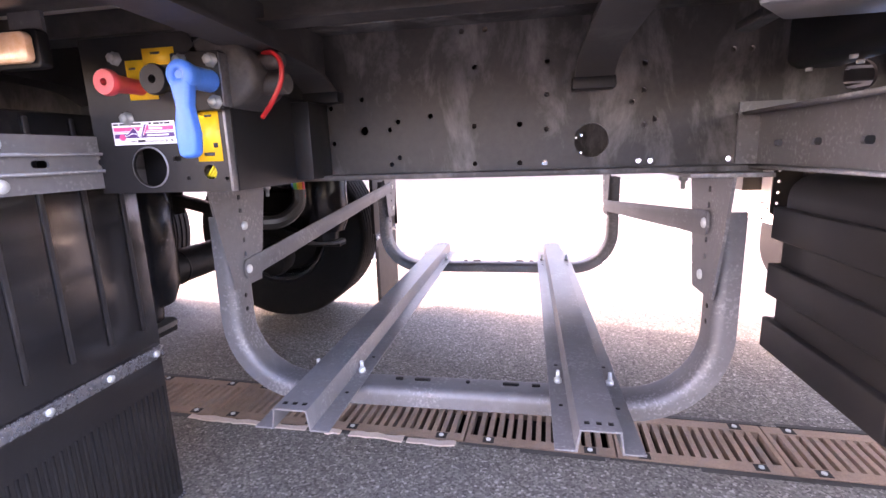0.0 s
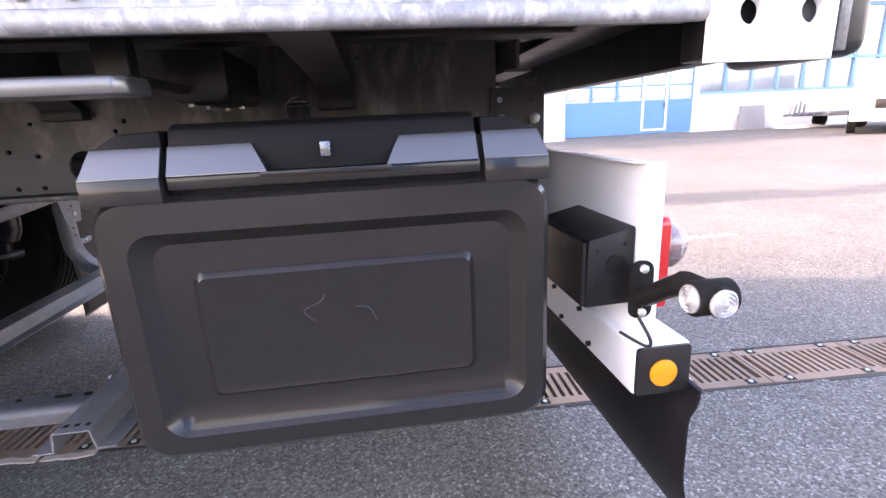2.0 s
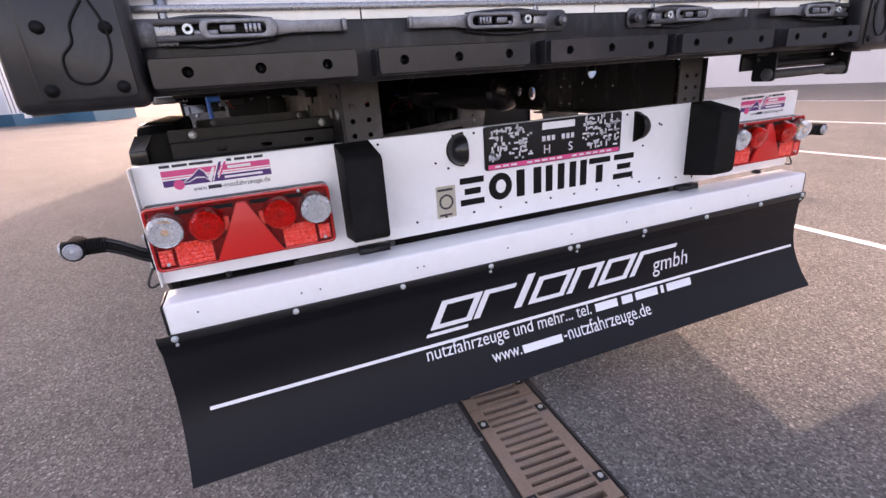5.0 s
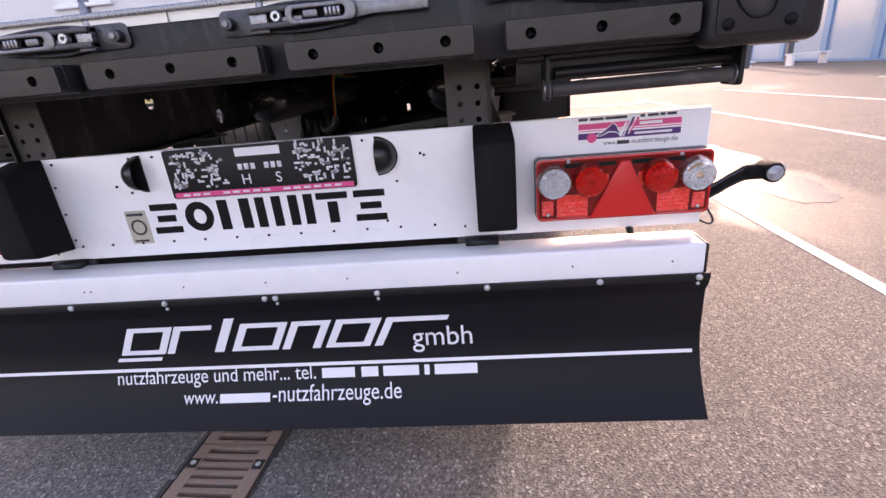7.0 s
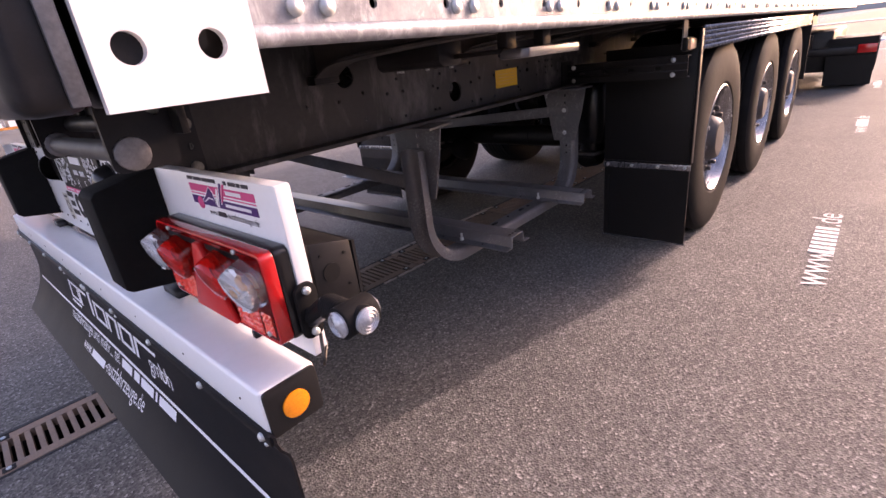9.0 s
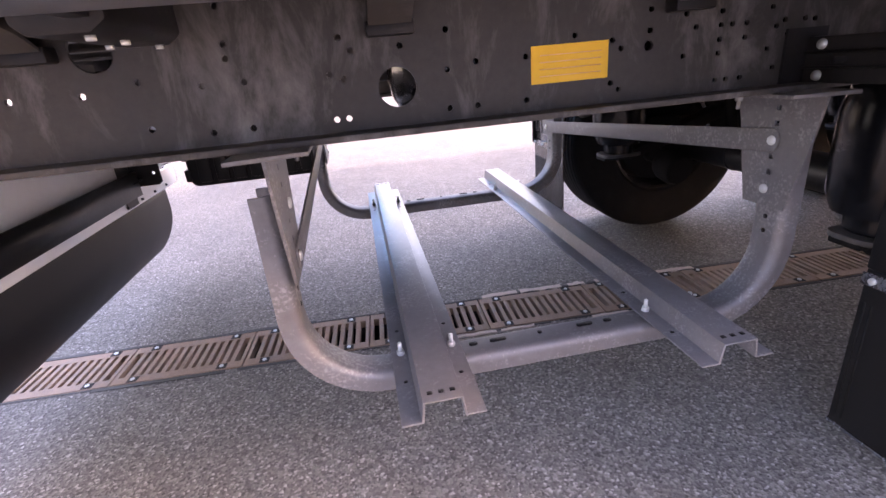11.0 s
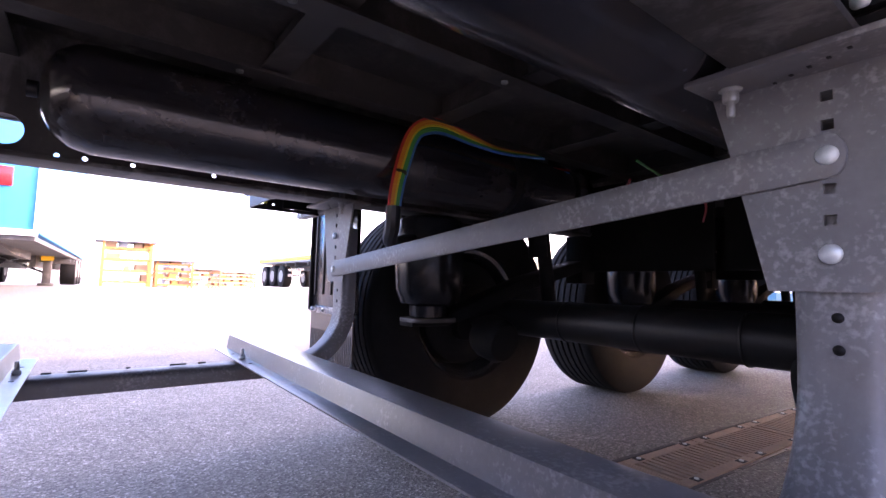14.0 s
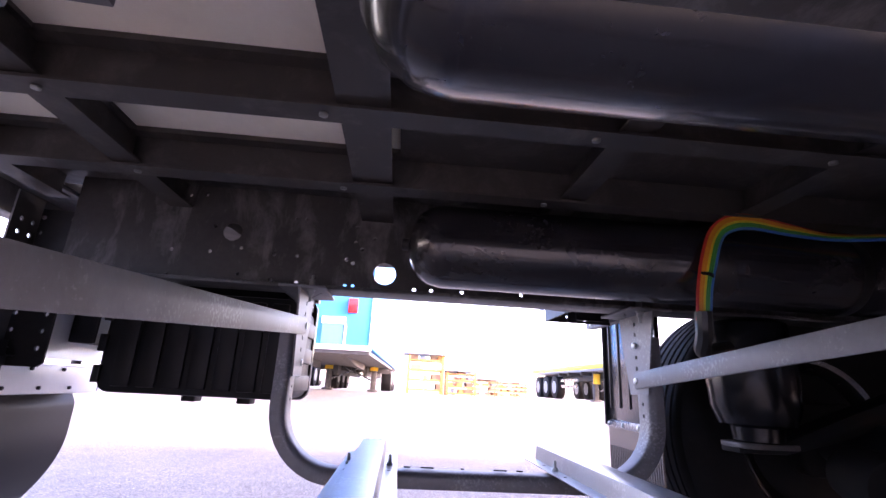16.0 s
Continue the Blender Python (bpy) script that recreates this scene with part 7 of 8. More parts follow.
for k, (c, dz) in enumerate((("blue", 0.0), ("red", 0.011))):
    bm = bmesh.new()
    tube(bm, smooth_path([(-2.36 - 0.02 * k, -0.42, 1.085 + dz), (-2.45, -0.42, 1.095 + dz), (-2.6, -0.4, 1.11 + dz), (-2.8, -0.37, 1.12 + dz)], 5), 0.0045, 7)
    part("hose", bm, WIRES[c], loom, c + " hose")
loom2 = thing("hose_loom", "tangle of coloured air hoses over the axles", "hoses")
rr = random.Random(4)
for k in range(5):
    bm = bmesh.new()
    a = Vector((-2.5 - rr.uniform(0, 0.2), rr.uniform(0.0, 0.5), rr.uniform(0.93, 1.06)))
    pts = [a]
    for j in range(4):
        a = a + Vector((-rr.uniform(0.1, 0.22), rr.uniform(-0.08, 0.1), rr.uniform(-0.09, 0.09)))
        pts.append(a)
    tube(bm, smooth_path(pts, 5), 0.004, 6)
    part("hose", bm, WIRES[("red", "blue", "green", "black")[k % 4]], loom2)

# ---------------------------------------------------------------- valve station on the left side
valve = thing("valve_station", "black valve panel with blue lever and red knob", "valve station")
PY = -0.985
bm = bmesh.new()
pierced(bm, [(-2.0, 0.92), (-1.737, 0.92), (-1.737, 1.095), (-1.79, 1.185), (-2.0, 1.185)],
        [circle(-1.893, 0.965, 0.034, 28), circle(-1.776, 0.954, 0.013, 14), rounded(-1.846, -1.83, 0.974, 0.983, 0.003, 3), circle(-1.82, 0.944, 0.004, 8), circle(-1.745, 0.942, 0.004, 8)], "y", PY, PY + 0.004)
part("panel", bm, BLACKP, valve, smooth=0)
bm = bmesh.new()
lathe(bm, [(0.034, -0.003), (0.0365, -0.002), (0.0365, 0.001), (0.034, 0.002)], (-1.893, PY, 0.965), (0, -1, 0), 32)
part("hole_rim", bm, STEEL, valve, "thin worn metal rim")
# black plate added behind the large hole for the shade inside
part("hole_backing", boxes((-1.95, -1.84, PY + 0.05, PY + 0.056, 0.925, 1.01)), INK_AND_HOLE, valve)
bm = bmesh.new()
for k, c in enumerate((-1.783, -1.775, -1.767)):
    cyl(bm, (c - 0.01, PY + 0.012, 0.944), (c + 0.008, PY + 0.012, 0.964), 0.003, 7)
part("cable_end", bm, WIRES["yellow"], valve, "yellow cable behind the small hole")
part("edge_fold", boxes((-1.7375, -1.7325, PY - 0.004, PY + 0.012, 0.92, 1.09)), STEEL, valve, "bright worn folded edge", bevel=0.001)
part("side_cheek", boxes((-1.7365, -1.7305, PY + 0.012, -0.66, 0.92, 1.1)), BLACKP, valve)
part("back_box", boxes((-1.755, -1.69, -0.76, -0.66, 0.925, 1.09)), BLACKP, valve, bevel=0.003)
for a, b, c, d, h in ((-1.912, -1.856, 1.08, 1.145, 0.001), (-1.876, -1.815, 1.135, 1.162, 0.0016), (-1.795, -1.748, 0.972, 1.06, 0.001)):
    part("yellow_label", boxes((a, b, PY - h, PY - h + 0.0005, c, d)), YELLOW, valve)
bm = bmesh.new()
for a, c, w, h in ((-1.773, 1.046, 0.013, 0.004), (-1.782, 0.981, 0.02, 0.006), (-1.762, 0.995, 0.008, 0.008), (-1.86, 1.152, 0.018, 0.004), (-1.905, 1.13, 0.012, 0.003), (-1.905, 1.092, 0.02, 0.003)):
    box(bm, a, a + w, PY - 0.0022, PY - 0.0016, c, c + h)
part("label_bar", bm, GREYINK, valve)
dealer_print(valve, lambda u, v, h: (-1.956 + u, PY - h, 1.006 + v), 0.49, True)
bm = bmesh.new()
for x, z, d in ((-1.924, 1.05, 0.0), (-1.79, 1.067, 0.02), (-1.735, 1.067, 0.02), (-1.735, 1.132, 0.02), (-1.93, 1.15, 0.0), (-1.79, 1.134, 0.02)):
    lathe(bm, [(0.0, 0.013), (0.0075, 0.0125), (0.0085, 0.011), (0.0085, 0.003), (0.0125, 0.0025), (0.0125, 0.0)], (x, PY - d, z), (0, -1, 0), 6)
part("bolt", bm, DULLBOLT, valve)
part("valve_plate", boxes((-1.81, -1.722, PY - 0.02, PY, 1.055, 1.148)), BLACKP, valve, bevel=0.003)
part("plate_edge", boxes((-1.7225, -1.7195, PY - 0.021, PY + 0.002, 1.06, 1.143)), STEEL, valve, bevel=0.001)
bm = bmesh.new()
prism(bm, [(-1.8, 1.06), (-1.715, 1.06), (-1.68, 1.085), (-1.672, 1.12), (-1.69, 1.15), (-1.705, 1.175), (-1.75, 1.182), (-1.8, 1.165)], "y", PY, PY + 0.11)
part("valve_body", bm, CASTING, valve, "dirty cast metal valve body", bevel=0.012, seg=3)
for x, z, r, l in ((-1.668, 1.1, 0.018, 0.03), (-1.667, 1.138, 0.014, 0.022)):
    bm = bmesh.new()
    cyl(bm, (x - 0.02, PY + 0.05, z), (x + l, PY + 0.045, z), r, 12)
    part("port", bm, CASTING, valve, bevel=0.004)
bm = bmesh.new()
lathe(bm, [(0.0, 0.05), (0.02, 0.048), (0.026, 0.036), (0.03, 0.012), (0.034, 0.0)], (-1.77, PY + 0.06, 1.165), (0, 0, 1), 18)
part("cap", bm, CASTING, valve)
bm = bmesh.new()
cyl(bm, (-1.742, PY - 0.02, 1.1), (-1.742, PY - 0.09, 1.1), 0.018, 18)
part("lever_hub", bm, BLUEP, valve, "blue plastic lever hub")
bm = bmesh.new()
lathe(bm, [(0.007, 0.006), (0.007, 0.0), (0.02, 0.0), (0.0225, 0.006), (0.0225, 0.014), (0.019, 0.03)], (-1.742, PY - 0.095, 1.1), (0, 1, 0), 20)
prism(bm, [(-1.76, 1.095), (-1.724, 1.095), (-1.731, 1.055), (-1.725, 1.015), (-1.728, 0.984), (-1.735, 0.979), (-1.752, 0.977), (-1.758, 0.984), (-1.761, 1.015), (-1.754, 1.055)], "y", PY - 0.095, PY - 0.073)
part("blue_lever", bm, BLUEP, valve, "bright blue plastic lever", bevel=0.006, seg=3)
bm = bmesh.new()
lathe(bm, [(0.0065, 0.008), (0.0065, 0.0), (0.022, 0.0), (0.024, 0.004), (0.0235, 0.012), (0.018, 0.02), (0.015, 0.05), (0.015, 0.075)], (-1.804, PY - 0.072, 1.1), (0, 1, 0), 20)
part("black_knob", bm, PLASTIC_M, valve)
bm = bmesh.new()
lathe(bm, [(0.006, 0.008), (0.006, 0.0), (0.019, 0.0), (0.021, 0.004), (0.0205, 0.012), (0.015, 0.022), (0.013, 0.05), (0.013, 0.078)], (-1.888, PY - 0.075, 1.1), (0, 1, 0), 20)
part("red_knob", bm, REDP, valve, "red plastic knob")
bm = bmesh.new()
tube(bm, smooth_path([(-1.68, PY + 0.045, 1.15), (-1.655, PY + 0.03, 1.148), (-1.636, PY + 0.02, 1.13), (-1.637, PY + 0.018, 1.1), (-1.66, PY + 0.022, 1.066), (-1.69, PY + 0.04, 1.045)], 6), 0.0042, 8)
part("red_hose", bm, WIRES["red"], valve, "thin red hose")

# side marker lamps under the rails
for s, ym, xm, zm in ((-1, 1.1, -2.0, 1.147), (1, 1.215, -2.03, 1.065)):
    t = thing("side_marker_lamp", "small orange side marker lamp on a bracket", "marker lamp", "side marker lamps")
    bm = bmesh.new()
    prism(bm, rounded(xm - 0.05, xm + 0.05, zm - 0.028, zm + 0.028, 0.008), "y", *sorted((s * (ym - 0.02), s * ym)))
    part("base", bm, PLASTIC_M, t, bevel=0.003)
    bm = bmesh.new()
    prism(bm, rounded(xm - 0.043, xm + 0.043, zm - 0.022, zm + 0.022, 0.01), "y", *sorted((s * ym, s * (ym + 0.014))))
    part("lens", bm, AMBER, t, "orange ribbed lens", bevel=0.004)
    bm = boxes((xm - 0.02, xm + 0.04, *sorted((s * (ym - 0.026), s * (ym - 0.02))), zm - 0.02, 1.21))
    part("bracket", bm, ZINC, t)

# yellow notice on the right beam
t = thing("yellow_notice", "plain yellow adhesive notice on the beam", "sticker")
bm = boxes((-1.533, -1.37, 0.65, 0.6512, 0.982, 1.053))
part("sheet", bm, YELLOW, t)
bm = bmesh.new()
for k in range(4):
    box(bm, -1.518, -1.388, 0.6512, 0.6516, 0.995 + k * 0.013, 0.9965 + k * 0.013)
part("print_bar", bm, AMBER, t)


# ---------------------------------------------------------------- workshop building past the trailer's right side
def workshop():
    b = thing("workshop", "white rendered workshop with blue sectional door and windows", "building", kind="structure", at=Matrix.Translation((0, 0, 0.286)))
    Y = 14.6
    openings = [(6.25, 11.15, 0.02, 4.3), (11.35, 24.0, 1.3, 4.3), (-2.0, 0.5, 0.02, 4.2), (-9.0, -2.6, 1.3, 4.2), (-25.8, -12.1, -0.36, 4.2)]
    xs = [-28.6] + sorted([o[0] for o in openings] + [o[1] for o in openings]) + [26.0]
    for a, c in zip(xs, xs[1:]):
        op = [o for o in openings if o[0] <= a and c <= o[1]]
        bm = bmesh.new()
        if not op:
            box(bm, a, c, Y, Y + 0.35, -0.5, 6.5)
            if a == 0.5:
                box(bm, a + 0.001, 3.95, Y - 0.14, Y + 0.001, -0.05, 6.499)
        else:
            z0, z1 = op[0][2], op[0][3]
            if z0 > 0.05:
                box(bm, a, c, Y, Y + 0.35, -0.5, z0)
            box(bm, a, c, Y, Y + 0.35, z1, 6.5)
        part("wall", bm, WALLW, b)
    bm = boxes((-28.9, 26.3, Y - 0.2, Y + 14, 6.5, 6.7), (-28.6, -28.3, Y + 0.35, Y + 13, 0, 6.5))
    part("roof", bm, TRUCKGREY, b)
    # blue sectional door with glazed rows and a wicket door
    d = part("sectional_door", boxes((6.25, 11.15, Y + 0.08, Y + 0.14, 0.02, 1.14)), DOORBLUE, b, "blue sectional door")
    for k in range(6):
        z = 1.16 + k * 0.53
        for j in range(5):
            x = 6.25 + j * 0.98
            bm = boxes((x + 0.06, x + 0.92, Y + 0.1, Y + 0.12, z + 0.06, z + 0.47))
            pane = part("pane", bm, GLASS, d)
            if k < 2:
                # pale low arches laid on the panes as painted reflections
                bm = bmesh.new()
                w = 0.3 + 0.08 * ((j * 7 + k * 3) % 3)
                prism(bm, [(x + 0.49 + w * math.cos(radians(q)), z + 0.07 + (0.16 + 0.05 * (j % 2)) * math.sin(radians(q))) for q in range(0, 181, 15)], "y", Y + 0.097, Y + 0.1)
                part("pale_arch", bm, DIMWHITE, pane)
        bm = boxes((6.25, 11.15, Y + 0.07, Y + 0.15, z - 0.03, z + 0.05))
        part("rail", bm, DOORBLUE, d)
    for j in range(6):
        x = 6.25 + j * 0.98
        bm = boxes((x - 0.05, x + 0.05, Y + 0.072, Y + 0.148, 1.14, 4.3))
        part("stile", bm, DOORBLUE, d)
    for r in ((9.17, 9.24, 0.12, 2.2), (10.08, 10.15, 0.12, 2.2), (9.24, 10.08, 2.13, 2.2), (9.24, 10.08, 0.12, 0.19)):
        bm = boxes((r[0], r[1], Y + 0.05, Y + 0.08, r[2], r[3]))
        part("wicket_frame", bm, WHITE, d, "white wicket door frame")
    for x0, x1, z0, z1, n in ((11.35, 24.0, 1.3, 4.3, 12), (-9.0, -2.6, 1.3, 4.2, 6), (-2.0, 0.5, 0.02, 4.2, 2), (-25.8, -12.1, -0.3, 4.2, 5)):
        tall = z0 < 0
        w = part("window", boxes((x0, x1, Y + 0.14, Y + 0.16, z0, z1)), PALEGLASS if tall else GLASS, b)
        for k in range(n + 1):
            x = x0 + (x1 - x0) * k / n
            h = 0.17 if tall else 0.05
            bm = boxes((x - h, x + h, Y + 0.06, Y + 0.2, z0, z1))
            part("mullion", bm, FRAMEBLUE, w)
        for z in (z0, z0 + (2.6 if tall else 1.1), z1 - 0.1):
            bm = boxes((x0, x1, Y + 0.07, Y + 0.19, z, z + 0.1))
            part("transom", bm, FRAMEBLUE, w)
    part("notice", boxes((9.45, 9.8, Y + 0.085, Y + 0.095, 1.3, 1.62)), PAPER, d, "white paper notice")
    part("door_handle", boxes((10.0, 10.04, Y + 0.02, Y + 0.05, 0.95, 1.1)), BLACKP, d)
    bm = bmesh.new()
    cyl(bm, (0.95, Y - 0.2, 0.5), (0.95, Y - 0.2, 6.5), 0.055, 12)
    pipe = part("downpipe", bm, WALLW, b)
    bm = bmesh.new()
    cyl(bm, (0.95, Y - 0.2, 0.0), (0.95, Y - 0.2, 0.5), 0.062, 12)
    part("pipe_foot", bm, BLACKP, pipe)


workshop()


def heap(name, x, y, rx, ry, h, m, label, cat, seed):
    bm = bmesh.new()
    rr = random.Random(seed)
    rows = []
    for i in range(7):
        f = i / 6
        ring = []
        for k in range(20):
            a = 2 * math.pi * k / 20
            n = 0.75 + 0.5 * noise.noise(Vector((math.cos(a) * 1.7, math.sin(a) * 1.7, seed)))
            ring.append(bm.verts.new((x + rx * (1 - f) * n * math.cos(a), y + ry * (1 - f) * n * math.sin(a), rise(y, x) + (h * (1 - (1 - f) ** 2) * (0.8 + 0.3 * rr.random()) if i else -0.02))))
        rows.append(ring)
    for u, w in zip(rows, rows[1:]):
        for k in range(20):
            bm.faces.new((u[k], u[(k + 1) % 20], w[(k + 1) % 20], w[k]))
    bm.faces.new(rows[-1])
    return tagged(part(name, bm, m, smooth=60), label, cat)


def snow_bank(x0, x1, y0, y1, seed):
    """A low uneven bank of old snow: lumps of every size, thin at both ends."""
    bm = bmesh.new()
    nx, ny = 90, 16
    g = []
    for i in range(nx + 1):
        u = i / nx
        x = x0 + (x1 - x0) * u
        crest = 0.15 + 0.17 * max(0.0, 1 - abs(u - 0.68) / 0.22)
        ends = min(1.0, 7 * u, 4 * (1 - u))
        row = []
        for j in range(ny + 1):
            w = j / ny
            side = math.sin(math.pi * min(1.0, w * 0.75 + 0.02))
            y = y0 + (y1 - y0) * w + 0.12 * noise.noise(Vector((x * 1.3, seed, w)))
            lump = 0.6 + 0.55 * noise.noise(Vector((x * 2.1, y * 2.6, seed))) + 0.3 * noise.noise(Vector((x * 6.5, y * 7.0, seed))) + 0.18 * noise.noise(Vector((x * 17, y * 17, seed)))
            row.append(bm.verts.new((x, y, rise(y, x) + max(-0.01, crest * ends * side * lump * 1.5 - 0.015))))
        g.append(row)
    for p, q in zip(g, g[1:]):
        for j in range(ny):
            bm.faces.new((p[j], q[j], q[j + 1], p[j + 1]))
    return tagged(part("snow_bank", bm, SNOW, smooth=35), "low dirty white snow bank against the workshop wall", "snow")


snow_bank(1.75, 6.15, 13.55, 14.46, 3)
heap("snow_heap", 15.0, 13.9, 1.6, 0.5, 0.12, SNOW, "thin white snow remains against the workshop wall", "snow", 8)
heap("snow_heap", -23.5, 12.5, 2.0, 0.6, 0.35, SNOW, "white snow heap by the fence", "snow", 11)

t = thing("leaning_board", "dark grey board leaning on the workshop wall", "board", at=Matrix.Translation((0, 0, 0.28)))
bm = bmesh.new()
prism(bm, [(14.42, 0.0), (14.46, 0.0), (14.585, 0.85), (14.545, 0.85)], "x", 13.0, 13.98)
part("board", bm, TRUCKGREY, t)
bm = bmesh.new()
prism(bm, [(14.34, 0.0), (14.38, 0.0), (14.46, 0.55), (14.42, 0.55)], "x", 12.88, 13.3)
part("small_board", bm, TRUCKGREY, t)


def car_trailer(x, y):
    t = thing("small_trailer", "light grey low trailer with drawbar by the wall", "trailer", at=Matrix.Translation((0, 0, 0.245)))
    bm = boxes((x, x + 2.2, y - 0.7, y + 0.7, 0.42, 0.55), (x - 1.0, x, y - 0.05, y + 0.05, 0.45, 0.52))
    part("bed", bm, ALU, t, bevel=0.01)
    for yy in (y - 0.8, y + 0.72):
        bm = bmesh.new()
        cyl(bm, (x + 1.2, yy, 0.28), (x + 1.2, yy + 0.1, 0.28), 0.28, 20)
        part("tyre", bm, RUBBER, t)
    bm = bmesh.new()
    for k in range(4):
        cyl(bm, (x - 0.8 + k * 0.18, y, 0.5), (x - 0.7 + k * 0.15, y, 0.95 - 0.1 * (k % 2)), 0.03, 8)
    part("winch_post", bm, STEEL, t)


car_trailer(14.6, 13.2)


def van(x, y, turn, m, label):
    t = thing("van", label, "van", at=Matrix.Translation((x, y, rise(y, x))) @ Matrix.Rotation(radians(turn), 4, "Z"))
    bm = bmesh.new()
    prism(bm, [(0, 0.45), (0.05, 0.95), (0.75, 1.15), (1.5, 1.9), (1.8, 2.1), (5.0, 2.12), (5.1, 0.5), (5.05, 0.4), (0.05, 0.38)], "y", -0.95, 0.95)
    part("body", bm, m, t, bevel=0.05, seg=3)
    bm = bmesh.new()
    prism(bm, [(0.82, 1.2), (1.5, 1.87), (1.52, 1.86), (0.85, 1.18)], "y", -0.8, 0.8)
    part("windscreen", bm, GLASS, t)
    for sy in (-0.955, 0.95):
        bm = bmesh.new()
        prism(bm, [(1.35, 1.25), (1.8, 1.85), (2.6, 1.85), (2.6, 1.25)], "y", sy, sy + 0.005)
        part("side_window", bm, GLASS, t)
        for xx in (0.95, 4.1):
            bm = bmesh.new()
            cyl(bm, (xx, sy * 0.8, 0.34), (xx, sy * 1.02, 0.34), 0.34, 24)
            w = part("wheel", bm, RUBBER, t, bevel=0.02)
            bm = bmesh.new()
            cyl(bm, (xx, sy * 1.02, 0.34), (xx, sy * 1.03, 0.34), 0.2, 18)
            part("rim", bm, ALU, w)
    for yy in (-0.7, 0.7):
        bm = boxes((-0.01, 0.06, yy - 0.2, yy + 0.2, 0.8, 1.0))
        part("headlight", bm, SILVERLENS, t, bevel=0.02)
    bm = boxes((-0.02, 0.03, -0.45, 0.45, 0.72, 0.98))
    part("grille", bm, BLACKP, t, bevel=0.01)


van(13.4, 9.4, 42, WHITE, "white delivery van parked by the workshop")

# ---------------------------------------------------------------- things across the yard on the left side
ZL = 0.12


def parked_trailer(x, y, turn, body, bodym, label, z=ZL, box_h=2.6, legs=True, length=9.0, box_len=None, leg_x=0.0, drop=0.0):
    t = thing("parked_trailer", label, "trailer", "parked trailers", at=Matrix.Translation((x, y, z)) @ Matrix.Rotation(radians(turn), 4, "Z"))
    if body:
        low = 1.25 - drop
        bm = boxes((0, box_len or length, -1.25, 1.25, low, 1.25 + box_h))
        b = part("box_body", bm, bodym, t, bevel=0.03)
        bm = boxes((-0.02, 0.0, -1.25, -1.2, low, 1.25 + box_h), (-0.02, 0.0, 1.2, 1.25, low, 1.25 + box_h), (-0.03, 0.02, -1.25, 1.25, low - 0.05, low + 0.04))
        part("frame", bm, WHITE, b)
        part("hatch", boxes((-0.03, 0.0, -0.69, -0.27, low + 0.05, low + 0.43)), DOORBLUE, b)
        part("sign", boxes((-0.04, 0.0, -0.71, -0.25, low + 0.44, low + 0.57)), WHITE, b)
        part("edge_strip", boxes((-0.04, 0.0, -0.735, -0.7, low + 0.04, low + 0.44)), WHITE, b)
        part("lamp", boxes((-0.06, 0.0, -0.92, -0.73, low + 0.66, low + 0.95)), REDEDGE, b, "red lamp", bevel=0.02)
        part("yellow_label", boxes((-0.035, 0.0, -0.03, 0.08, low + 0.2, low + 0.3)), YELLOW, b)
        part("white_label", boxes((-0.035, 0.0, -0.09, 0.13, low + 0.05, low + 0.11)), PAPER, b)
        part("floor_pan", boxes((0.0, length, -1.22, 1.22, low - 0.12, low - 0.05)), FRAMEP, t, "grey floor underside")
        for yy in (-0.62, 0.62):
            bm = bmesh.new()
            prism(bm, [(0.6, low - 0.12), (4.6, low - 0.12), (4.6, low - 0.3), (2.6, low - 0.26)], "y", yy - 0.06, yy + 0.06)
            part("gooseneck_beam", bm, FRAMEP, t)
    else:
        part("deck", boxes((0, length, -1.22, 1.22, 1.14, 1.22)), TRUCKGREY, t, bevel=0.02)
        part("sheet", boxes((0, length, -1.25, 1.25, 1.22, 1.4)), bodym, t, bevel=0.02)
        part("side_guard", boxes((leg_x + 1.3, length - 4.6, 1.18, 1.22, 0.5, 0.62), (leg_x + 1.3, length - 4.6, 1.18, 1.22, 0.75, 0.86)), ALU, t)
    top = low - 0.13 if body else 1.14
    for yy in (-0.475, 0.475):
        part("chassis", boxes((leg_x + 0.2, length, yy - 0.07, yy + 0.07, top - 0.3, top)), FRAMEP, t)
    for xx in (leg_x + 0.9, leg_x + 2.4, length - 4.3):
        part("cross_beam", boxes((xx, xx + 0.1, -1.2, 1.2, top - 0.14, top)), FRAMEP, t)
    if legs:
        for yy in (-0.75, 0.75):
            bm = boxes((leg_x + 0.5, leg_x + 0.68, yy - 0.09, yy + 0.09, 0.08, 1.2), (leg_x + 0.42, leg_x + 0.76, yy - 0.17, yy + 0.17, 0.0, 0.08))
            leg = part("landing_leg", bm, FRAMEP, t, bevel=0.01)
            bm = boxes((leg_x + 0.44, leg_x + 0.48, yy - 0.13, yy + 0.13, 0.68, 1.06))
            part("yellow_sign", bm, YELLOW, leg)
        for a, c in ((-0.7, 0.7), (0.7, -0.7)):
            bm = bmesh.new()
            cyl(bm, (leg_x + 0.6, a, 0.35), (leg_x + 0.6, c, 0.95), 0.03, 8)
            part("cross_brace", bm, ALU, t)
    for k in range(3):
        xx = length - 1.0 - 1.3 * k
        for yy in (-1.22, 0.84):
            bm = bmesh.new()
            cyl(bm, (xx, yy, 0.52), (xx, yy + 0.38, 0.52), 0.52, 28)
            w = part("wheel", bm, RUBBER, t, bevel=0.03)
            bm = bmesh.new()
            cyl(bm, (xx, yy - 0.005, 0.52), (xx, yy + 0.385, 0.52), 0.28, 20)
            part("rim", bm, TRUCKGREY, w)


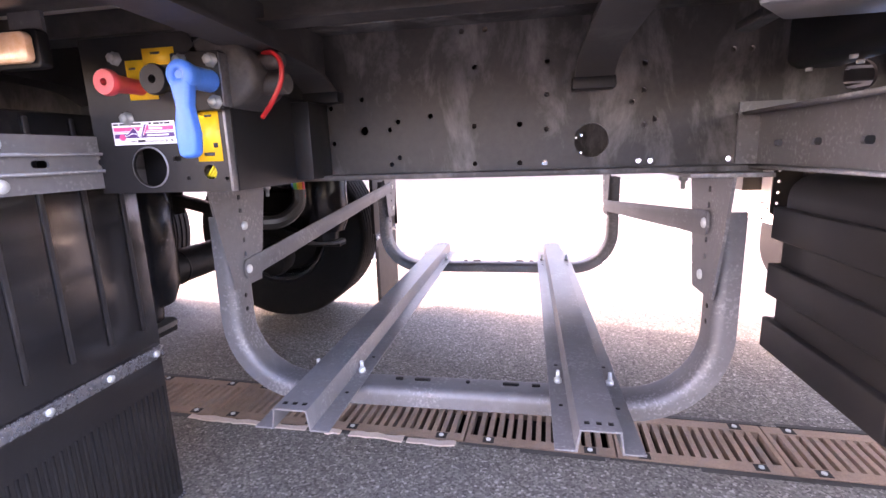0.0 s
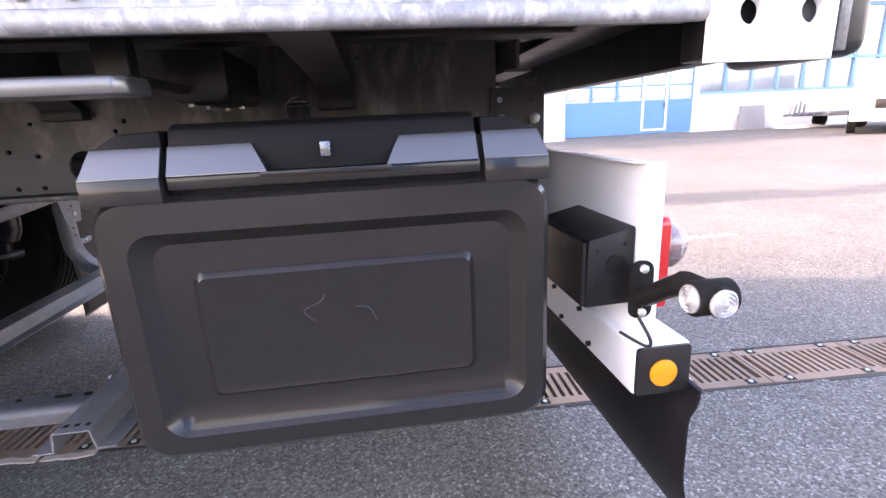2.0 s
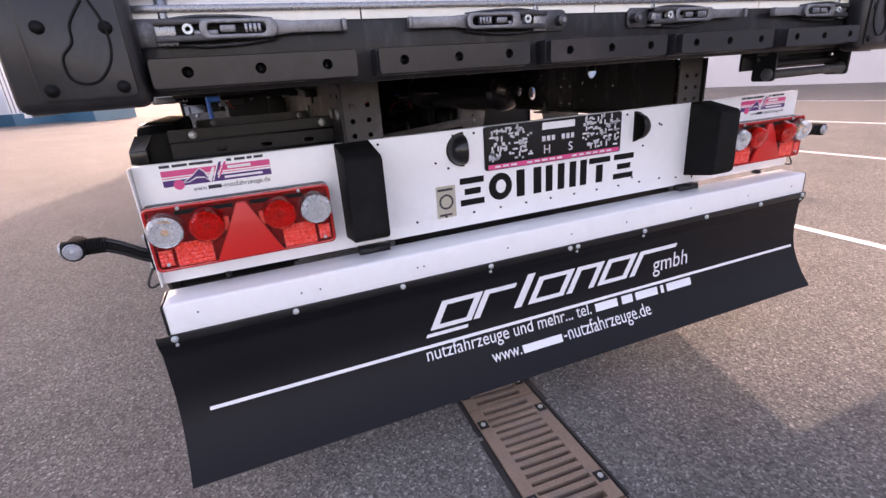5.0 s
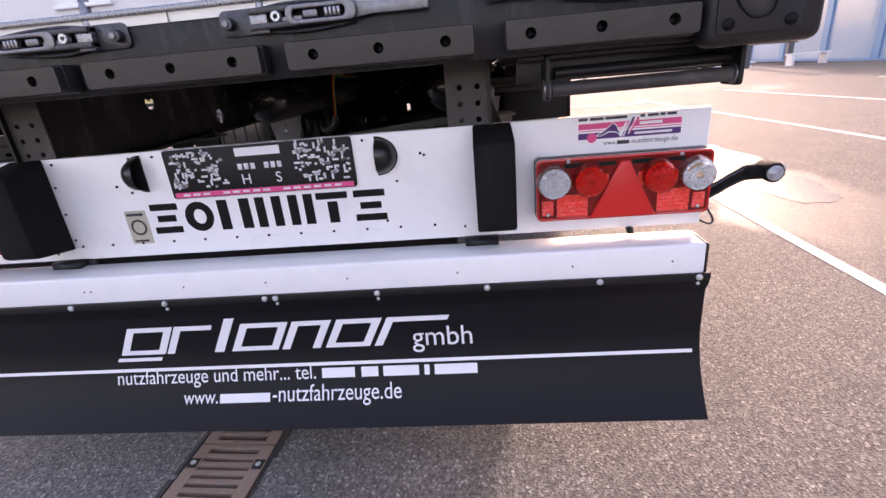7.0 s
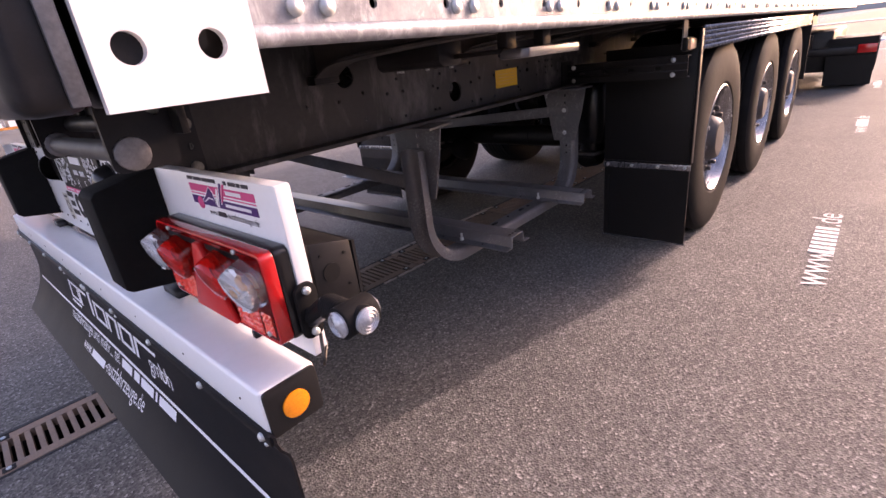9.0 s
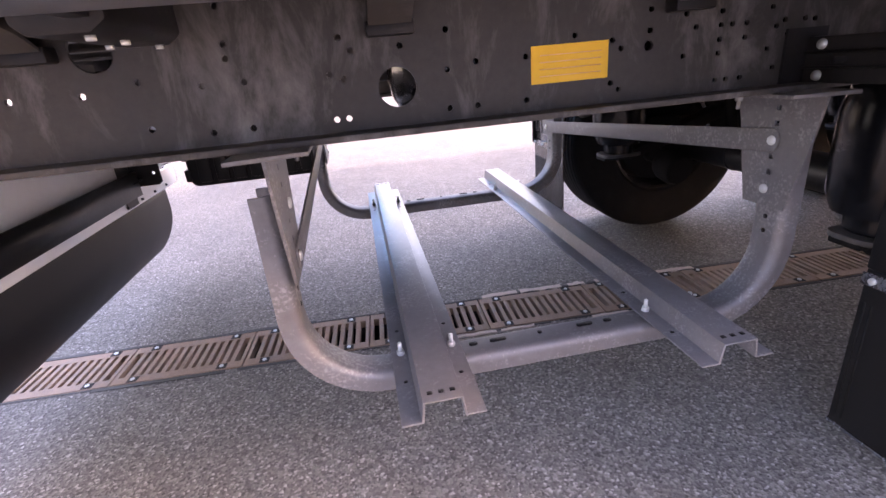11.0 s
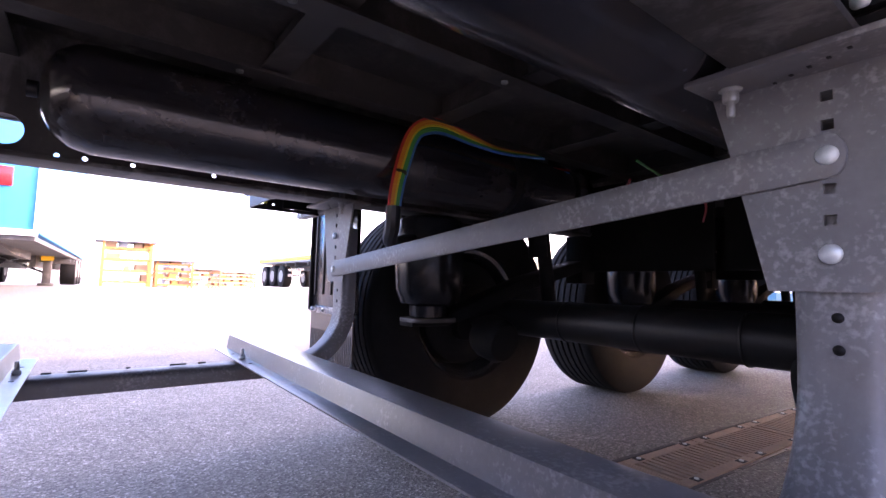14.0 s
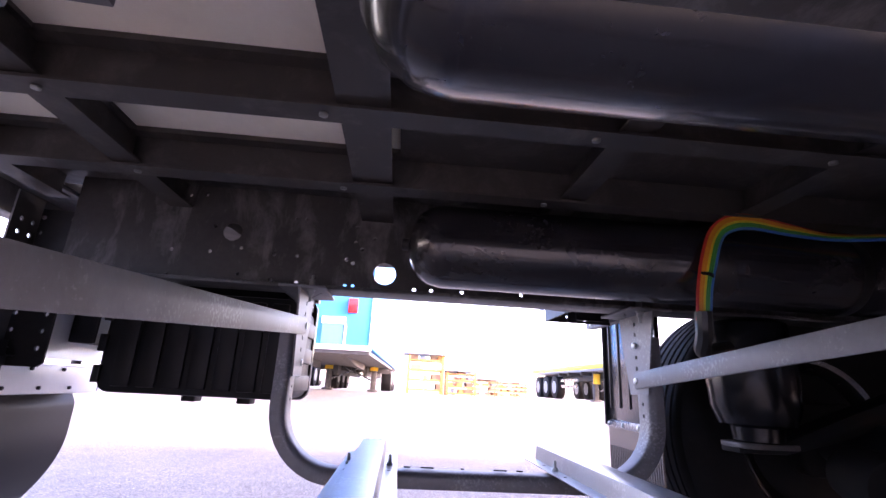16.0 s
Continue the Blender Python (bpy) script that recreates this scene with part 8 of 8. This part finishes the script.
parked_trailer(0.63, -8.5, -92, True, TRUCKBLUE, "blue box trailer standing on landing legs", length=13.6, z=0.36, leg_x=6.6, drop=0.33)
parked_trailer(4.15, -13.5, -92, False, WOOD, "flat trailer with dark timber deck", length=11, z=0.37)
parked_trailer(-9.75, -14.0, -90, False, TRUCKYELLOW, "flat trailer with yellow sheeted deck", length=11.2, z=0.37, leg_x=3.3)


def stack_rack(x, y, z, w, h, m, label, seed):
    t = thing("storage_rack", label, "rack", at=Matrix.Translation((x, y, z)))
    rr = random.Random(seed)
    for xx in (0, w):
        for yy in (0, 1.2):
            part("post", boxes((xx - 0.05, xx + 0.05, yy - 0.05, yy + 0.05, 0, h)), m, t)
    n = 4
    for k in range(n):
        zz = 0.15 + k * h / n
        part("shelf", boxes((0, w, 0, 1.2, zz, zz + 0.09)), m, t)
        xx = 0.1
        while xx < w - 0.3:
            l = rr.uniform(0.15, 0.5)
            part("load", boxes((xx, xx + l, 0.1, 1.1, zz + 0.09, zz + rr.uniform(0.25, h / n - 0.08))), rr.choice((WOOD, TRUCKGREY, RACK, WHITE, WOOD)), t)
            xx += l + rr.uniform(0.03, 0.25)
    part("roof", boxes((-0.2, w + 0.3, -0.2, 1.4, h, h + 0.08)), TRUCKGREY, t)


stack_rack(-3.36, -24.0, 0.26, 1.68, 1.86, RACK, "orange steel rack stacked with timber", 1)
stack_rack(-5.6, -28.0, ZL, 1.6, 1.4, RACK, "low orange rack with mixed timber stacks", 2)
stack_rack(-8.6, -36.0, 0.0, 3.2, 1.3, WOOD, "low timber stacks across the yard", 3)
stack_rack(-11.5, -38.0, 0.0, 3.0, 1.2, RACK, "low orange racks across the yard", 6)
t = thing("storage_shed", "long low shed with blue roof edge across the yard", "shed", at=Matrix.Translation((-12.7, -44, 0.0)))
part("roof", boxes((0, 6.7, 0, 5, 1.5, 1.9)), FRAMEBLUE, t)
for k in range(5):
    part("post", boxes((0.1 + k * 1.6, 0.22 + k * 1.6, 0.1, 0.22, 0, 1.5)), TRUCKGREY, t)
part("back_wall", boxes((0, 6.7, 4.8, 5.0, 0, 1.5)), WALLW, t)

# things past the trailer's nose on the left: fence, crates, cars
for cx, cy, turn in ((-27.2, -13.0, 62), (-28.75, -10.15, 62), (-30.2, -7.3, 62)):
    c = thing("container", "white corrugated container on a blue base frame", "container", "white containers", at=Matrix.Translation((cx, cy, rise(cy))) @ Matrix.Rotation(radians(turn + 90), 4, "Z"))
    part("base_frame", boxes((-1.5, 1.5, 0.0, 2.2, 0.0, 0.55)), TEAL, c, "blue base frame")
    part("body", boxes((-1.5, 1.5, 0.05, 2.2, 0.55, 2.9)), WHITE, c)
    # grey strips on the white wall for the shade in its corrugations
    for k in range(15):
        x = -1.45 + 0.205 * k
        part("groove", boxes((x, x + 0.045, 0.03, 0.052, 0.58, 2.88)), TRUCKGREY, c)
    bm = bmesh.new()
    prism(bm, [(0.2 + 0.42 * math.cos(radians(q)), 1.0 + 0.36 * math.sin(radians(q))) for q in range(0, 181, 20)], "y", 0.018, 0.03)
    part("dark_print", bm, BLACKP, c)
t = thing("wooden_crate", "large brown crate on a low pallet", "crate", at=Matrix.Translation((-24.3, -13.0, rise(-13.0))) @ Matrix.Rotation(radians(-8), 4, "Z"))
# two browns: the dark one for the shaded face, paler for the lit end
part("crate", boxes((-1.3, 0, -0.9, 0.9, 0.15, 2.0)), SHADEBROWN, t, bevel=0.02)
part("end_panel", boxes((-1.3, 0.0, 0.903, 0.93, 0.15, 2.0)), WOOD, t, "crate end in paler brown for its lit side")
for y in (-0.8, 0.0, 0.8):
    part("pallet_runner", boxes((-1.35, 0.05, y - 0.07, y + 0.07, 0.0, 0.14)), WOOD, t)
t = thing("container", "cream yellow corrugated container with ribs", "container", at=Matrix.Translation((-34.0, -29.5, 0.12)))
part("body", boxes((-2.4, 0.0, 0.0, 8.2, 0.3, 2.9)), CREAM, t)
part("base_frame", boxes((-2.4, 0.02, 0.0, 8.2, 0.0, 0.3)), BLACKP, t)
for k in range(12):
    part("rib", boxes((0.001, 0.06, 5.0 + 0.27 * k, 5.06 + 0.27 * k, 0.32, 2.88)), CREAM, t)
part("grey_end", boxes((-2.4, 0.03, 8.204, 10.0, 0.0, 2.9)), TRUCKGREY, t, "grey corrugated end")

# open land ahead of the trailer: fence posts, gate frame, road, hills
for k, (x, y, h) in enumerate(((-17.65, 4.67, 1.35), (-21, 8.0, 1.3), (-26, 6.0, 1.4), (-18.75, 9.24, 1.9))):
    t = thing("fence_post", "thin dark fence post at the yard's edge", "post", "fence posts")
    bm = bmesh.new()
    cyl(bm, (x, y, 0), (x, y, h), 0.075 if k in (0, 3) else 0.025, 10)
    part("post", bm, TRUCKGREY, t)
t = thing("gate_frame", "grey steel portal frame at the yard's edge", "gate", at=Matrix.Translation((0, 0, -0.03)))
for x, y in ((-20.0, 11.6), (-20.0, 13.2)):
    part("post", boxes((x - 0.1, x + 0.1, y - 0.1, y + 0.1, 0, 3.2)), ZINC, t)
part("lintel", boxes((-20.1, -19.9, 11.5, 13.3, 3.0, 3.2)), ZINC, t)
t = thing("bench", "white bench beside the gate frame", "bench", at=Matrix.Translation((0, 0, -0.035)))
part("seat", boxes((-19.2, -18.8, 12.6, 14.0, 0.4, 0.46)), WHITE, t)
for y in (12.7, 13.9):
    part("leg", boxes((-19.2, -18.8, y - 0.04, y + 0.04, 0.0, 0.4)), WHITE, t)
t = thing("snow_edge", "white snow strip along the yard's edge", "snow")
bm = bmesh.new()
prism(bm, [(-24 + a, -12 + b) for a, b in ((0, 0), (0.4, 6), (0.1, 12), (0.6, 18), (0.2, 26), (-1.2, 26), (-0.8, 14), (-1.0, 5), (-0.9, 0))], "z", 0.0, 0.06)
part("strip", bm, SNOW, t)
bm = bmesh.new()
gx = [(-30, -300), (-30, 300), (-420, 300), (-420, -300)]
prism(bm, gx, "z", -0.01, 0.05)
tagged(part("field", bm, GRASS), "flat yellow-green winter field beyond the yard", "field", kind="structure")
bm = bmesh.new()
prism(bm, [(-60, -300), (-60, 300), (-66, 300), (-66, -300)], "z", 0.05, 0.12)
tagged(part("far_road", bm, CONCRETE), "grey road across the field", "road", kind="structure")


def ridge(points_y0, points_y1, x, h, m, label, seed, axis="x"):
    bm = bmesh.new()
    n = 140
    lo, hi, back = [], [], []
    for k in range(n + 1):
        y = points_y0 + (points_y1 - points_y0) * k / n
        z = h * (0.75 + 0.5 * noise.noise(Vector((y * 0.006, seed, 0)))) + 1.6 * abs(noise.noise(Vector((y * 0.09, seed, 3))))
        p = (x, y) if axis == "x" else (y, x)
        q = (x + 0.05 * x, y) if axis == "x" else (y, x + 0.05 * x)
        lo.append(bm.verts.new((*p, -1)))
        hi.append(bm.verts.new((*p, z)))
        back.append(bm.verts.new((*q, z * 1.1)))
    for k in range(n):
        bm.faces.new((lo[k], lo[k + 1], hi[k + 1], hi[k]))
        bm.faces.new((hi[k], hi[k + 1], back[k + 1], back[k]))
    tagged(part("backdrop", bm, m, smooth=0), label, "hills", kind="structure")


# haze is put into the ridges' colour
ridge(-700, 700, -420, 4.5, HAZED_FOREST, "wooded hills on the horizon, paled for haze", 1)
ridge(-600, 600, -500, 9, HAZED_FOREST, "distant wooded hills, paled for haze", 2, "y")
ridge(-700, 700, 430, 9, HAZED_FOREST, "distant wooded hills, paled for haze", 3)


def tractor_rear(x, y):
    """The tail of the tractor that stands under the trailer's nose: frame, mudguards, tyres, lamps."""
    t = thing("tractor_unit", "dark tractor unit under the trailer's nose with red lamps", "truck")
    part("chassis", boxes((x - 5, x - 0.05, y - 0.45, y + 0.45, 0.6, 0.82)), BLACKP, t, bevel=0.02)
    part("rear_frame", boxes((x - 3.0, x - 0.2, y - 0.7, y + 0.7, 0.25, 0.86)), BLACKP, t, bevel=0.03)
    part("cross_beam", boxes((x - 0.12, x, y - 1.2, y + 1.2, 0.5, 0.62)), BLACKP, t, bevel=0.02)
    for s in (-1, 1):
        yo, yi = y + s * 1.24, y + s * 0.66
        bm = bmesh.new()
        pts = [(x - 0.62 + 0.56 * math.cos(radians(a)), (yo + yi) / 2, 0.42 + (0.36 if a in range(10, 171) else 0.3) * math.sin(radians(a)) - 0.02) for a in range(-30, 211, 15)]
        band(bm, pts, (0, 1, 0), 0.3, 0.02)
        part("wheel_guard", bm, PLASTIC_M, t)
        part("flap", boxes((x - 0.06, x - 0.045, *sorted((yo, yi)), 0.06, 0.74)), PLASTIC_M, t)
        bm = bmesh.new()
        cyl(bm, (x - 0.62, yi + s * 0.02, 0.38), (x - 0.62, yo - s * 0.02, 0.38), 0.38, 28)
        part("tyre", bm, RUBBER, t, bevel=0.03)
        part("tail_lamp", boxes((x, x + 0.04, *sorted((y + s * 1.02, y + s * 1.24)), 0.52, 0.64)), REDEDGE, t, "red lamp", bevel=0.008)


tractor_rear(-9.5, 0.52)
# nose of this trailer: support legs and front wall foot
t = thing("landing_gear", "dark steel landing legs under the trailer's front", "landing gear")
for s in (-1, 1):
    part("leg", boxes((-9.2, -9.05, s * 0.7 - 0.08, s * 0.7 + 0.08, 0.05, 0.95)), FRAMEP, t)
    part("foot", boxes((-9.3, -8.95, s * 0.7 - 0.16, s * 0.7 + 0.16, 0.0, 0.05)), FRAMEP, t)
